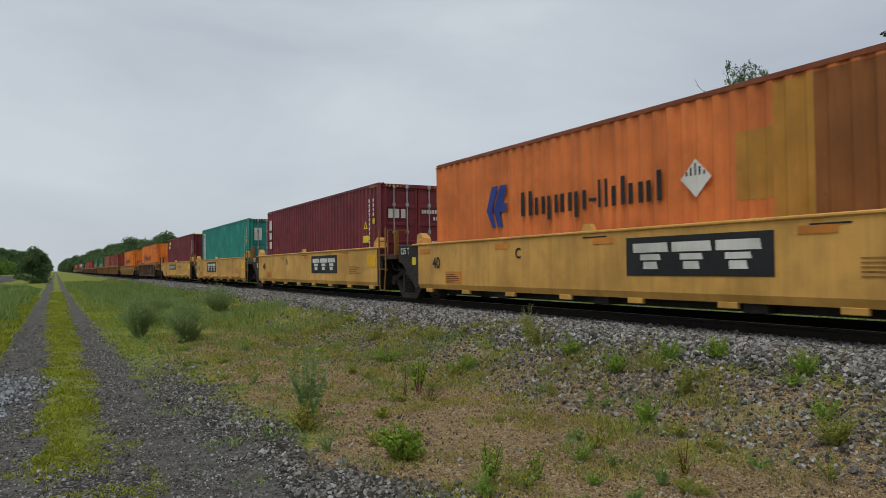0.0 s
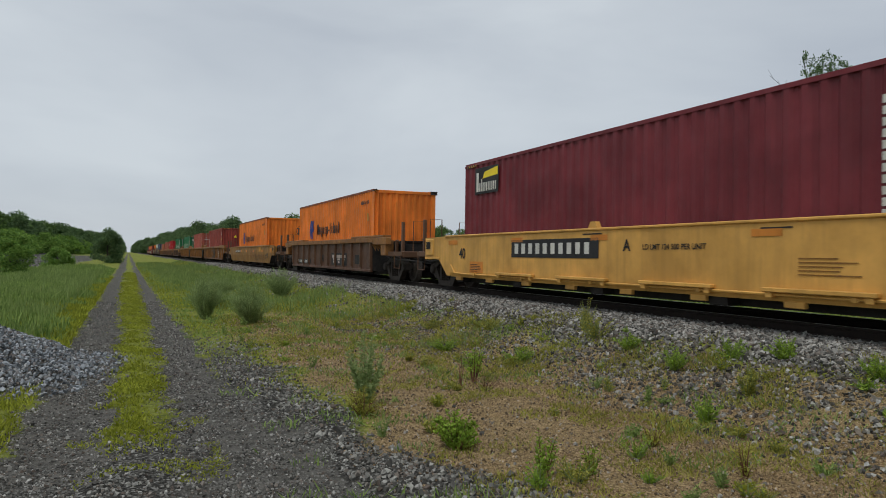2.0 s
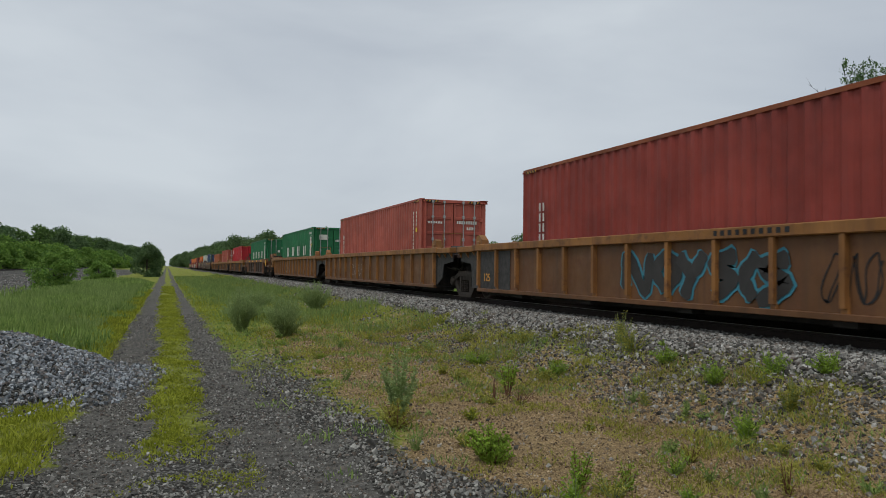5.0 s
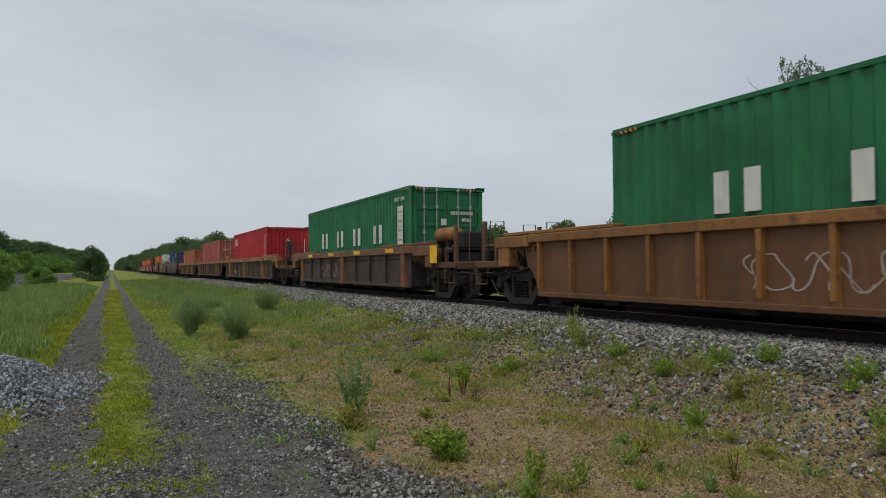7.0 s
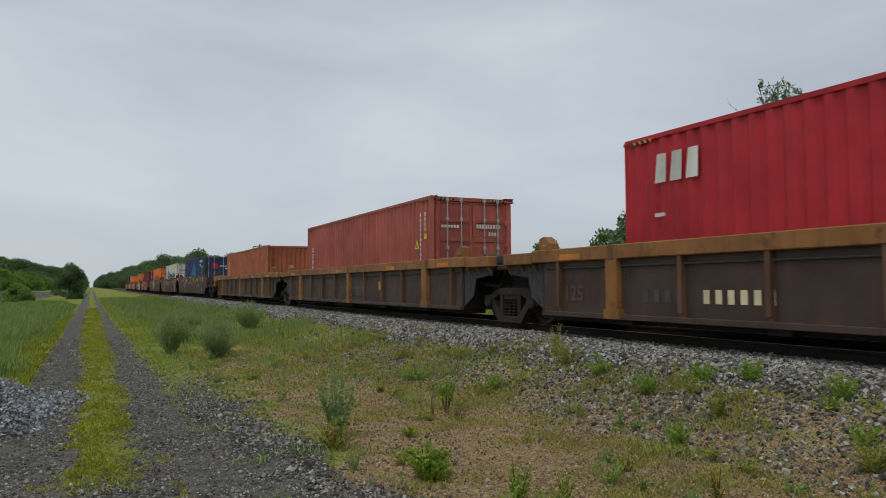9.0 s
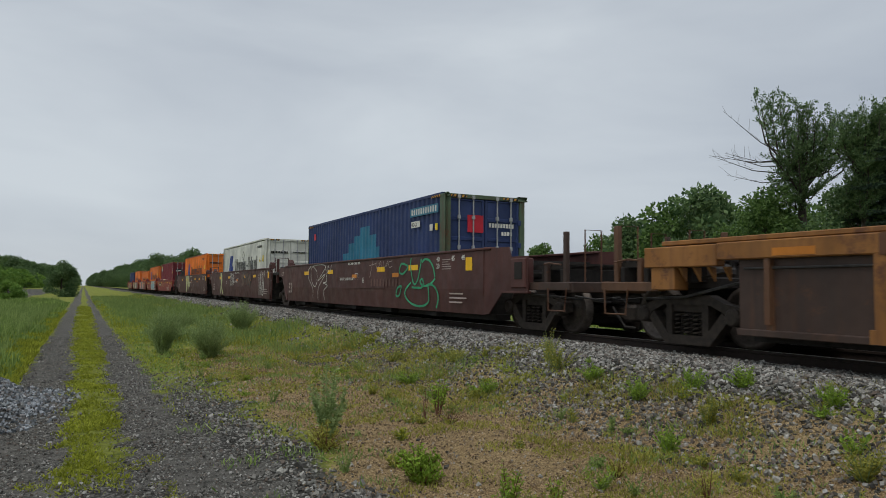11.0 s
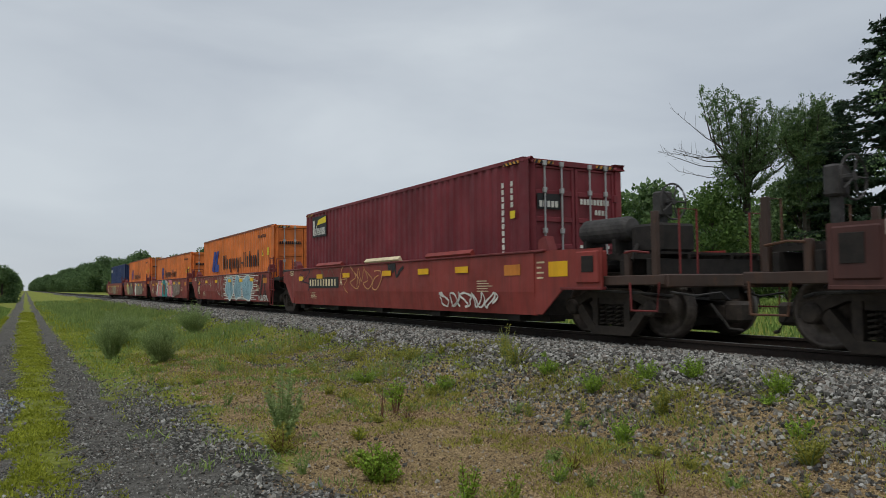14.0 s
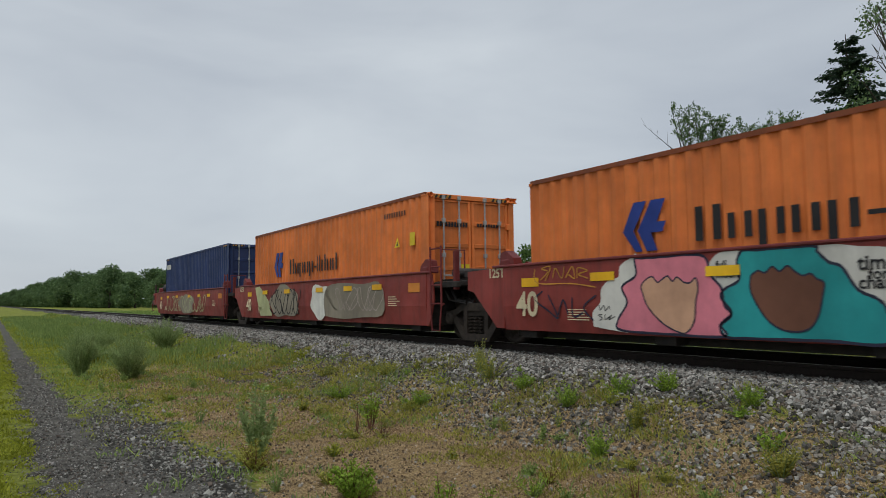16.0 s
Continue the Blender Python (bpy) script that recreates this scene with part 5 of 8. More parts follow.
for n, lo, hi in (("oa", 8.4, 4.5), ("ob", 8.75, 4.78)):
    trade_name(BOXES[n], lo, hi, 1.42, 0.33, (9.85, 9.0, 1.25, 2.1))
trade_name(BOXES["w"], 7.92, 1.9, 1.40, 0.48, (9.97, 8.65, 1.36, 2.32))
trade_name(BOXES["oc"], 8.0, 1.9, 1.40, 0.48, (10.07, 8.71, 1.36, 2.32))
trade_name(BOXES["od"], 7.85, 1.8, 1.36, 0.46, (10.2, 8.71, 1.28, 2.28))
trade_name(BOXES["oe"], 8.61, 4.4, 1.26, 0.33, (9.93, 9.11, 1.18, 1.92))
trade_name(BOXES["of"], 8.54, 4.77, 1.38, 0.33, (10.02, 9.17, 1.32, 2.13))
for n in ("oc", "od", "oe", "of", "w"):
    h = LOW if n == "oe" else TALL
    end_bars(BOXES[n], -0.95, -0.1, h - 0.75, 11, M_INK, 0.11)
    end_bars(BOXES[n], 0.15, 0.85, h - 0.72, 9, M_INK, 0.07)
    end_panel(BOXES[n], -0.30, -0.08, 1.1, 1.30, M_LEMON)
    digits(BOXES[n], 2.0, 0.9, h - 0.42, 0.12, 9, M_INK, FLANK)
    triangle(BOXES[n], 1.35, h - 1.15)
    panel(BOXES[n], 0.75, 0.52, h - 1.15, h - 0.85, M_LEMON, name="size_plate")
for n in ("oa", "ob"):
    digits(BOXES[n], 1.5, 0.5, TALL - 0.5, 0.13, 7, M_INK, FLANK)
    panel(BOXES[n], 0.72, 0.55, 1.75, 2.05, P_OLDYELLOW, name="size_plate")
# the reefer's stained end, its placard
panel(BOXES["w"], BOX_L - 0.13, BOX_L - 1.3, 0.2, TALL - 0.1, soot_stain(), name="soot_stain", label="sooty stain beside the cooling unit")
field(BOXES["w"], [(5.62, 1.93), (5.92, 2.2), (5.62, 2.47), (5.32, 2.2)], M_INK, name="placard_edge")
field(BOXES["w"], [(5.62, 1.98), (5.86, 2.2), (5.62, 2.42), (5.38, 2.2)], M_WHITE, FLANK - 0.003, name="hazard_placard")
# maroon and brown boxes
for n, y in (("m3", 11.15), ("t2", 11.3), ("t3", 11.2), ("msc", 11.3)):
    for i in range(5):
        marks(BOXES[n], "o", y + 0.16, y - 0.14, 1.85 - 0.24 * i, 0.19, M_WHITE, stroke=0.2)
for n in ("tex", "teal", "m2", "m3", "t2", "u1", "cai", "t3", "mb"):
    digits(BOXES[n], 0.80, 0.72, TALL - 0.42, 0.10, 11, M_WHITE, FLANK, True)
    digits(BOXES[n], 0.50, 0.42, TALL - 0.42, 0.10, 4, M_WHITE, FLANK, True)
    panel(BOXES[n], 0.52, 0.36, 1.75, 1.9, M_LEMON, name="size_plate")
triangle(BOXES["tex"], 1.05, 1.62, 0.28)
panel(BOXES["tex"], 1.25, 0.82, 1.22, 1.42, M_LEMON, name="caution_sign")
for z, h in ((2.1, 0.42), (1.72, 0.28), (1.32, 0.3)):
    panel(BOXES["tex"], 11.8, 11.42, z, z + h, M_WHITE, name="name_mark")
for n, c in (("tex", M_WHITE), ("teal", M_WHITE), ("t2", M_WHITE), ("u1", M_WHITE), ("u2", M_WHITE), ("t3", M_WHITE), ("mb", M_WHITE), ("tal", M_WHITE), ("b2", M_WHITE)):
    end_bars(BOXES[n], 0.12, 0.9, TALL - 0.85, 9, c, 0.11)
    end_bars(BOXES[n], 0.5, 0.85, TALL - 1.05, 4, c, 0.10)
    for i in range(4):
        end_bars(BOXES[n], 0.10, 0.9, 1.18 - 0.17 * i, 7, c, 0.06)
end_bars(BOXES["tex"], -0.95, -0.35, TALL - 1.0, 3, M_WHITE, 0.26)
end_panel(BOXES["teal"], -0.95, -0.60, TALL - 1.05, TALL - 0.45, M_WHITE)
end_panel(BOXES["u1"], -0.85, -0.35, TALL - 0.75, TALL - 0.45, M_WHITE)
end_panel(BOXES["u2"], -0.2, -0.02, 1.72, 1.92, M_WHITE)
end_panel(BOXES["t3"], -0.35, -0.05, 0.62, 0.9, M_LEMON)
end_panel(BOXES["tal"], -0.52, -0.05, TALL - 1.0, TALL - 0.55, M_REDFILM)
end_panel(BOXES["tal"], -0.95, -0.4, 0.75, 1.05, M_LEMON)
end_panel(BOXES["mb"], -0.95, -0.38, TALL - 0.98, TALL - 0.68, M_INK)
end_bars(BOXES["mb"], -0.9, -0.42, TALL - 0.94, 5, M_WHITE, 0.12)
end_bars(BOXES["t3"], -0.95, -0.4, TALL - 0.85, 6, M_WHITE, 0.07)
end_bars(BOXES["t2"], -0.95, -0.4, TALL - 0.85, 6, M_WHITE, 0.07)
for n in ("m2", "m3", "cai"):
    end_bars(BOXES[n], 0.95, 1.0, TALL - 1.9, 1, M_WHITE, 1.2)
    part("warning_triangle", Mesh().prism([(-0.15, 2.0), (0.15, 2.0), (0.0, 2.26)], 0.005, 0.012, 1), M_LEMON, BOXES[n])
# teal box: white upright strip with blue characters
panel(BOXES["teal"], 11.63, 11.06, 1.0, 2.66, M_WHITE, name="name_strip")
for i in range(6):
    marks(BOXES["teal"], "o", 11.52, 11.16, 2.36 - 0.26 * i, 0.21, M_BLUE, FLANK - 0.004, 0.24)
for n in ("m2", "mb"):
    panel(BOXES[n], 11.52, 10.28, 2.08, 2.74, M_INK, name="picture_sign", label="dark picture sign with yellow bands")
    field(BOXES[n], [(11.1, 2.46), (10.32, 2.5), (10.32, 2.70), (11.0, 2.62)], M_LEMON, FLANK - 0.004, "sign_band")
    marks(BOXES[n], "dooov", 11.28, 10.36, 2.14, 0.22, M_WHITE, FLANK - 0.004)
    panel(BOXES[n], 11.44, 11.32, 2.14, 2.62, M_WHITE, FLANK - 0.004, "sign_tower")
# green boxes: four large white shapes and a white strip
for n in ("u1", "u2"):
    for y in (9.78, 7.62, 5.55, 3.31):
        marks(BOXES[n], "o", y, y - 1.05, 1.24, 0.62, M_WHITE, stroke=0.34)
    panel(BOXES[n], 1.06, 0.60, 1.1, 2.34, M_WHITE, name="name_strip")
    for i in range(4):
        digits(BOXES[n], 1.0, 0.66, 2.14 - i * 0.29, 0.05, 4, M_REDFILM, FLANK - 0.004)
    digits(BOXES[n], 1.35, 0.45, 2.5, 0.12, 9, M_WHITE, FLANK)
# red box
for i in range(3):
    a = 11.41 - i * 0.33
    field(BOXES["cai"], [(a, 2.10), (a - 0.06, 2.56), (a - 0.26, 2.56), (a - 0.24, 2.10)], M_WHITE, name="owner_mark")
panel(BOXES["cai"], 11.42, 11.2, 1.56, 1.62, M_WHITE, name="dash_sign")
triangle(BOXES["cai"], 0.5, 1.2, 0.3)
triangle(BOXES["t3"], 1.0, 1.5, 0.3)
# navy box with the stepped picture
for k0, k1, z in ((15, 16, 1.72), (16, 18, 2.12), (18, 21, 2.42), (21, 23, 2.16), (23, 25, 1.94), (25, 27, 1.62)):
    repaint(BOXES["tal"], k0, k1, 0.14, z, P_STEPS, "picture_step")
panel(BOXES["tal"], 2.05, 0.3, 2.40, 2.64, P_STEPS, name="number_field")
digits(BOXES["tal"], 1.96, 0.34, 2.44, 0.16, 11, M_WHITE, FLANK - 0.004)
panel(BOXES["tal"], 1.98, 1.42, 2.10, 2.27, M_WHITE, name="type_plate")
word(BOXES["tal"], "45 G1", 1.95, 2.13, 0.11, M_INK, FLANK - 0.004)
panel(BOXES["tal"], 11.3, 11.05, 2.28, 2.52, M_REDFILM, name="owner_sign")
panel(BOXES["tal"], 0.80, 0.62, 1.95, 2.12, M_WHITE, name="plate")
panel(BOXES["tal"], 0.48, 0.34, 1.95, 2.12, M_LEMON, name="plate")
panel(BOXES["b2"], 11.9, 10.9, 2.3, 2.55, M_WHITE, name="owner_sign")

# cars
for n, far, near in (("h1", 5.36, 2.77), ("tex", 5.29, 2.75), ("teal", 9.0, 6.4)):
    slab_sign(CARS[n], far, near, 0.66, 1.24, M_WHITE, M_INK)
for n in ("h1", "tex", "teal", "m2"):
    word(CARS[n], "40", 11.82, 0.80, 0.26, M_INK)
    reflectors(CARS[n], (5.9, 8.87, 2.2), 1.22, P_ORANGEFADE, w=0.5, h=0.1)
    panel(CARS[n], 0.28, -0.30, 0.85, 1.2, M_REFLECT, name="reflector")
    panel(CARS[n], 12.5, 11.95, 1.15, 1.26, P_ORANGEFADE, name="reflector")
    panel(CARS[n], 11.2, 10.5, 0.45, 0.72, P_ORANGEFADE, name="lube_plate")
    notice(CARS[n], 11.15, 0.48, 0.6, 0.2, M_INK, SIDE - 0.004)
    notice(CARS[n], 1.7, 0.66, 0.9, 0.26, TANNED)
    notice(CARS[n], 6.4, 1.28, 0.9, 0.06, M_INK, rows=1)
    notice(CARS[n], 2.3, 1.27, 0.7, 0.06, M_INK, rows=1)
for n, c, y in (("h1", "C", 8.4), ("tex", "D", 8.4), ("teal", "E", 5.5), ("m2", "A", 5.2)):
    word(CARS[n], c, y, 0.98, 0.2, M_INK)
for n in ("h1", "tex", "teal"):
    word(CARS[n], "125 T", 13.62, 1.16, 0.16, M_WHITE, -1.49)
    panel(CARS[n], 12.95, 12.74, 0.88, 1.08, M_LEMON, -1.49, "sticker")
panel(CARS["m2"], 9.1, 5.9, 0.84, 1.22, M_INK)
digits(CARS["m2"], 8.95, 6.05, 0.92, 0.22, 10, M_WHITE, SIDE - 0.004)
word(CARS["m2"], "LD LMT 124 500 PER UNIT", 4.7, 1.0, 0.09, M_INK)
for n in ("teal", "m2"):
    for y in (9.7, 7.2, 4.7, 2.2):
        part("side_step", Mesh().box(-1.60, -1.50, y - 1.6, y, 0.60 - 0.17, 0.66 - 0.17, 0.01).box(-1.58, -1.5, y - 1.55, y - 1.45, 0.36, 0.45).box(-1.58, -1.5, y - 0.15, y - 0.05, 0.36, 0.45), YELLOW, CARS[n], "long yellow step bar")
for n in ("teal", "m2"):
    part("conduit", Mesh().rod([(-1.50, 12.35, 0.62), (-1.52, 12.1, 0.42), (-1.53, 11.7, 0.40), (-1.53, -0.2, 0.40)], 0.022, 6), YELLOW, CARS[n], "yellow pipe clipped along the lower edge")
    for y in (10.9, 8.6, 6.1, 3.4, 0.9):
        part("pipe_clip", shared("pipe_clip", lambda: Mesh().box(-1.56, -1.49, -0.04, 0.04, 0.36, 0.44, 0.006)), YELLOW, CARS[n], at=(0, y, 0))
for n, y in (("h1", 6.3), ("tex", 6.3), ("teal", 6.6), ("m2", 6.1)):
    part("latch_tab", Mesh().prism([(y - 0.16, 1.38), (y - 0.07, 1.52), (y + 0.07, 1.52), (y + 0.16, 1.38)], -1.50, -1.40), YELLOW, CARS[n], "small bent tab on the top edge")
slab_sign(CARS["oa"], 4.9, 2.6, 0.42, 0.92, P_FADED, M_INK, RIBBED)
word(CARS["oa"], "40", 6.6, 0.55, 0.3, M_INK, RIBBED)
panel(CARS["oa"], 11.3, 8.6, 0.42, 0.62, M_INK, RIBBED)
digits(CARS["oa"], 11.2, 8.7, 0.45, 0.13, 9, M_WHITE, RIBBED - 0.004)
panel(CARS["oa"], 1.5, 0.7, 0.5, 0.85, M_INK, RIBBED, "notice_frame")
panel(CARS["ob"], 11.9, 9.2, 0.92, 1.1, M_INK)
digits(CARS["ob"], 11.8, 9.3, 0.95, 0.12, 10, M_WHITE, SIDE - 0.004)
reflectors(CARS["ob"], (-0.2, 3.2, 6.4, 9.0), 1.02, P_ORANGEFADE, w=0.6, h=0.14)
panel(CARS["ob"], -2.75, -3.35, 0.92, 1.18, P_ORANGEFADE, -1.488, "reflector")
panel(CARS["ob"], 1.15, 0.35, 0.98, 1.32, P_OLDYELLOW, SIDE, "repaired_field")
word(CARS["ob"], "53", -1.2, 0.50, 0.30, M_INK, SIDE)
panel(CARS["ob"], -1.75, -2.35, 0.62, 0.86, M_INK, SIDE, "notice_frame")
notice(CARS["ob"], -1.8, 0.66, 0.5, 0.16, P_OLDYELLOW, SIDE - 0.004, 3)
word(CARS["ob"], "40", -0.15, 1.22, 0.11, M_INK, SIDE)
word(CARS["ob"], "45", -0.75, 1.22, 0.11, M_INK, SIDE)
word(CARS["ob"], "48", -1.3, 1.22, 0.11, M_INK, SIDE)
word(CARS["ob"], "53", -2.3, 1.22, 0.11, M_INK, SIDE)
scrawl(CARS["ob"], 3.0, -0.8, 0.42, 0.80, 9, 0.022, DARKRUST, 3)
scrawl(CARS["ob"], 5.0, 2.6, 0.65, 1.0, 4, 0.03, P_DULLPINK, 4)
scrawl(CARS["m3"], 3.45, 2.6, 0.45, 1.1, 3, 0.03, M_INK, 6, RIBBED)
scrawl(CARS["m3"], 1.0, 0.1, 0.4, 1.0, 3, 0.05, M_WHITE, 16, RIBBED)
word(CARS["m3"], "125", 13.92, 0.53, 0.20, P_OLDYELLOW, RIBBED - 0.004)
digits(CARS["m3"], 5.3, 3.8, 1.38, 0.08, 10, M_INK, -1.532)
for n in ("t2", "u1", "u2"):
    scrawl(CARS[n], 9.0, 7.0, 0.5, 1.0, 3, 0.03, P_FADED, ord(n[0]) + ord(n[1]), RIBBED)
reflectors(CARS["u2"], (1.0, 4.2, 7.4, 10.6), 1.36, M_REFLECT, -1.533, 0.7, 0.12)
panel(CARS["u2"], -2.1, -2.55, 0.95, 1.42, M_REFLECT, -1.53, "reflector")
word(CARS["cai"], "125", 13.6, 0.55, 0.28, P_GHOST, RIBBED)
word(CARS["cai"], "B", 11.9, 0.9, 0.18, M_INK, -1.52)
digits(CARS["cai"], 10.25, 8.95, 0.55, 0.2, 6, M_CREAM, RIBBED - 0.004)
digits(CARS["cai"], 11.5, 10.55, 0.55, 0.2, 4, P_SOOT, RIBBED)
for n in ("cai", "t3", "msc"):
    reflectors(CARS[n], (13.3, 7.0, 2.2, -1.2), 1.34, P_ORANGEFADE, -1.533, 0.6, 0.10)
    panel(CARS[n], 3.4, 3.1, 0.7, 0.95, P_OLDYELLOW, RIBBED, "sticker")
slab_sign(CARS["t3"], 6.4, 4.2, 0.45, 0.9, P_SOOT, DARKRUST, RIBBED)
# high maroon cars
for n in ("tal", "w", "oc"):
    reflectors(CARS[n], (11.3, 8.3, 3.5, 1.2), 1.38, M_REFLECT, w=0.6, h=0.14)
    reflectors(CARS[n], (5.8, 2.4), 1.2, P_ORANGEFADE, w=0.45, h=0.12)
    panel(CARS[n], -1.7, -2.0, 1.25, 1.55, M_REFLECT, name="reflector")
    word(CARS[n], "53", 13.95, 0.62, 0.40, P_FADED)
    word(CARS[n], "125T", 15.3, 1.34, 0.16, P_FADED, -1.49)
    word(CARS[n], "40", -0.2, 1.5, 0.12, M_WHITE)
    word(CARS[n], "20", -0.2, 1.33, 0.12, M_WHITE)
    word(CARS[n], "45", -1.0, 1.5, 0.12, M_WHITE)
    word(CARS[n], "48", -1.5, 1.5, 0.12, M_WHITE)
    notice(CARS[n], -0.5, 1.3, 0.5, 0.28, P_FADED)
    digits(CARS[n], 6.4, 5.2, 1.58, 0.07, 9, M_WHITE, SIDE)
    word(CARS[n], "LD LMT 115600 PER UNIT", 7.2, 1.08, 0.09, M_WHITE)
    ringm = Mesh()
    ring(ringm, 5.75, 0.98, 0.32, 0.32, 0.02, SIDE - 0.002)
    part("round_stencil", ringm, M_WHITE, CARS[n])
    notice(CARS[n], -0.9, 0.5, 1.0, 0.3, P_FADED, rows=3)
    panel(CARS[n], 5.9, 3.2, 0.82, 1.08, MAROONCAR, SIDE, "old_name_field")
word(CARS["tal"], "A", 5.05, 1.0, 0.16, M_WHITE)
word(CARS["w"], "C", 9.2, 1.0, 0.16, M_WHITE)
digits(CARS["tal"], 4.3, 1.9, 0.88, 0.22, 10, P_GHOST, SIDE - 0.004)
digits(CARS["oc"], 10.6, 9.4, 0.88, 0.22, 4, P_GHOST, SIDE - 0.004)
field(CARS["w"], [(11.3, 1.72), (10.75, 1.70), (10.6, 1.2), (10.85, 0.9), (10.15, 0.35), (10.45, 0.35), (10.95, 0.75), (11.2, 0.35), (11.32, 0.4), (11.1, 0.95), (11.25, 1.3)], P_LIMEW, SIDE, "graffiti_shape")
scrawl(CARS["w"], 8.0, 6.7, 0.9, 1.65, 6, 0.025, M_WHITE, 25)
scrawl(CARS["w"], 0.2, -1.0, 0.4, 1.5, 3, 0.05, M_WHITE, 28)
# red cars
for n in ("mb", "od", "oe", "of", "b2"):
    reflectors(CARS[n], (10.1, 8.0, 5.4, 3.5, 1.85), 1.17, M_REFLECT, SIDE - 0.016, w=0.5, h=0.13)
    panel(CARS[n], 12.05, 11.6, 1.05, 1.2, M_REFLECT, name="reflector")
    panel(CARS[n], 0.35, -0.15, 1.02, 1.22, P_ORANGEFADE, name="reflector")
    notice(CARS[n], 1.3, 0.72, 0.55, 0.25, M_CREAM)
    notice(CARS[n], 10.9, 0.5, 0.6, 0.2, M_CREAM)
    if n != "mb":
        word(CARS[n], "40", 12.2, 0.56, 0.42, M_CREAM)
    if n != "b2":
        word(CARS[n], "125T", 13.05, 1.24, 0.17, M_CREAM, -1.49)
panel(CARS["mb"], 11.1, 8.6, 0.82, 1.14, M_INK)
digits(CARS["mb"], 11.0, 8.7, 0.88, 0.2, 10, M_CREAM, SIDE - 0.004)
word(CARS["mb"], "A", 8.5, 0.9, 0.2, M_CREAM)
scrawl(CARS["mb"], 2.8, 0.6, 0.4, 0.7, 5, 0.05, M_WHITE, 43)
panel(CARS["mb"], -0.95, -1.45, 0.98, 1.24, M_REFLECT, -1.488, "reflector")
notice(CARS["mb"], -0.62, 0.95, 0.22, 0.36, M_CREAM, -1.487, 4)
for y0, y1, c in ((10.4, 8.4, REDCAR), (6.75, 4.74, M_CREAM), (3.4, 1.5, REDCAR)):
    part("edge_guard", Mesh().prism([(-1.50, 1.46), (-1.54, 1.50), (-1.46, 1.58), (-1.40, 1.46)], y1, y0, 1), c, CARS["mb"], "bent steel edge guard")
# sprayed drawings and tags
spray_field(CARS["oe"], [(10.31, 0.41), (10.33, 0.62), (10.16, 0.78), (10.14, 0.97), (9.99, 1.10), (9.78, 1.15), (9.75, 1.30), (9.57, 1.40), (9.38, 1.40), (9.35, 0.41)], M_WHITE, SIDE)
spray_field(CARS["oe"], [(8.19, 1.29), (8.05, 1.40), (7.75, 1.40), (7.70, 1.08), (8.03, 0.93), (8.21, 1.10)], M_WHITE, SIDE)
spray_field(CARS["oe"], [(6.87, 1.40), (6.55, 1.40), (6.31, 1.36), (6.03, 1.33), (5.85, 1.22), (5.78, 0.76), (6.06, 0.45), (6.32, 0.76), (6.47, 1.04), (6.68, 1.16)], M_WHITE, SIDE)
spray_field(CARS["oe"], [(4.95, 0.36), (4.70, 1.36), (4.30, 1.20), (4.00, 0.80), (3.75, 0.36)], M_WHITE, SIDE)
spray_field(CARS["oe"], [(9.43, 1.25), (9.45, 1.40), (9.31, 1.40), (8.94, 1.40), (8.43, 1.40), (8.24, 1.33), (8.19, 1.13), (8.03, 0.95), (8.00, 0.74), (7.90, 0.61), (8.05, 0.48), (8.02, 0.34), (8.82, 0.34), (9.74, 0.37), (9.81, 0.51), (9.62, 0.77), (9.71, 1.00), (9.46, 1.14)], P_PINK, SIDE - 0.003)
spray_line(CARS["oe"], [(9.43, 1.25), (9.45, 1.40), (9.31, 1.40), (8.94, 1.40), (8.43, 1.40), (8.24, 1.33), (8.19, 1.13), (8.03, 0.95), (8.00, 0.74), (7.90, 0.61), (8.05, 0.48), (8.02, 0.34), (8.82, 0.34), (9.74, 0.37), (9.81, 0.51), (9.62, 0.77), (9.71, 1.00), (9.46, 1.14), (9.43, 1.25)], 0.035, P_NAVYLINE, SIDE - 0.006)
spray_field(CARS["oe"], [(9.23, 1.11), (9.34, 1.01), (9.31, 0.88), (9.22, 0.70), (8.98, 0.49), (8.73, 0.38), (8.59, 0.37), (8.46, 0.52), (8.42, 0.80), (8.38, 0.94), (8.41, 1.09), (8.50, 1.03), (8.60, 1.04), (8.71, 1.11), (8.79, 1.06), (8.87, 1.13), (8.98, 1.08), (9.05, 1.05), (9.13, 1.13)], P_TAN, SIDE - 0.008)
spray_line(CARS["oe"], [(9.23, 1.11), (9.34, 1.01), (9.31, 0.88), (9.22, 0.70), (8.98, 0.49), (8.73, 0.38), (8.59, 0.37), (8.46, 0.52), (8.42, 0.80), (8.38, 0.94), (8.41, 1.09), (8.50, 1.03), (8.60, 1.04), (8.71, 1.11), (8.79, 1.06), (8.87, 1.13), (8.98, 1.08), (9.05, 1.05), (9.13, 1.13), (9.23, 1.11)], 0.022, P_NAVYLINE, SIDE - 0.011)
spray_field(CARS["oe"], [(7.80, 1.27), (7.72, 1.40), (7.51, 1.40), (6.84, 1.40), (6.77, 1.33), (6.65, 1.21), (6.51, 1.15), (6.39, 0.95), (6.31, 0.87), (6.16, 0.80), (6.07, 0.68), (6.06, 0.34), (6.72, 0.34), (7.67, 0.33), (7.99, 0.34), (8.07, 0.48), (7.90, 0.64), (8.04, 0.83), (7.98, 0.94), (7.77, 1.05)], P_TEALSPRAY, SIDE - 0.003)
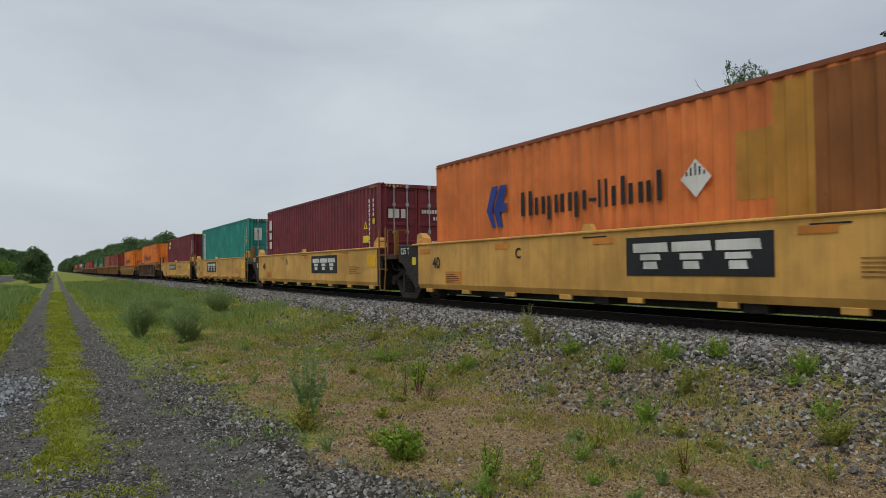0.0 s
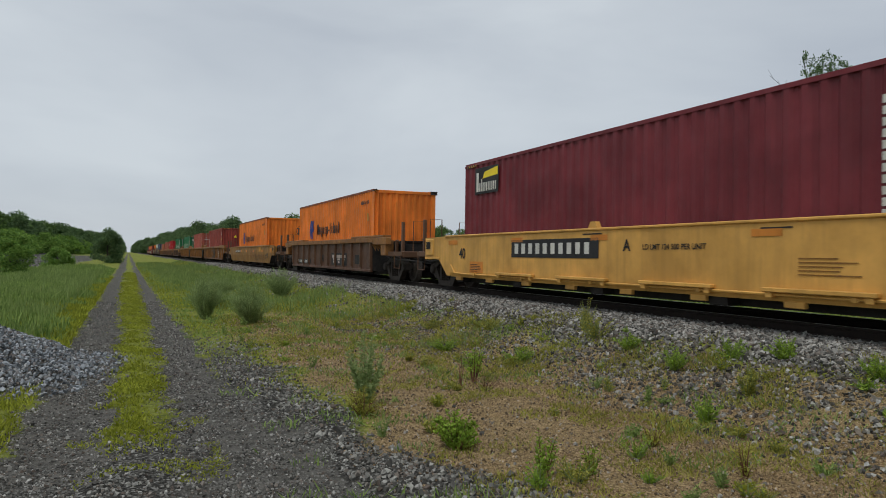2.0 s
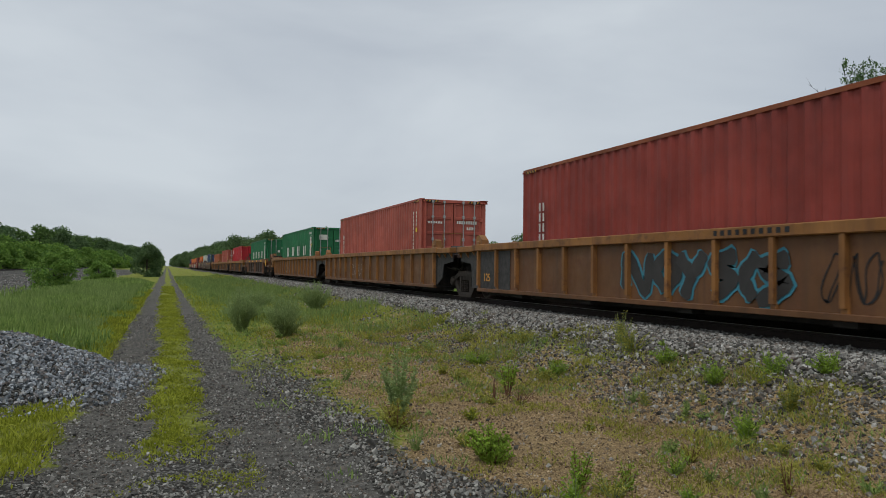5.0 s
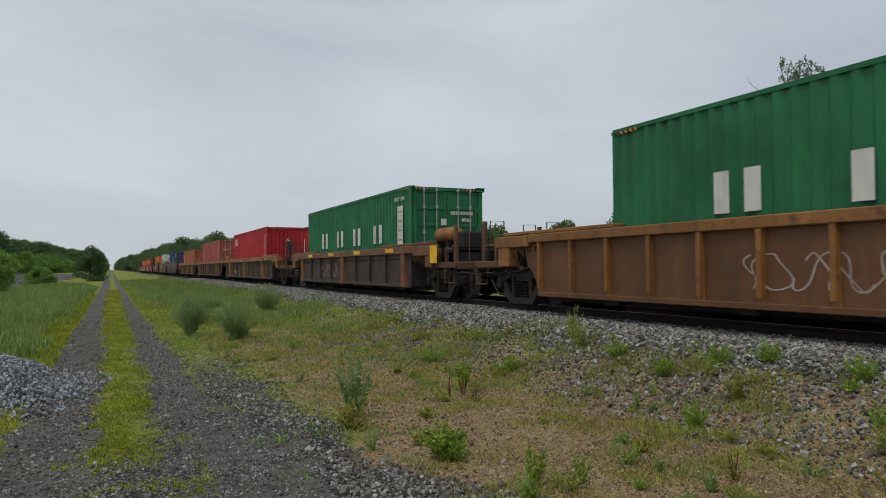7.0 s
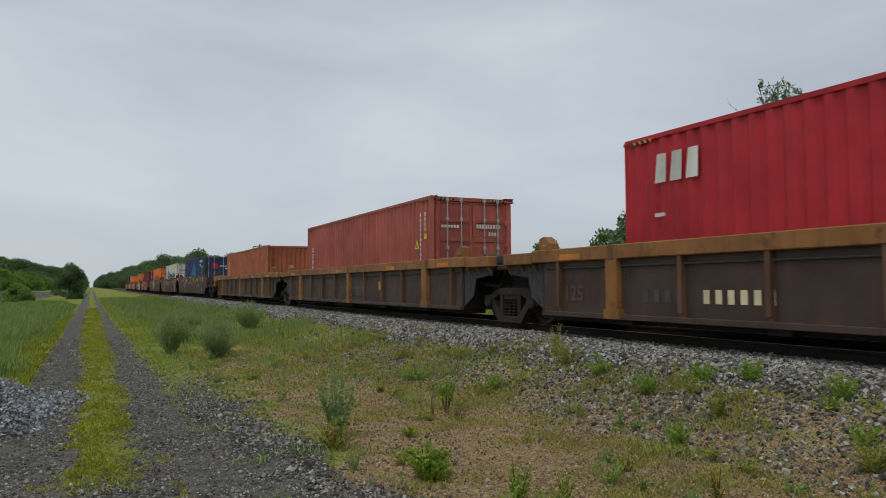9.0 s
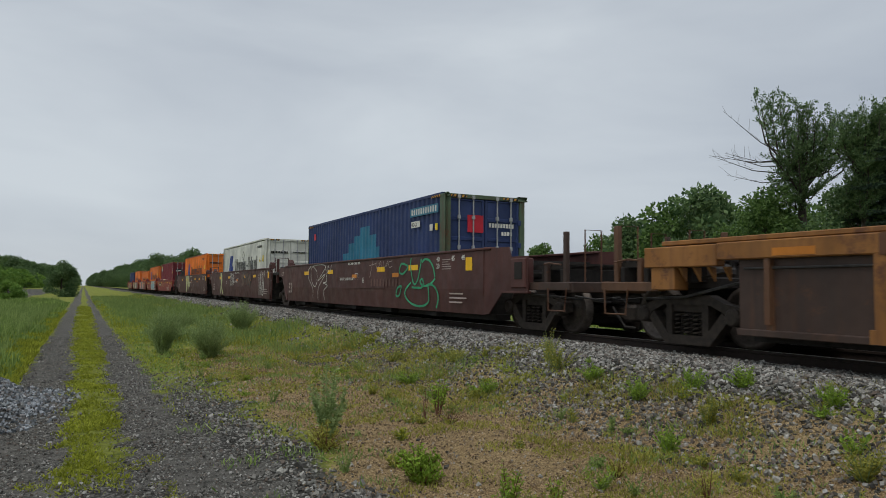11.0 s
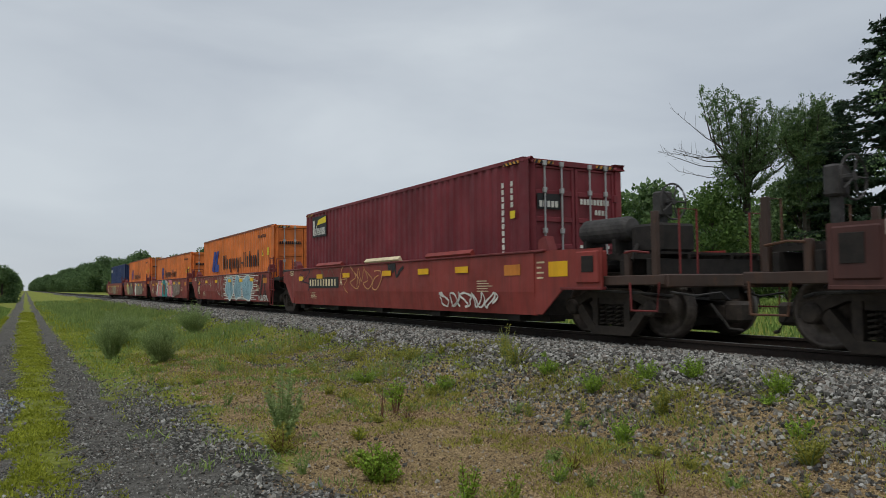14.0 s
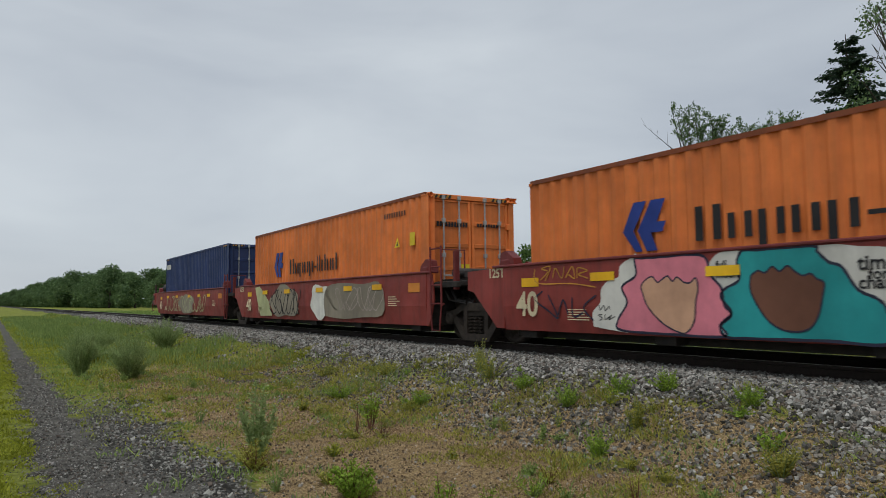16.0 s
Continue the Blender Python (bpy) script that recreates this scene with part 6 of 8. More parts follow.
spray_line(CARS["oe"], [(7.80, 1.27), (7.72, 1.40), (7.51, 1.40), (6.84, 1.40), (6.77, 1.33), (6.65, 1.21), (6.51, 1.15), (6.39, 0.95), (6.31, 0.87), (6.16, 0.80), (6.07, 0.68), (6.06, 0.34), (6.72, 0.34), (7.67, 0.33), (7.99, 0.34), (8.07, 0.48), (7.90, 0.64), (8.04, 0.83), (7.98, 0.94), (7.77, 1.05), (7.80, 1.27)], 0.035, P_NAVYLINE, SIDE - 0.006)
spray_field(CARS["oe"], [(7.61, 1.09), (7.62, 0.92), (7.54, 0.74), (7.40, 0.55), (7.23, 0.45), (7.04, 0.43), (6.89, 0.48), (6.79, 0.62), (6.73, 0.85), (6.71, 0.98), (6.79, 1.03), (6.86, 1.09), (6.95, 1.07), (7.04, 1.12), (7.13, 1.19), (7.23, 1.13), (7.32, 1.19), (7.42, 1.12), (7.51, 1.15)], P_BROWN, SIDE - 0.008)
spray_line(CARS["oe"], [(7.61, 1.09), (7.62, 0.92), (7.54, 0.74), (7.40, 0.55), (7.23, 0.45), (7.04, 0.43), (6.89, 0.48), (6.79, 0.62), (6.73, 0.85), (6.71, 0.98), (6.79, 1.03), (6.86, 1.09), (6.95, 1.07), (7.04, 1.12), (7.13, 1.19), (7.23, 1.13), (7.32, 1.19), (7.42, 1.12), (7.51, 1.15), (7.61, 1.09)], 0.022, P_NAVYLINE, SIDE - 0.011)
spray_field(CARS["oe"], [(5.54, 1.25), (5.56, 1.40), (5.42, 1.40), (5.05, 1.40), (4.54, 1.40), (4.35, 1.33), (4.30, 1.13), (4.14, 0.95), (4.11, 0.74), (4.01, 0.61), (4.16, 0.48), (4.13, 0.34), (4.93, 0.34), (5.85, 0.37), (5.92, 0.51), (5.73, 0.77), (5.82, 1.00), (5.57, 1.14)], P_PINK, SIDE - 0.003)
spray_line(CARS["oe"], [(5.54, 1.25), (5.56, 1.40), (5.42, 1.40), (5.05, 1.40), (4.54, 1.40), (4.35, 1.33), (4.30, 1.13), (4.14, 0.95), (4.11, 0.74), (4.01, 0.61), (4.16, 0.48), (4.13, 0.34), (4.93, 0.34), (5.85, 0.37), (5.92, 0.51), (5.73, 0.77), (5.82, 1.00), (5.57, 1.14), (5.54, 1.25)], 0.035, P_NAVYLINE, SIDE - 0.006)
spray_field(CARS["oe"], [(5.34, 1.11), (5.45, 1.01), (5.42, 0.88), (5.33, 0.70), (5.09, 0.49), (4.84, 0.38), (4.70, 0.37), (4.57, 0.52), (4.53, 0.80), (4.49, 0.94), (4.52, 1.09), (4.61, 1.03), (4.71, 1.04), (4.82, 1.11), (4.90, 1.06), (4.98, 1.13), (5.09, 1.08), (5.16, 1.05), (5.24, 1.13)], P_TAN, SIDE - 0.008)
spray_line(CARS["oe"], [(5.34, 1.11), (5.45, 1.01), (5.42, 0.88), (5.33, 0.70), (5.09, 0.49), (4.84, 0.38), (4.70, 0.37), (4.57, 0.52), (4.53, 0.80), (4.49, 0.94), (4.52, 1.09), (4.61, 1.03), (4.71, 1.04), (4.82, 1.11), (4.90, 1.06), (4.98, 1.13), (5.09, 1.08), (5.16, 1.05), (5.24, 1.13), (5.34, 1.11)], 0.022, P_NAVYLINE, SIDE - 0.011)
word(CARS["oe"], "time", 6.34, 1.11, 0.16, M_INK, SIDE - 0.006)
word(CARS["oe"], "for", 6.23, 1.01, 0.12, M_INK, SIDE - 0.006)
word(CARS["oe"], "change", 6.34, 0.91, 0.14, M_INK, SIDE - 0.006)
word(CARS["oe"], "full", 8.10, 1.20, 0.10, M_INK, SIDE - 0.006)
word(CARS["oe"], "moon", 8.10, 1.08, 0.10, M_INK, SIDE - 0.006)
spray_line(CARS["oe"], [(11.55, 1.15), (11.35, 1.29), (11.51, 1.34), (11.28, 1.37), (11.42, 1.14)], 0.02, P_OLDYELLOW, SIDE - 0.004 - 0.0000)
spray_line(CARS["oe"], [(11.23, 1.18), (11.16, 1.34), (11.01, 1.17), (10.94, 1.36)], 0.02, P_OLDYELLOW, SIDE - 0.004 - 0.0008)
spray_line(CARS["oe"], [(10.92, 1.17), (10.76, 1.35), (10.71, 1.16), (10.85, 1.23)], 0.02, P_OLDYELLOW, SIDE - 0.004 - 0.0016)
spray_line(CARS["oe"], [(10.65, 1.16), (10.63, 1.32), (10.42, 1.27), (10.62, 1.22), (10.40, 1.15)], 0.02, P_OLDYELLOW, SIDE - 0.004 - 0.0024)
spray_line(CARS["oe"], [(11.68, 1.35), (11.62, 1.11), (10.80, 1.08), (10.24, 1.01)], 0.02, P_OLDYELLOW, SIDE - 0.004 - 0.0032)
spray_line(CARS["oe"], [(11.49, 0.97), (11.69, 0.83), (11.37, 0.65), (11.12, 0.53), (11.36, 0.91)], 0.03, P_NAVYLINE, SIDE - 0.004 - 0.0000)
spray_line(CARS["oe"], [(11.12, 0.57), (10.99, 0.82), (10.88, 0.58)], 0.03, P_NAVYLINE, SIDE - 0.004 - 0.0008)
spray_line(CARS["oe"], [(10.78, 0.86), (10.76, 0.56), (10.53, 0.62)], 0.03, P_NAVYLINE, SIDE - 0.004 - 0.0016)
spray_line(CARS["oe"], [(10.24, 0.89), (10.52, 0.70), (10.31, 0.50)], 0.03, P_NAVYLINE, SIDE - 0.004 - 0.0024)
spray_line(CARS["oe"], [(10.19, 0.74), (10.17, 0.66), (10.09, 0.73), (10.06, 0.65), (9.98, 0.72), (9.97, 0.66)], 0.014, M_INK, SIDE - 0.005 - 0.0000)
spray_line(CARS["oe"], [(10.12, 0.60), (10.20, 0.58), (10.12, 0.54), (10.19, 0.50)], 0.014, M_INK, SIDE - 0.005 - 0.0008)
spray_line(CARS["oe"], [(10.06, 0.60), (10.06, 0.52), (9.93, 0.59), (9.99, 0.52), (9.86, 0.57)], 0.014, M_INK, SIDE - 0.005 - 0.0016)
spray_line(CARS["tal"], [(1.32, 1.65), (1.37, 1.44), (1.21, 1.03), (1.06, 0.94), (0.89, 1.08), (0.75, 1.39), (0.69, 1.60)], 0.055, P_GREENSPRAY, SIDE - 0.004 - 0.0000)
spray_line(CARS["tal"], [(0.64, 1.51), (0.46, 1.58), (0.19, 1.53), (-0.02, 1.35), (-0.12, 1.11)], 0.055, P_GREENSPRAY, SIDE - 0.004 - 0.0008)
spray_line(CARS["tal"], [(-0.14, 1.09), (0.15, 0.94), (0.56, 0.90), (0.75, 1.01), (0.63, 1.08), (0.55, 0.95), (0.70, 0.85), (1.27, 0.86)], 0.055, P_GREENSPRAY, SIDE - 0.004 - 0.0016)
spray_line(CARS["tal"], [(1.32, 0.99), (1.61, 0.84), (1.73, 0.70), (1.61, 0.56), (1.28, 0.43), (0.76, 0.37), (0.34, 0.44), (0.22, 0.57), (0.28, 0.94)], 0.055, P_GREENSPRAY, SIDE - 0.004 - 0.0024)
spray_line(CARS["tal"], [(0.28, 0.94), (-0.02, 0.91), (-0.26, 0.75), (-0.31, 0.55), (-0.21, 0.35)], 0.055, P_GREENSPRAY, SIDE - 0.004 - 0.0032)
spray_line(CARS["tal"], [(2.12, 1.34), (1.96, 1.50), (1.60, 1.45), (1.54, 1.38), (1.84, 1.23), (2.06, 1.25), (2.12, 1.34)], 0.055, P_GREENSPRAY, SIDE - 0.004 - 0.0040)
spray_line(CARS["tal"], [(2.32, 0.68), (2.22, 0.84), (1.97, 0.88), (2.10, 0.64), (2.29, 0.61), (2.32, 0.68)], 0.055, P_GREENSPRAY, SIDE - 0.004 - 0.0048)
spray_line(CARS["tal"], [(10.69, 1.65), (11.06, 1.46), (10.98, 1.18), (10.41, 0.78), (10.36, 0.39)], 0.028, M_WHITE, SIDE - 0.004 - 0.0000)
spray_line(CARS["tal"], [(10.40, 1.62), (9.91, 1.41), (9.90, 1.00), (10.24, 0.87), (10.64, 1.23), (10.46, 1.62), (8.87, 1.61), (9.72, 1.09), (8.86, 1.32), (9.68, 0.83), (9.70, 0.37)], 0.028, M_WHITE, SIDE - 0.004 - 0.0008)
spray_line(CARS["tal"], [(8.87, 1.61), (8.69, 1.08), (9.10, 1.00), (8.61, 0.90), (9.01, 0.71), (8.90, 0.39)], 0.028, M_WHITE, SIDE - 0.004 - 0.0016)
spray_line(CARS["tal"], [(8.62, 1.60), (8.67, 1.39), (8.44, 1.44), (8.54, 1.64)], 0.028, M_WHITE, SIDE - 0.004 - 0.0024)
spray_line(CARS["tal"], [(8.15, 1.64), (8.30, 1.38)], 0.028, M_WHITE, SIDE - 0.004 - 0.0032)
spray_line(CARS["tal"], [(4.45, 1.51), (3.86, 1.57)], 0.02, P_FADED, SIDE - 0.004 - 0.0000)
spray_line(CARS["tal"], [(4.13, 1.66), (4.40, 1.14)], 0.02, P_FADED, SIDE - 0.004 - 0.0008)
spray_line(CARS["tal"], [(3.91, 1.55), (3.74, 1.37), (3.53, 1.62), (3.45, 1.42)], 0.02, P_FADED, SIDE - 0.004 - 0.0016)
spray_line(CARS["tal"], [(3.29, 1.61), (3.21, 1.43), (2.95, 1.62), (3.06, 1.44)], 0.02, P_FADED, SIDE - 0.004 - 0.0024)
spray_line(CARS["tal"], [(2.62, 1.60), (2.87, 1.58), (2.84, 1.43), (2.62, 1.45)], 0.02, P_FADED, SIDE - 0.004 - 0.0032)
spray_field(CARS["oc"], [(9.22, 1.68), (8.69, 1.67), (8.26, 1.16), (8.08, 0.88), (8.03, 1.10), (8.45, 1.64), (7.86, 1.67), (7.52, 1.19), (7.45, 1.24), (7.72, 1.66), (7.03, 1.65), (6.89, 1.22), (6.62, 1.15), (6.44, 0.77), (7.19, 0.84), (7.48, 0.43), (7.89, 1.01), (8.16, 0.63), (8.10, 0.41), (8.57, 0.39), (8.93, 1.07)], P_LIMEW, SIDE)
spray_line(CARS["oc"], [(9.00, 1.61), (8.67, 1.12), (8.29, 0.44)], 0.02, P_OLDYELLOW, SIDE - 0.004 - 0.0000)
spray_line(CARS["oc"], [(8.57, 1.58), (8.19, 0.94), (7.95, 1.21), (8.25, 1.61)], 0.02, P_OLDYELLOW, SIDE - 0.004 - 0.0008)
spray_line(CARS["oc"], [(7.72, 1.58), (7.47, 0.72), (7.39, 0.92)], 0.02, P_OLDYELLOW, SIDE - 0.004 - 0.0016)
spray_line(CARS["oc"], [(7.10, 1.58), (7.05, 1.17), (6.80, 1.06), (6.57, 0.86)], 0.02, P_OLDYELLOW, SIDE - 0.004 - 0.0024)
spray_line(CARS["oc"], [(5.53, 1.29), (5.29, 1.51), (5.02, 1.28), (5.06, 1.01), (5.45, 0.85), (5.56, 0.63), (5.01, 0.52), (4.95, 0.88)], 0.022, P_FADED, SIDE - 0.004 - 0.0000)
spray_line(CARS["oc"], [(4.76, 1.61), (4.65, 1.24), (4.75, 0.84), (4.64, 0.56), (4.38, 1.03), (4.29, 0.52)], 0.022, P_FADED, SIDE - 0.004 - 0.0008)
spray_line(CARS["mb"], [(7.99, 1.46), (8.33, 1.37), (8.42, 1.07), (7.97, 1.06), (8.20, 0.85), (7.92, 0.67)], 0.03, P_SANDSPRAY, SIDE - 0.004 - 0.0000)
spray_line(CARS["mb"], [(7.78, 1.45), (7.35, 1.12), (7.73, 0.96), (7.27, 0.79), (7.12, 1.04), (7.71, 1.37)], 0.03, P_SANDSPRAY, SIDE - 0.004 - 0.0008)
spray_line(CARS["mb"], [(7.27, 0.84), (7.17, 1.34), (6.98, 0.98), (6.82, 1.32)], 0.03, P_SANDSPRAY, SIDE - 0.004 - 0.0016)
spray_line(CARS["mb"], [(6.82, 1.37), (6.54, 1.03), (6.84, 0.93), (6.53, 0.78), (6.26, 1.01), (6.68, 1.26)], 0.03, P_SANDSPRAY, SIDE - 0.004 - 0.0024)
spray_line(CARS["mb"], [(6.16, 1.24), (5.80, 1.24), (5.71, 1.04), (6.02, 0.77), (6.28, 0.83), (6.14, 1.05), (5.88, 1.13)], 0.03, P_SANDSPRAY, SIDE - 0.004 - 0.0032)
spray_line(CARS["mb"], [(10.81, 0.99), (10.85, 1.39), (10.00, 1.38), (10.03, 1.08)], 0.03, P_DUSK, SIDE - 0.004 - 0.0000)
spray_line(CARS["mb"], [(9.79, 1.08), (9.94, 1.38), (9.60, 1.07), (9.27, 1.39), (8.90, 1.14)], 0.03, P_DUSK, SIDE - 0.004 - 0.0008)
spray_line(CARS["mb"], [(5.35, 1.45), (5.25, 1.21), (5.16, 1.46), (5.08, 1.20), (4.99, 1.42), (4.88, 1.09), (4.68, 1.23), (4.49, 1.30)], 0.075, M_INK, SIDE - 0.004 - 0.0000)
spray_line(CARS["mb"], [(5.34, 1.34), (5.03, 1.36), (4.96, 1.24)], 0.075, M_INK, SIDE - 0.004 - 0.0008)
spray_line(CARS["mb"], [(11.67, 1.39), (11.02, 1.38), (11.31, 1.17), (11.65, 1.04), (11.03, 0.94), (11.15, 0.73)], 0.03, P_NAVYLINE, SIDE - 0.004 - 0.0000)
spray_line(CARS["mb"], [(11.92, 1.28), (11.61, 1.16), (11.80, 0.95)], 0.03, P_NAVYLINE, SIDE - 0.004 - 0.0008)
spray_line(CARS["od"], [(10.98, 1.48), (11.34, 1.28), (11.02, 1.07), (11.31, 0.92)], 0.022, P_FADED, SIDE - 0.004 - 0.0000)
spray_line(CARS["od"], [(10.47, 1.39), (10.81, 1.20), (10.42, 0.98)], 0.022, P_FADED, SIDE - 0.004 - 0.0008)
spray_line(CARS["od"], [(10.37, 0.98), (10.25, 1.43), (10.03, 0.98), (9.94, 1.37)], 0.022, P_FADED, SIDE - 0.004 - 0.0016)
spray_line(CARS["od"], [(9.30, 1.38), (9.64, 1.36), (9.60, 1.05), (9.26, 1.05)], 0.022, P_FADED, SIDE - 0.004 - 0.0024)
spray_line(CARS["od"], [(9.12, 1.41), (9.17, 1.07), (8.86, 1.03), (8.98, 1.39)], 0.022, P_FADED, SIDE - 0.004 - 0.0032)
spray_line(CARS["od"], [(8.80, 1.02), (8.72, 1.38), (8.40, 1.38)], 0.022, P_FADED, SIDE - 0.004 - 0.0040)
spray_line(CARS["od"], [(7.80, 1.42), (7.77, 1.01), (7.91, 0.80), (7.33, 0.53), (7.49, 0.85), (7.69, 1.45)], 0.04, P_FADED, SIDE - 0.004 - 0.0000)
spray_line(CARS["od"], [(7.40, 1.43), (6.95, 0.55), (6.76, 0.50), (7.12, 1.11), (7.23, 1.47)], 0.04, P_FADED, SIDE - 0.004 - 0.0008)
spray_line(CARS["od"], [(6.96, 1.41), (6.56, 0.51)], 0.04, P_FADED, SIDE - 0.004 - 0.0016)
spray_line(CARS["od"], [(6.68, 1.40), (6.23, 1.37), (6.54, 0.99), (6.15, 0.56)], 0.04, P_FADED, SIDE - 0.004 - 0.0024)
spray_line(CARS["m3"], [(7.64, 0.50), (7.57, 1.12), (7.07, 0.49), (6.92, 1.15)], 0.33, P_SKYEDGE, RIBBED - 0.0000)
spray_line(CARS["m3"], [(7.64, 0.50), (7.57, 1.12), (7.07, 0.49), (6.92, 1.15)], 0.24, P_COAL, RIBBED - 0.0100)
spray_line(CARS["m3"], [(6.50, 0.54), (6.76, 0.82), (6.50, 1.08), (6.21, 0.84), (6.50, 0.54)], 0.33, P_SKYEDGE, RIBBED - 0.0015)
spray_line(CARS["m3"], [(6.50, 0.54), (6.76, 0.82), (6.50, 1.08), (6.21, 0.84), (6.50, 0.54)], 0.24, P_COAL, RIBBED - 0.0115)
spray_line(CARS["m3"], [(6.19, 1.10), (5.86, 0.83), (5.58, 1.13)], 0.33, P_SKYEDGE, RIBBED - 0.0030)
spray_line(CARS["m3"], [(6.19, 1.10), (5.86, 0.83), (5.58, 1.13)], 0.24, P_COAL, RIBBED - 0.0130)
spray_line(CARS["m3"], [(5.86, 0.83), (6.05, 0.40)], 0.33, P_SKYEDGE, RIBBED - 0.0045)
spray_line(CARS["m3"], [(5.86, 0.83), (6.05, 0.40)], 0.24, P_COAL, RIBBED - 0.0145)
spray_line(CARS["m3"], [(4.91, 1.09), (5.41, 0.95), (4.98, 0.73), (5.41, 0.46)], 0.33, P_SKYEDGE, RIBBED - 0.0060)
spray_line(CARS["m3"], [(4.91, 1.09), (5.41, 0.95), (4.98, 0.73), (5.41, 0.46)], 0.24, P_COAL, RIBBED - 0.0160)
spray_line(CARS["m3"], [(4.48, 1.08), (4.76, 0.77), (4.58, 0.45)], 0.33, P_SKYEDGE, RIBBED - 0.0075)
spray_line(CARS["m3"], [(4.48, 1.08), (4.76, 0.77), (4.58, 0.45)], 0.24, P_COAL, RIBBED - 0.0175)
spray_line(CARS["m3"], [(3.95, 1.03), (4.40, 0.90), (4.01, 0.69), (4.51, 0.41)], 0.33, P_SKYEDGE, RIBBED - 0.0090)
spray_line(CARS["m3"], [(3.95, 1.03), (4.40, 0.90), (4.01, 0.69), (4.51, 0.41)], 0.24, P_COAL, RIBBED - 0.0190)
spray_line(CARS["w"], [(3.75, 1.48), (4.37, 1.40), (4.33, 1.23), (3.84, 1.10), (4.38, 0.92)], 0.33, P_COAL, SIDE - 0.0000)
spray_line(CARS["w"], [(3.75, 1.48), (4.37, 1.40), (4.33, 1.23), (3.84, 1.10), (4.38, 0.92)], 0.20, P_DUSK, SIDE - 0.0100)
spray_line(CARS["w"], [(3.64, 1.40), (2.89, 1.49)], 0.33, P_COAL, SIDE - 0.0015)
spray_line(CARS["w"], [(3.64, 1.40), (2.89, 1.49)], 0.20, P_DUSK, SIDE - 0.0115)
spray_line(CARS["w"], [(3.27, 1.43), (3.18, 0.92)], 0.33, P_COAL, SIDE - 0.0030)
spray_line(CARS["w"], [(3.27, 1.43), (3.18, 0.92)], 0.20, P_DUSK, SIDE - 0.0130)
spray_line(CARS["w"], [(2.78, 1.49), (2.72, 0.89)], 0.33, P_COAL, SIDE - 0.0045)
spray_line(CARS["w"], [(2.78, 1.49), (2.72, 0.89)], 0.20, P_DUSK, SIDE - 0.0145)
spray_line(CARS["w"], [(2.68, 1.15), (2.27, 1.43)], 0.33, P_COAL, SIDE - 0.0060)
spray_line(CARS["w"], [(2.68, 1.15), (2.27, 1.43)], 0.20, P_DUSK, SIDE - 0.0160)
spray_line(CARS["w"], [(2.58, 1.20), (2.10, 0.88)], 0.33, P_COAL, SIDE - 0.0075)
spray_line(CARS["w"], [(2.58, 1.20), (2.10, 0.88)], 0.20, P_DUSK, SIDE - 0.0175)
spray_line(CARS["w"], [(2.18, 1.44), (1.95, 1.18)], 0.33, P_COAL, SIDE - 0.0090)
spray_line(CARS["w"], [(2.18, 1.44), (1.95, 1.18)], 0.20, P_DUSK, SIDE - 0.0190)
spray_line(CARS["od"], [(12.51, 1.39), (12.10, 1.12), (11.69, 1.28), (11.73, 1.39), (12.04, 1.42)], 0.05, P_COAL, SIDE - 0.0180)
spray_line(CARS["od"], [(12.45, 1.36), (12.17, 0.80), (12.08, 0.49), (11.82, 0.80)], 0.05, P_COAL, SIDE - 0.0188)
spray_line(CARS["od"], [(11.82, 0.87), (11.89, 0.45), (11.66, 0.40), (11.58, 0.63)], 0.05, P_COAL, SIDE - 0.0196)
spray_line(CARS["od"], [(11.40, 1.22), (11.55, 1.19), (11.49, 1.06), (11.34, 1.05), (11.40, 1.21)], 0.05, P_COAL, SIDE - 0.0204)
panel(CARS["m3"], 14.72, 12.36, 0.32, 1.30, M_GREY, RIBBED, "sooty_panel", "dark end section of the side wall")
# striped pale blue piece
for i in range(15):
    z = 0.36 + i * 0.072
    field(CARS["od"], [(6.4 - 0.25 * math.sin(i * 1.9), z), (1.3 + 0.35 * math.sin(i * 2.3), z + 0.02), (1.3 + 0.35 * math.sin(i * 2.3), z + 0.05), (6.4 - 0.25 * math.sin(i * 1.9), z + 0.042)], M_WHITE, SIDE, "graffiti_stripe")
for i, (y, w) in enumerate(((5.5, 1.3), (4.1, 1.2), (2.6, 1.6))):
    blob(CARS["od"], y, 0.86, w + 0.14, 1.08, M_WHITE, 50 + i, SIDE - 0.003)
    blob(CARS["od"], y, 0.86, w, 0.96, P_SKY, 50 + i, SIDE - 0.006)
    scrawl(CARS["od"], y + 0.4 * w, y - 0.4 * w, 0.50, 1.20, 3, 0.025, P_STEEL, 60 + i, SIDE - 0.009)
scrawl(CARS["od"], 1.1, 0.0, 0.5, 1.35, 3, 0.06, M_INK, 53)
scrawl(CARS["od"], 1.0, -0.3, 0.36, 0.56, 5, 0.05, M_WHITE, 54)
word(CARS["od"], "E", 9.3, 0.9, 0.2, M_CREAM)
spray_field(CARS["oe"], [(4.1, 0.42), (4.3, 0.80), (4.0, 1.22), (3.3, 1.30), (2.5, 1.24), (1.9, 1.30), (1.5, 1.12), (1.7, 0.80), (1.9, 0.52), (2.8, 0.46), (3.4, 0.36)], P_COVER, SIDE - 0.001)
spray_field(CARS["oe"], [(3.5, 0.60), (3.6, 0.95), (3.2, 1.10), (2.7, 1.02), (2.5, 0.70), (2.9, 0.56)], P_PRIMER, SIDE - 0.004)
scrawl(CARS["oe"], 3.7, 1.8, 0.66, 1.2, 3, 0.03, P_FADED, 81, SIDE - 0.008)
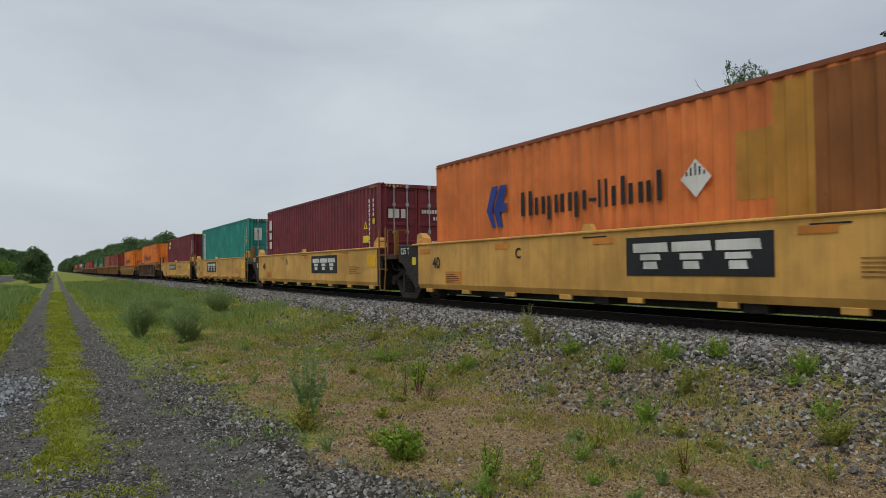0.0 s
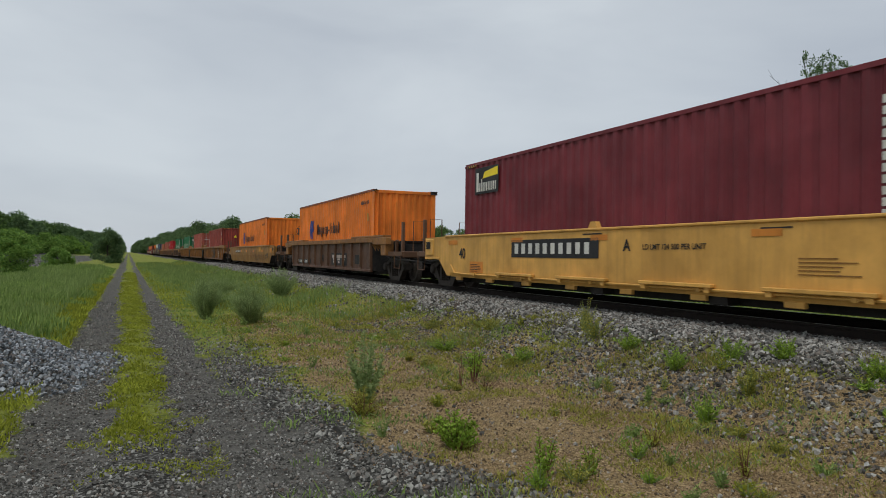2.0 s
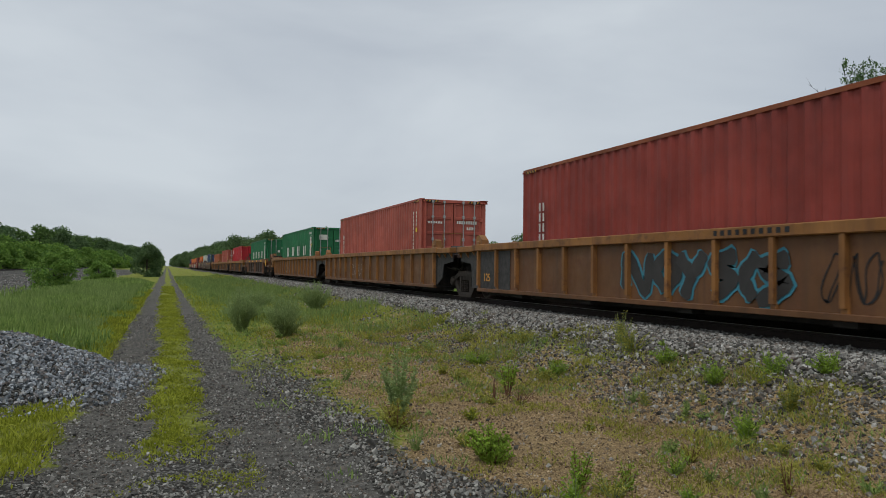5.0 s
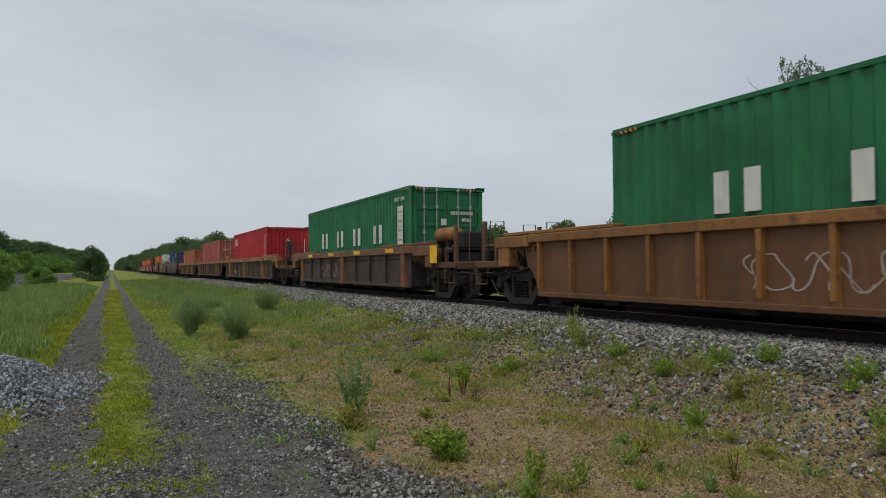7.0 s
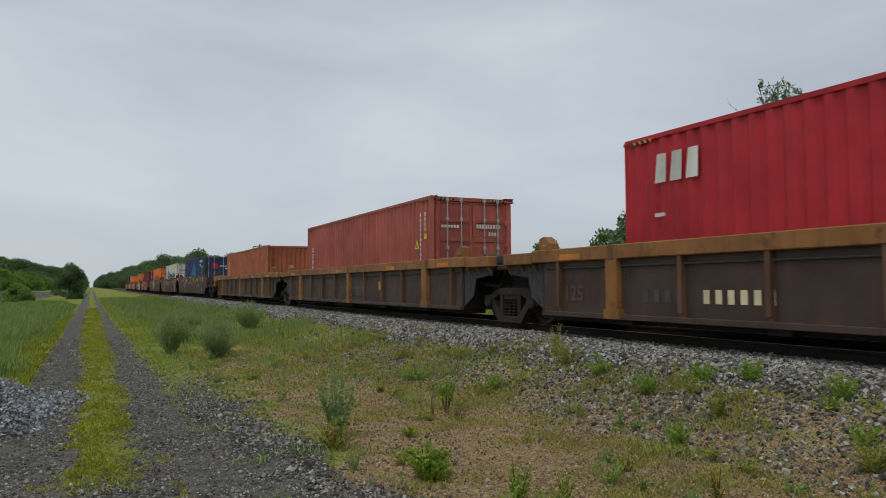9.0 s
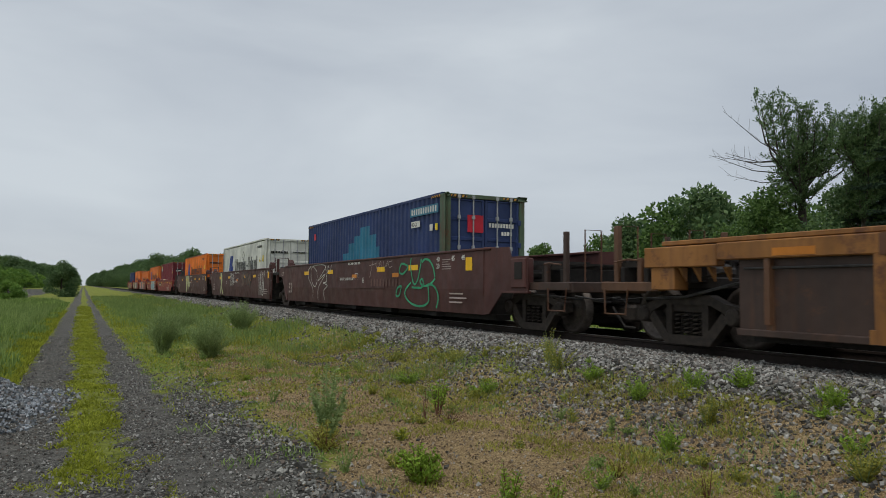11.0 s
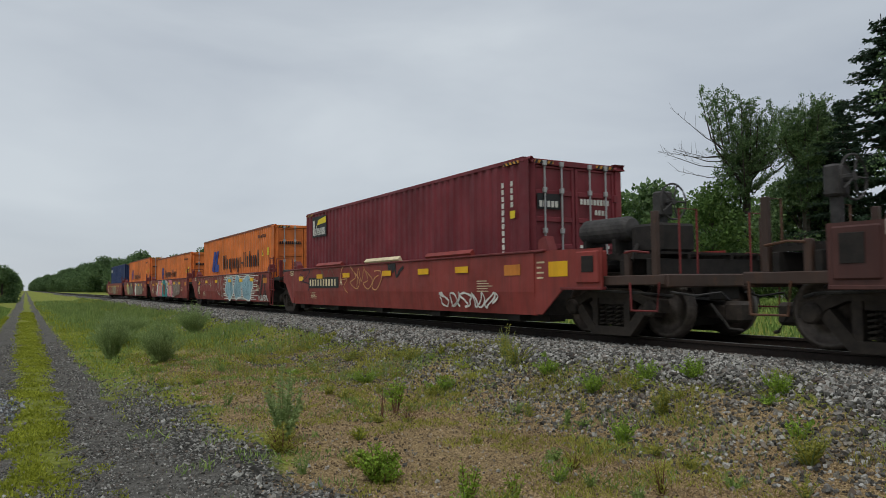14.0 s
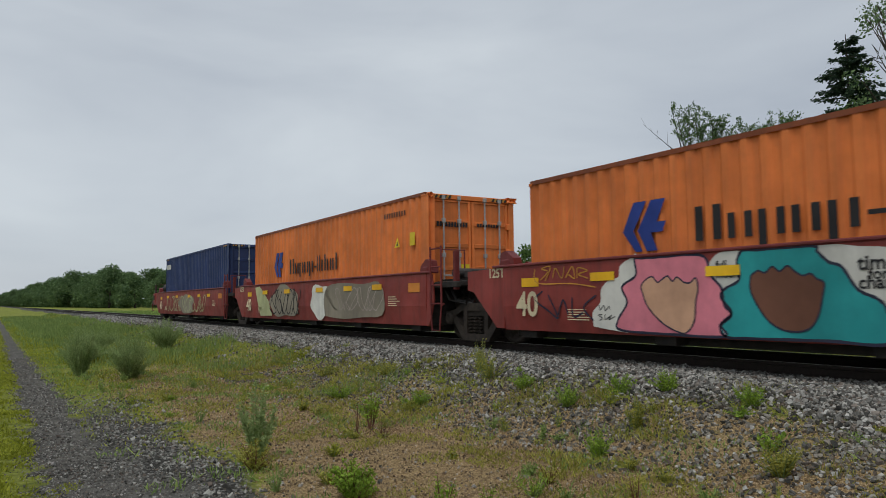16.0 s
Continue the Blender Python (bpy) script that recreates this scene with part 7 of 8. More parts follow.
field(CARS["of"], [(11.2, 1.35), (10.7, 1.38), (9.8, 0.9), (9.4, 0.4), (10.6, 0.38), (10.9, 0.8)], P_LIMEW, SIDE, "graffiti_shape")
blob(CARS["of"], 8.3, 0.85, 2.6, 1.0, P_PRIMER, 82)
blob(CARS["of"], 5.3, 0.85, 1.6, 0.95, M_WHITE, 83)
spray_field(CARS["of"], [(5.0, 0.44), (5.1, 0.90), (4.8, 1.26), (3.8, 1.32), (2.6, 1.26), (1.8, 1.30), (1.5, 0.95), (1.6, 0.50), (2.6, 0.44), (3.8, 0.38)], P_PRIMER, SIDE - 0.004)
scrawl(CARS["of"], 9.6, 6.9, 0.45, 1.25, 5, 0.05, M_INK, 84, SIDE - 0.004)
scrawl(CARS["of"], 4.9, 1.6, 0.6, 1.2, 5, 0.03, P_FADED, 85, SIDE - 0.006)
scrawl(CARS["b2"], 10.5, 2.5, 0.45, 1.2, 9, 0.05, P_LIMEW, 86)
blob(CARS["b2"], 6.0, 0.8, 3.0, 0.9, P_PRIMER, 87)


# ---- plants ----
def leaf_material(name, dark, light, rough=0.65):
    k = Nodes(name)
    geo = k.n.new("ShaderNodeNewGeometry")
    col = k.mix(geo.outputs["Random Per Island"], dark + (1,), light + (1,))
    col = k.mix(k.step(k.noise(0.9, 3, shift=False), 0.35, 0.7, 0, 0.45), col, tuple(0.55 * v for v in dark) + (1,))
    k.done(col, rough, 0.0, 0.25)
    thin, mix = k.n.new("ShaderNodeBsdfTranslucent"), k.n.new("ShaderNodeMixShader")
    k.put(col, thin.inputs["Color"])
    mix.inputs[0].default_value = 0.42
    k.l.new(k.bsdf.outputs[0], mix.inputs[1])
    k.l.new(thin.outputs[0], mix.inputs[2])
    k.l.new(mix.outputs[0], k.n["Material Output"].inputs["Surface"])
    return k.mat


G_LIME = leaf_material("yellow_green_moss_grass", (0.18, 0.21, 0.016), (0.54, 0.57, 0.075))
G_FIELD = leaf_material("soft_green_grass", (0.11, 0.20, 0.04), (0.42, 0.54, 0.16))
G_BLUE = leaf_material("grey_green_weed", (0.15, 0.235, 0.06), (0.40, 0.50, 0.17))
G_FEATHER = leaf_material("pale_feathery_weed", (0.20, 0.29, 0.10), (0.48, 0.58, 0.25))
G_DRY = leaf_material("dry_brown_stalks", (0.20, 0.12, 0.055), (0.70, 0.52, 0.30))
G_OLIVE = leaf_material("olive_weed", (0.20, 0.205, 0.03), (0.58, 0.56, 0.12))
G_BRIGHT = leaf_material("fresh_green_leaf", (0.15, 0.25, 0.03), (0.42, 0.59, 0.08))
G_TREE = leaf_material("tree_leaf", (0.06, 0.12, 0.034), (0.21, 0.33, 0.09))
G_DARK = leaf_material("dark_tree_leaf", (0.062, 0.122, 0.05), (0.23, 0.335, 0.135))
G_SPRUCE = leaf_material("spruce_needles", (0.02, 0.042, 0.026), (0.065, 0.11, 0.06))
G_SCRUB = leaf_material("scrub_leaf", (0.09, 0.19, 0.035), (0.3, 0.46, 0.09))
M_BARK = grime("grey_brown_bark", (0.035, 0.028, 0.022), (0.10, 0.085, 0.07), 5, 0.95, 0, 0.5)
M_GREENSTEM = grime("green_stem", (0.14, 0.19, 0.06), (0.26, 0.33, 0.12), 12, 0.8)
M_STEM = grime("reddish_stem", (0.10, 0.045, 0.03), (0.2, 0.09, 0.05), 12, 0.8)


def kites(base, tip, width):
    """Leaf-shaped quads from base to tip points."""
    n = len(base)
    d = tip - base
    side = np.cross(d, RNG.normal(size=(n, 3)))
    side /= np.linalg.norm(side, axis=1)[:, None] + 1e-9
    mid = base + d * RNG.uniform(0.35, 0.6, (n, 1))
    w = side * np.asarray(width).reshape(-1, 1) * 0.5
    v = np.stack([base, mid - w, tip, mid + w], 1).reshape(-1, 3)
    return v, np.arange(4 * n).reshape(n, 4)


def blades(name, x, y, tall, width, lean, material, label, category="grass"):
    n = len(x)
    base = np.stack([x, y, height(x, y) - 0.01], 1)
    a, l = RNG.uniform(0, 2 * np.pi, n), lean * np.abs(RNG.normal(size=n))
    h = tall * RNG.uniform(0.45, 1.15, n)
    tip = base + np.stack([h * l * np.cos(a), h * l * np.sin(a), h], 1)
    v, f = kites(base, tip, width * RNG.uniform(0.6, 1.3, n))
    return tagged(new(name, raw_mesh(name, v, f, material)), label, category, kind="stuff")


def build_grass():
    clear = lambda x, y: pile_height(x, y) < 0.02
    x, y = strewn(100000, -9, -1.02, 6.3, 75, lambda x, y: zones(x, y)[1] * clear(x, y) * ramp(y + 2.5 * patchy(x, y, 2, 3), 10.5, 13.0), 1.5)
    blades("tall_grass", x, y, 0.40 * (0.4 + 0.9 * patchy(x, y, 1.6, 8)) * (0.12 + 0.88 * ramp(x + 2.2 * (patchy(x, y, 1.5, 3) - 0.5) + 0.8 * (patchy(x, y, 0.4, 4) - 0.5), -0.9, -2.6)), 0.010 + 0.0008 * y, 0.4, G_FIELD, "soft green knee-high grass beside the lane")
    strip = lambda x, y: zones(x, y)[1] * ramp(np.abs(x - 0.1), 0.5, 0.3) * ramp(y + 1.6 * patchy(x, y, 0.6, 5), 6.6, 8.0) * (0.08 + 0.92 * ramp(patchy(x, y, 0.28, 9) + 0.3 * (patchy(x, y, 1.1, 4) - 0.5), 0.32, 0.66))
    x, y = strewn(70000, -0.4, 0.6, 5.4, 60, strip, 1.5)
    blades("low_grass", x, y, 0.030 + 0.035 * patchy(x, y, 0.8, 8), 0.010 + 0.0009 * y, 0.9, G_LIME, "low yellow-green moss and grass between the wheel tracks")
    x, y = strewn(60000, -4.2, -0.9, 5.8, 16, lambda x, y: zones(x, y)[1] * ramp(x, -0.75, -1.0) * ramp(y, 15.0, 11.0) * clear(x, y) * (0.3 + 0.7 * ramp(patchy(x, y, 0.4, 9), 0.2, 0.5)), 1.3)
    blades("low_grass", x, y, 0.045 + 0.05 * patchy(x, y, 0.9, 8), 0.010 + 0.0008 * y, 0.8, G_LIME, "low yellow-green grass in front of the stone heap")
    x, y = strewn(60000, -3.4, -0.9, 11, 50, lambda x, y: zones(x, y)[1] * clear(x, y) * ramp(x + 1.2 * patchy(x, y, 1.1, 3), -2.6, -1.2), 1.3)
    blades("low_grass", x, y, 0.12, 0.012 + 0.0008 * y, 0.6, G_LIME, "low yellow-green grass at the edge of the lane")
    x, y = strewn(150000, 0.9, 6.6, 8.0, 110, lambda x, y: (0.25 + 0.75 * zones(x, y)[1]) * (1 - zones(x, y)[0]) * (0.12 + 0.88 * ramp(patchy(x, y, 0.9, 11) + 0.25 * ramp(y, 14, 26), 0.32, 0.7)), 1.6)
    pick, tall = RNG.random(len(x)), ramp(patchy(x, y, 1.7, 12), 0.3, 0.85) * ramp(y, 10, 20)
    lime = pick < 0.30 + 0.55 * ramp(x + 0.8 * (patchy(x, y, 1.2, 61) - 0.5), 3.4, 1.8)
    olive = ~lime & (pick < 0.75)
    rest = ~lime & ~olive
    blades("low_grass", x[lime], y[lime], 0.05 + 0.07 * tall[lime], 0.009 + 0.0008 * y[lime], 0.8, G_LIME, "yellow-green low weeds right beside the lane")
    blades("weeds", x[olive], y[olive], 0.06 + 0.14 * tall[olive], 0.008 + 0.0007 * y[olive], 0.7, G_OLIVE, "olive weeds between lane and ballast", "weeds")
    blades("weeds", x[rest], y[rest], 0.07 + 0.26 * tall[rest], 0.008 + 0.0007 * y[rest], 0.5, G_BLUE, "grey-green weeds between lane and ballast", "weeds")
    x, y = strewn(60000, 1.7, 6.8, 2.6, 20, lambda x, y: zones(x, y)[2] * (0.25 + 0.75 * ramp(patchy(x, y, 0.5, 13), 0.3, 0.65)), 1.5)
    blades("dry_stalks", x, y, 0.022 + 0.045 * patchy(x, y, 0.4, 14) ** 2, 0.0035 + 0.0006 * y, 1.3, G_DRY, "dry brown stalks and dead grass", "dry grass")
    x, y = strewn(90000, 1.9, 7.0, 2.6, 19, lambda x, y: (0.2 + 0.8 * zones(x, y)[2]) * ramp(patchy(x, y, 0.5, 15), 0.45, 0.75) * ramp(x + patchy(x, y, 1.3, 5), 7.4, 6.2), 1.4)
    blades("sparse_weeds", x, y, 0.030 + 0.045 * patchy(x, y, 0.3, 16), 0.006 + 0.0006 * y, 0.9, G_OLIVE, "olive weeds thinly spread over dry soil", "weeds")
    x, y = strewn(40000, 1.0, 6.9, 2.4, 24, lambda x, y: ramp(patchy(x, y, 0.45, 17), 0.62, 0.8) * ramp(x + patchy(x, y, 1.3, 5), 7.4, 6.3), 1.4)
    blades("green_tufts", x, y, 0.05 + 0.07 * patchy(x, y, 0.25, 18), 0.008 + 0.0006 * y, 0.8, G_FIELD, "small green tufts among stones and dry soil", "weeds")
    x, y = strewn(60000, 4.2, 7.5, 2.6, 17, lambda x, y: ramp(patchy(x, y, 0.55, 31) + 0.25 * (patchy(x, y, 1.9, 32) - 0.5), 0.55, 0.80) * ramp(x + patchy(x, y, 1.3, 5), 8.0, 6.9), 1.35)
    blades("ballast_tufts", x, y, 0.04 + 0.09 * patchy(x, y, 0.25, 18), 0.006 + 0.0006 * y, 0.8, G_OLIVE, "yellow-green tufts between dull stones", "weeds")
    # fine tall stalks standing in drifts, on both sides of the lane
    drift = lambda x, y: ramp(patchy(x, y, 1.9, 51) + 0.5 * (patchy(x, y, 0.6, 52) - 0.5) + 0.25 * ramp(y, 12, 30), 0.42, 0.80)
    x, y = strewn(60000, 1.5, 6.4, 11.0, 75, lambda x, y: 0.75 * drift(x, y) * (1 - zones(x, y)[0]) * ramp(x + patchy(x, y, 0.9, 53), 1.6, 2.8) * (1 - 0.6 * zones(x, y)[2]), 1.5)
    blades("fine_grass", x, y, (0.14 + 0.42 * patchy(x, y, 1.4, 54) ** 1.5) * (0.55 + 0.45 * ramp(y, 10, 18)), 0.004 + 0.0005 * y, 0.35, G_BLUE, "soft grey-green seeding grass in drifts")
    x, y = strewn(55000, -9, -1.5, 12, 70, lambda x, y: drift(x, y) * zones(x, y)[1] * clear(x, y), 1.4)
    blades("fine_grass", x, y, (0.22 + 0.42 * patchy(x, y, 1.8, 55)) * (0.5 + 0.5 * ramp(x, -6.5, -5.0)), 0.004 + 0.0005 * y, 0.45, G_BLUE, "tall soft seeding grass beside the lane")
    x, y = strewn(16000, -0.45, 0.75, 3.6, 7.6, lambda x, y: ramp(patchy(x, y, 0.35, 56) + 0.3 * (patchy(x, y, 0.1, 57) - 0.5), 0.58, 0.8), 1.0)
    blades("low_grass", x, y, 0.03 + 0 * x, 0.012, 1.0, G_LIME, "thin moss patches in the gravel of the lane")
    # flat litter: broken dry leaves and stalks on the soil
    x, y = strewn(150000, 1.6, 7.0, 2.4, 17, lambda x, y: (0.12 + 0.88 * zones(x, y)[2]) * ramp(x + patchy(x, y, 1.3, 5), 7.4, 6.2), 1.5)
    blades("dry_litter", x, y, 0.006 + 0.012 * patchy(x, y, 0.2, 58), 0.006 + 0.0010 * y, 2.6, G_DRY, "broken dry leaves and stalks lying on the soil", "dry grass")
    x, y = strewn(60000, 13.6, 60, 10, 160, lambda x, y: 0.9 + 0 * x, 1.3)
    blades("meadow", x, y, 0.35 + 0 * x, 0.05 + 0.0012 * y, 0.4, G_FIELD, "green meadow behind the railway")
    x, y = strewn(30000, -42, -30.5, 30, 260, lambda x, y: 0.9 + 0 * x, 1.3)
    blades("meadow", x, y, 0.5 + 0 * x, 0.06 + 0.0012 * y, 0.4, G_FIELD, "green grass beyond the other track")


build_grass()


def spray(name, x, y, tall, wide, stems, leaves, size, material, label, category, bare=0.2, slim=0.35, stem_mat=None):
    """A plant of several leaning stems with leaves along them."""
    z = float(height(x, y))
    plant = thing(name, Matrix.Translation((x, y, z - 0.01)), label, category)
    st, base, tip, wd = Mesh(), [], [], []
    for i in range(stems):
        a, out = RNG.uniform(0, 2 * math.pi), wide * 0.5 * math.sqrt(RNG.random())
        h = tall * RNG.uniform(0.55, 1.0) * (1 - 0.35 * (out / (wide * 0.5 + 1e-6)) ** 2)
        end = np.array([out * math.cos(a), out * math.sin(a), h])
        root = end * np.array([0.15, 0.15, 0])
        bend = root + (end - root) * 0.5 + np.array([0, 0, 0.08 * h])
        r = 0.004 + 0.004 * tall
        st.rod([root, bend, end], [r, r * 0.7, r * 0.25], 4)
        for j in range(leaves):
            u = bare + (1 - bare) * RNG.random()
            p = (1 - u) ** 2 * root + 2 * u * (1 - u) * bend + u * u * end
            d = RNG.normal(size=3)
            d[2] = abs(d[2]) * 1.3 + 0.5 if slim < 0.15 else abs(d[2]) * 0.8 + 0.15
            d *= size * RNG.uniform(0.5, 1.2) / np.linalg.norm(d) * (1.15 - 0.5 * u)
            base.append(p)
            tip.append(p + d)
            wd.append(np.linalg.norm(d) * slim)
    tagged(part("stem", st, stem_mat or M_STEM, plant), kind="stuff")
    v, f = kites(np.array(base), np.array(tip), np.array(wd))
    leaf = new("foliage", raw_mesh("foliage", v, f, material))
    tagged(leaf, kind="stuff").parent = plant
    return plant


spray("leafy_bush", 2.55, 5.45, 0.34, 0.42, 46, 44, 0.05, G_BRIGHT, "small bright green leafy bush on dry soil", "bush", 0.1, 0.5)
spray("leafy_bush", 2.55, 5.35, 0.20, 0.36, 20, 20, 0.06, G_BRIGHT, "low skirt of bright green leaves under a bush", "bush", 0.0, 0.5)
spray("feathery_bush", 2.62, 16.9, 1.03, 1.15, 102, 130, 0.11, G_FEATHER, "grey-green feathery bush among grass", "bush", 0.0, 0.12, M_GREENSTEM)
spray("feathery_bush", 1.75, 18.3, 1.24, 0.95, 78, 130, 0.11, G_FEATHER, "tall grey-green feathery bush among grass", "bush", 0.0, 0.12, M_GREENSTEM)
spray("feathery_bush", 5.2, 26.5, 1.19, 1.5, 88, 130, 0.11, G_FEATHER, "grey-green feathery bush beside the ballast", "bush", 0.0, 0.12, M_GREENSTEM)
spray("feathery_bush", 3.1, 27.5, 0.86, 1.8, 85, 130, 0.11, G_FEATHER, "wide grey-green bush in the grass", "bush", 0.0, 0.12, M_GREENSTEM)
spray("feathery_bush", 2.2, 22.0, 0.65, 1.5, 74, 130, 0.11, G_FEATHER, "low spreading grey-green bush in the grass", "bush", 0.0, 0.12, M_GREENSTEM)
spray("tall_weed", 2.38, 7.4, 0.88, 0.55, 15, 110, 0.075, G_FEATHER, "tall soft grey-green weed", "weed", 0.05, 0.3, M_GREENSTEM)
spray("tall_weed", 2.2, 6.9, 0.32, 0.45, 26, 40, 0.06, G_OLIVE, "low olive green weed clump", "weed", 0.0, 0.22)
spray("tall_weed", 4.1, 8.2, 0.62, 0.30, 9, 34, 0.085, G_BRIGHT, "upright weed with fresh green leaves on red stems", "weed", 0.3, 0.28)
spray("dead_stem", 3.76, 7.9, 0.6, 0.14, 3, 3, 0.04, G_DRY, "bare reddish dead stem", "weed", 0.3, 0.2)
spray("dead_stem", 3.95, 7.6, 0.22, 0.5, 14, 10, 0.05, G_DRY, "brown withered weed clump", "weed", 0.0, 0.2)
spray("tall_weed", 2.80, 4.45, 0.42, 0.20, 9, 40, 0.055, G_BRIGHT, "slim light green weed spike", "weed", 0.1, 0.3)
spray("tall_weed", 3.15, 4.35, 0.22, 0.3, 12, 22, 0.05, G_BRIGHT, "low light green weed", "weed", 0.0, 0.35)
spray("tall_weed", 4.1, 4.8, 0.2, 0.34, 12, 20, 0.05, G_OLIVE, "low olive weed on dry soil", "weed", 0.0, 0.3)
spray("tall_weed", 4.15, 3.85, 0.3, 0.26, 10, 22, 0.05, G_OLIVE, "thin olive weed on dry soil", "weed", 0.0, 0.25)
for wx, wy, wh, ww in ((6.55, 9.0, 0.34, 0.7), (6.75, 9.5, 0.42, 0.4), (6.1, 6.75, 0.24, 0.45), (6.55, 6.3, 0.24, 0.42), (6.8, 5.75, 0.22, 0.5), (5.9, 5.45, 0.30, 0.26),
                       (5.6, 3.6, 0.25, 0.4), (5.1, 5.2, 0.24, 0.3), (6.4, 8.0, 0.2, 0.4), (5.4, 9.3, 0.22, 0.5), (6.1, 11.6, 0.25, 0.6), (5.7, 13.5, 0.25, 0.8), (6.7, 4.6, 0.2, 0.4), (4.9, 10.9, 0.22, 0.6)):
    spray("ballast_weed", wx, wy, wh * 1.35, ww * 1.1, 26, 34, 0.055, G_BRIGHT if wh < 0.25 else G_OLIVE, "green weed growing through the stones", "weed", 0.0, 0.3, M_GREENSTEM)


def build_small_weeds():
    """Many small weeds, no two alike, over the dry ground and the foot of the ballast."""
    rnd = random.Random(12)
    made = 0
    while made < 110:
        x, y = rnd.uniform(1.5, 7.1), 3.2 + 15 * rnd.random() ** 1.3
        if x < 1.7 + 0.1 * max(0, 9 - y) or (x > 6.6 and rnd.random() < 0.6):
            continue
        made += 1
        mat = rnd.choice((G_LIME, G_OLIVE, G_FIELD, G_BRIGHT, G_OLIVE))
        ob = spray("small_weed", x, y, rnd.uniform(0.08, 0.26), rnd.uniform(0.14, 0.42), rnd.randint(7, 14), rnd.randint(9, 18), rnd.uniform(0.035, 0.07), mat, "small weed on dry stony soil", "weed", 0.0, rnd.uniform(0.2, 0.45), M_GREENSTEM)
        tagged(ob, group="small weeds on the dry ground")


build_small_weeds()


# ---- trees ----
def crown(centres, radii, count, size, squash=0.75):
    base, tip = [], []
    for c, r in zip(centres, radii):
        n = max(8, int(count * r * r))
        d = RNG.normal(size=(n, 3))
        d /= np.linalg.norm(d, axis=1)[:, None]
        p = np.array(c) + d * (r * RNG.random((n, 1)) ** 0.45) * np.array([1, 1, squash])
        t = RNG.normal(size=(n, 3)) * 0.6 + d * 0.7
        t[:, 2] -= 0.15
        t /= np.linalg.norm(t, axis=1)[:, None]
        base.append(p)
        tip.append(p + t * size * RNG.uniform(0.5, 1.2, (n, 1)))
    base, tip = np.concatenate(base), np.concatenate(tip)
    return kites(base, tip, np.linalg.norm(tip - base, axis=1) * 0.62)


def tree(name, m, tall, wide, label, material, clumps=26, seed=1, low=0.22, size=0.42, count=70, lopsided=0.0, bare=0):
    """A broad-leaved tree: tapered trunk, limbs, and an uneven crown of leaf clumps."""
    rnd = random.Random(seed)
    t = thing(name, m, label, "tree")
    wood = Mesh()
    r0 = 0.018 * tall + 0.04
    top = (rnd.uniform(-0.04, 0.04) * tall + lopsided * 0.2 * tall, rnd.uniform(-0.04, 0.04) * tall, tall * 0.82)
    spine = [(0, 0, -0.2), (top[0] * 0.2, top[1] * 0.3, tall * 0.25), (top[0] * 0.6, top[1] * 0.6, tall * 0.55), top]
    wood.rod(spine, [r0 * 1.25, r0, r0 * 0.6, r0 * 0.15], 8)
    centres, radii = [], []
    for i in range(clumps):
        u = (i + rnd.random()) / clumps
        z = tall * (low + (0.97 - low) * u)
        fat = wide * 0.5 * (math.sin(math.pi * min(1, 0.18 + 0.82 * (u ** 0.85))) ** 0.7 + 0.06)
        a = rnd.uniform(0, 2 * math.pi)
        out = fat * rnd.uniform(0.35, 0.95)
        c = (top[0] * u + out * math.cos(a) + lopsided * fat * 0.4, top[1] * u + out * math.sin(a), z)
        r = wide * rnd.uniform(0.10, 0.19)
        centres.append(c)
        radii.append(r)
        s = (top[0] * u * 0.7, top[1] * u * 0.7, max(tall * 0.12, z - 0.22 * tall))
        mid = tuple(0.5 * (p + q) + rnd.uniform(-0.02, 0.02) * tall for p, q in zip(s, c))
        wood.rod([s, mid, c], [r0 * 0.24, r0 * 0.14, r0 * 0.04], 5)
    for i in range(bare):
        a = rnd.uniform(-0.6, 0.6)
        p = Vector((top[0] * 0.6, top[1] * 0.6, tall * rnd.uniform(0.58, 0.7)))
        d = Vector((-math.cos(a), math.sin(a) * 0.5, 0.45 + 0.5 * rnd.random()))
        q = p + d * wide * rnd.uniform(0.40, 0.52)
        wood.rod([p, p.lerp(q, 0.5) - Vector((0, 0, 0.03 * tall)), q], [r0 * 0.3, r0 * 0.16, r0 * 0.04], 5)
        for k in range(5):
            b = p.lerp(q, 0.45 + 0.11 * k)
            wood.rod([b, b + Vector((rnd.uniform(-0.5, 0.1), rnd.uniform(-0.4, 0.4), rnd.uniform(0.1, 0.6))) * wide * 0.16], [r0 * 0.07, r0 * 0.02], 4)
    part("trunk", wood, M_BARK, t)
    v, f = crown(centres, radii, count, size)
    leaf = new("crown", raw_mesh("crown", v, f, material))
    leaf.parent = t
    return t


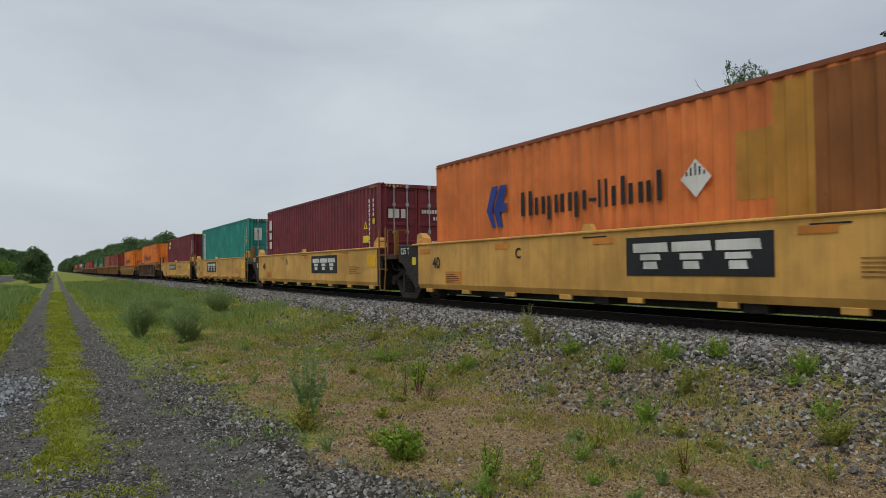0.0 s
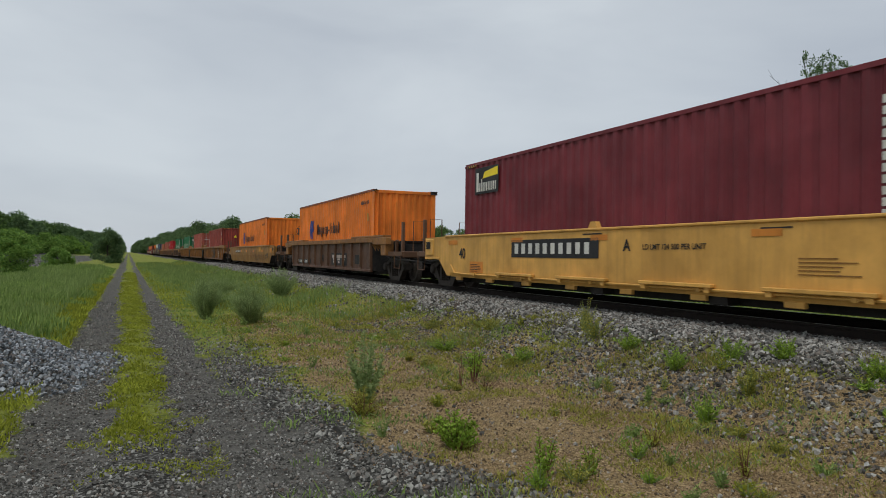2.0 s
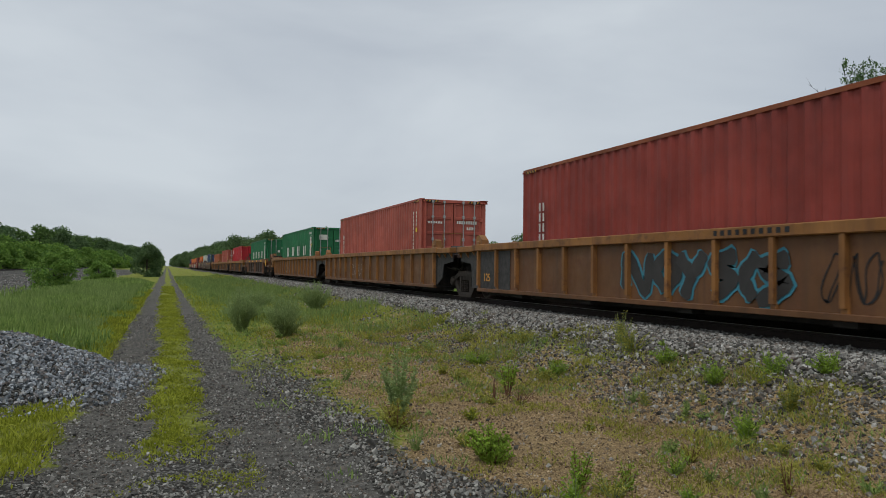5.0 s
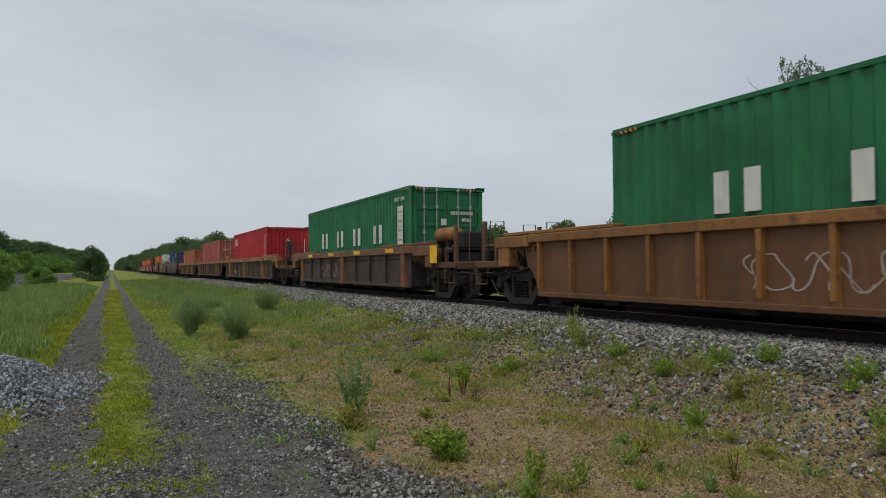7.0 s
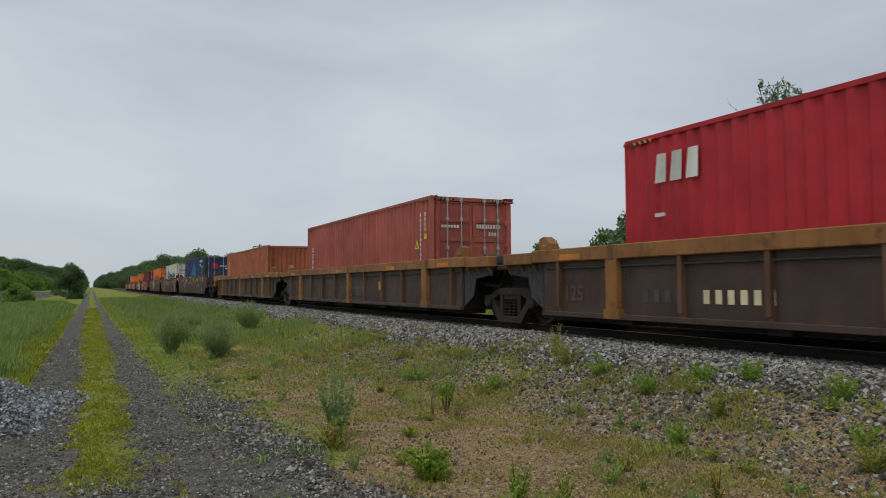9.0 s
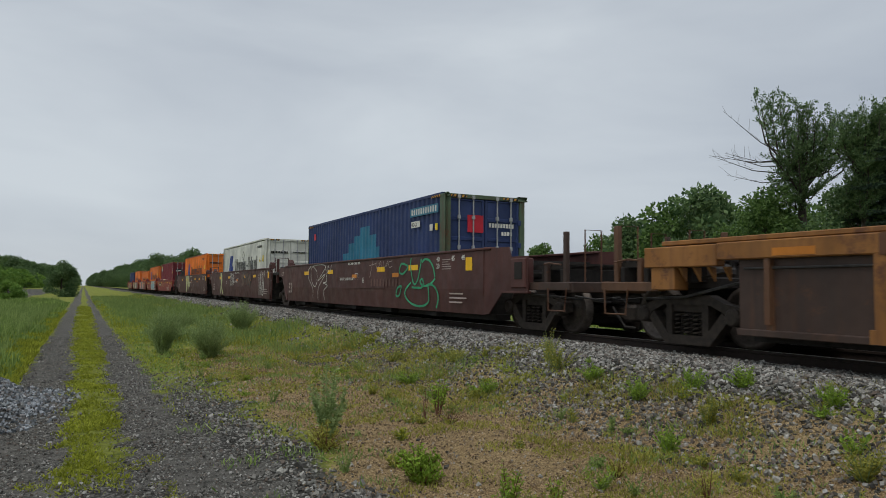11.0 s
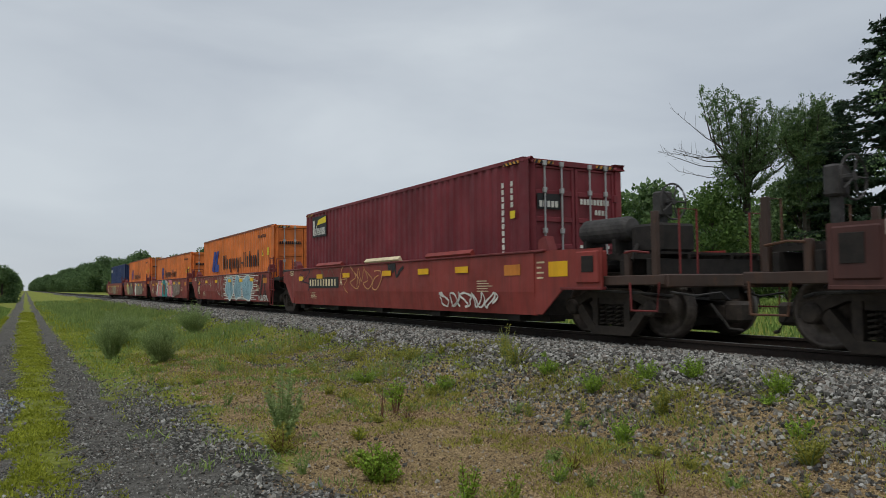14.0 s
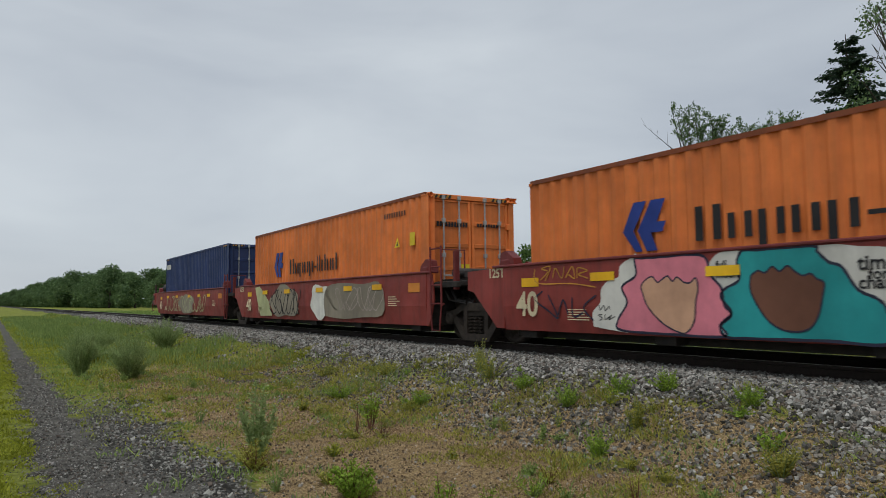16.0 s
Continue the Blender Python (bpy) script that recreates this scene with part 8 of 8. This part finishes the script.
def spruce(m, tall, wide, seed, label):
    rnd = random.Random(seed)
    t = thing("spruce_tree", m, label, "tree")
    wood = Mesh().rod([(0, 0, -0.2), (0.05, 0, tall * 0.5), (0, 0.05, tall)], [0.2, 0.12, 0.02], 8)
    base, tip = [], []
    z = tall * 0.16
    while z < tall * 0.985:
        u = (z - tall * 0.16) / (tall * 0.84)
        for i in range(rnd.randint(6, 8)):
            a = rnd.uniform(0, 2 * math.pi)
            length = wide * 0.5 * (1 - u) ** 0.85 * rnd.uniform(0.6, 1.15) + 0.22
            e = np.array([length * math.cos(a), length * math.sin(a), -0.16 * length + 0.25 * length * u])
            s = np.array([0, 0, z])
            wood.rod([tuple(s), tuple(s + e)], [0.045, 0.008], 4)
            n = int(64 * length + 20)
            w = RNG.random((n, 1)) ** 0.7
            p = s + e * w + RNG.normal(size=(n, 3)) * 0.06
            d = RNG.normal(size=(n, 3)) * np.array([0.5, 0.5, 0.3]) + e / np.linalg.norm(e) * 0.5 + np.array([0, 0, -0.35])
            base.append(p)
            tip.append(p + d * (0.30 * (0.5 + 0.6 * (1 - w))))
        z += tall * 0.028
    part("trunk", wood, M_BARK, t)
    base, tip = np.concatenate(base), np.concatenate(tip)
    v, f = kites(base, tip, np.linalg.norm(tip - base, axis=1) * 0.42)
    leaf = new("crown", raw_mesh("crown", v, f, G_SPRUCE))
    leaf.parent = t
    return t


def spot(az, r):
    return r * math.sin(radians(az)), r * math.cos(radians(az))


def place(az, r):
    x, y = spot(az, r)
    return Matrix.Translation((x, y, float(height(x, y))))


def windswept_tree(m, tall, fork, ends, depth, label, material, seed, bare=0):
    """A tall tree whose limbs fan out from a fork into ragged upswept sprays; ends: how far the top reaches to each side, and how high."""
    rnd = random.Random(seed)
    t = thing("windswept_tree", m, label, "tree")
    r0 = 0.016 * tall + 0.03
    wood = Mesh().rod([(0.3, 0, -0.2), (0.1, 0.1, fork * 0.5), (0, 0, fork), (-0.3, 0, fork + 1.2)], [r0 * 1.3, r0, r0 * 0.75, r0 * 0.4], 8)
    base, tip = [], []
    for i in range(26):
        u = (i % 13) / 12
        reach, top = ends[0] + (ends[1] - ends[0]) * u, ends[2] + (ends[3] - ends[2]) * u
        inner = 1.0 if i < 13 else rnd.uniform(0.45, 0.75)
        s = Vector((0, 0, fork + rnd.uniform(-2.4, 0.9)))
        e = Vector((reach * inner + rnd.uniform(-0.3, 0.3), rnd.uniform(-depth, depth), fork + (top - fork) * (inner if inner == 1.0 else rnd.uniform(-0.55, 0.75)) * rnd.uniform(0.8, 1.0)))
        mid = s.lerp(e, 0.5) + Vector((0.25 * reach * inner, 0, -0.25))
        wood.rod([s, mid, e], [r0 * 0.34, r0 * 0.2, r0 * 0.05], 5)
        for k in range(15):
            v = 0.28 + 0.72 * k / 14
            p = (1 - v) ** 2 * s + 2 * v * (1 - v) * mid + v * v * e
            d = Vector((rnd.gauss(0.15, 0.5), rnd.gauss(0, 0.5), rnd.uniform(0.2, 1.2))).normalized() * rnd.uniform(0.6, 1.4)
            wood.rod([p, p + d], [r0 * 0.05, r0 * 0.02], 3)
            n = 70
            w = RNG.random((n, 1)) ** 0.8
            b = np.array(p) + np.array(d) * w + RNG.normal(size=(n, 3)) * 0.07
            g = np.array(d) * 0.55 + RNG.normal(size=(n, 3)) * 0.45
            g /= np.linalg.norm(g, axis=1)[:, None]
            base.append(b)
            tip.append(b + g * RNG.uniform(0.09, 0.19, (n, 1)))
    for i in range(bare):
        p = Vector((-0.1, 0, fork + rnd.uniform(-0.4, 1.6)))
        q = p + Vector((ends[0] - rnd.uniform(1.2, 2.4), rnd.uniform(-0.8, 0.8), rnd.uniform(0.4, 4.2)))
        wood.rod([p, p.lerp(q, 0.5) + Vector((0, 0, -0.35)), q], [r0 * 0.2, r0 * 0.11, r0 * 0.03], 5)
        for k in range(7):
            b = p.lerp(q, 0.5 + 0.075 * k) + Vector((0, 0, -0.25 * (1 - 0.075 * k * 2)))
            wood.rod([b, b + Vector((rnd.uniform(-0.7, 0.1), rnd.uniform(-0.4, 0.4), rnd.uniform(-0.2, 0.8)))], [r0 * 0.05, r0 * 0.015], 3)
    part("trunk", wood, M_BARK, t)
    base, tip = np.concatenate(base), np.concatenate(tip)
    v, f = kites(base, tip, np.linalg.norm(tip - base, axis=1) * 0.42)
    leaf = new("crown", raw_mesh("crown", v, f, material))
    leaf.parent = t
    return t


windswept_tree(place(53.7, 47) @ pose(0, 0, 0, 0, 0, -52), 13.6, 8.6, (-2.6, 2.9, 13.7, 11.2), 1.6, "tall wind-bent tree with bare branches on one side", G_DARK, 5, 6)
tree("broadleaf_tree", place(51.4, 46), 7.4, 6.6, "bushy green broadleaf tree behind the track", G_TREE, 40, 6, 0.08, 0.26, 330)
tree("broadleaf_tree", place(57.2, 44), 7.6, 5.8, "dense dark broadleaf tree behind the track", G_DARK, 42, 7, 0.08, 0.26, 330)
windswept_tree(place(57.6, 43) @ pose(0, 0, 0, 0, 0, -57), 11.4, 7.4, (-1.2, 1.3, 10.4, 11.0), 1.2, "dark ragged tree with upswept sprays of leaves", G_DARK, 15)
spruce(place(62.8, 42.5), 15.4, 11.0, 8, "dark pointed spruce with drooping branches")
spruce(place(58.9, 44), 11.2, 5.0, 9, "dark pointed spruce among other trees")
spruce(place(60.2, 46), 12.0, 4.0, 10, "smaller dark spruce among other trees")
tree("airy_tree", place(67.2, 41), 18.0, 7.5, "tall airy broadleaf tree with thin branches", G_DARK, 34, 11, 0.25, 0.20, 170, -0.2, 6)

WOODS = [tree("woodland_tree", place(47.3, 58), 9.3, 8.0, "rounded dark green tree at the wood's edge", G_DARK, 30, 21, 0.08, 0.46, 150),
         tree("woodland_tree", place(44.4, 62), 9.0, 7.2, "rounded green tree at the wood's edge", G_TREE, 28, 22, 0.06, 0.46, 150),
         tree("woodland_tree", place(41.8, 66), 7.6, 8.2, "broad low green tree at the wood's edge", G_DARK, 28, 23, 0.05, 0.46, 150)]
SCRUB = [tree("scrub_bush", place(-15.5, 150), 5.4, 7.0, "bright green scrub bush beyond the other track", G_SCRUB, 26, 31, 0.0, 0.46, 150),
         tree("scrub_bush", place(-13.6, 152), 4.6, 7.5, "bright green spreading scrub beyond the other track", G_SCRUB, 24, 32, 0.0, 0.46, 150)]


def grow(models, x, y, tall, rnd, group):
    """Another tree of the kind, scaled to that height."""
    ob = rnd.choice(models)
    base = {o: h for o, h in zip(WOODS + SCRUB, (9.3, 9.0, 7.6, 5.4, 4.6))}[ob]
    s = tall / base
    m = Matrix.Translation((x, y, float(height(x, y)) - 0.1)) @ pose(0, 0, 0, 0, 0, rnd.uniform(0, 360)) @ Matrix.Diagonal((s * rnd.uniform(0.9, 1.25), s * rnd.uniform(0.9, 1.25), s, 1))
    return tagged(copy_thing(ob, m), group=group)


def build_woods():
    rnd = random.Random(4)
    for i in range(7):      # behind the track, filling up the near wood
        az = 39.6 + i * 2.6
        x, y = spot(az, rnd.uniform(68, 78))
        grow(WOODS, x, y, 7.5 + 0.35 * i + rnd.uniform(-0.8, 0.8), rnd, "trees behind the track")
    for i in range(26):     # a low line past the meadow
        y = 48 + i * 7.5
        grow(WOODS, 54 + rnd.uniform(-4, 8), y, rnd.uniform(6.2, 8.6), rnd, "trees behind the track")
    for i in range(60):     # the far wood that closes the view
        y = 235 + i * 12 + 0.16 * i * i
        grow(WOODS[::2], max(13, 46 - 0.036 * (y - 235)) + rnd.uniform(-2, 6), y, (10.0 if y < 300 else 16.5) + rnd.uniform(-2.5, 2.5), rnd, "far trees along the railway")
    for i in range(30):
        y = 320 + i * 26
        grow(WOODS[::2], max(22, 66 - 0.05 * (y - 320)) + rnd.uniform(-5, 12), y, 18.5 + rnd.uniform(-2, 2), rnd, "far trees along the railway")
    for i in range(60):     # beyond the other track
        y = 146 + i * 12 + 0.1 * i * i
        x = min(-13, -46 + 0.060 * (y - 146)) + rnd.uniform(-3, 2)
        grow(WOODS, x, y, (15.5 if y < 176 else 12.2 + 0.006 * (y - 160)) + rnd.uniform(-1.8, 1.6), rnd, "trees beyond the other track")
    for i in range(44):
        y = 118 + i * 8
        grow(SCRUB, -38.5 + 0.045 * (y - 118) + rnd.uniform(-2, 2), y, rnd.uniform(5.6, 8.0), rnd, "scrub beyond the other track")


build_woods()
tree("lone_tree", Matrix.Translation((-2.6, 108, 0)), 4.5, 4.2, "small dark round tree at the lane's end", G_DARK, 34, 41, 0.0, 0.26, 650)
tree("lone_bush", Matrix.Translation((-6.8, 52, 0)), 2.1, 3.0, "wide green bush at the gravel's edge", G_SCRUB, 26, 42, 0.0, 0.16, 1500)
tree("lone_bush", Matrix.Translation((-6.1, 76, 0)), 1.7, 3.2, "low green bush in tall grass", G_SCRUB, 24, 43, 0.0, 0.16, 1400)


def far_house(az, r):
    """A low white house half hidden behind the trees."""
    m = place(az, r) @ pose(0, 0, 0, 0, 0, -az + 12)
    house = thing("house", m, "low white-sided house behind the trees", "house")
    part("wall", Mesh().box(-6, 6, -3.5, 3.5, 0, 2.7), M_WHITE, house)
    part("roof", Mesh().prism([(-3.9, 2.65), (3.9, 2.65), (0, 4.5)], -6.4, 6.4), M_GREY, house)
    for x in (-4, -1.4, 2.2, 4.4):
        window = part("window", Mesh().box(x - 0.5, x + 0.5, -3.56, -3.49, 0.9, 2.1), M_WHITE, house)
        part("pane", Mesh().box(x - 0.42, x + 0.42, -3.575, -3.565, 0.98, 2.02), M_BLACK, window)


far_house(54.6, 80)


def motions():
    """The whole train rolls past towards the viewer's back."""
    for ob in RUNNING:
        x, y, z = ob.location
        walk(ob, [(t / 2, pose(x, y - way_gone(t / 2), z)) for t in range(33)])


motions()
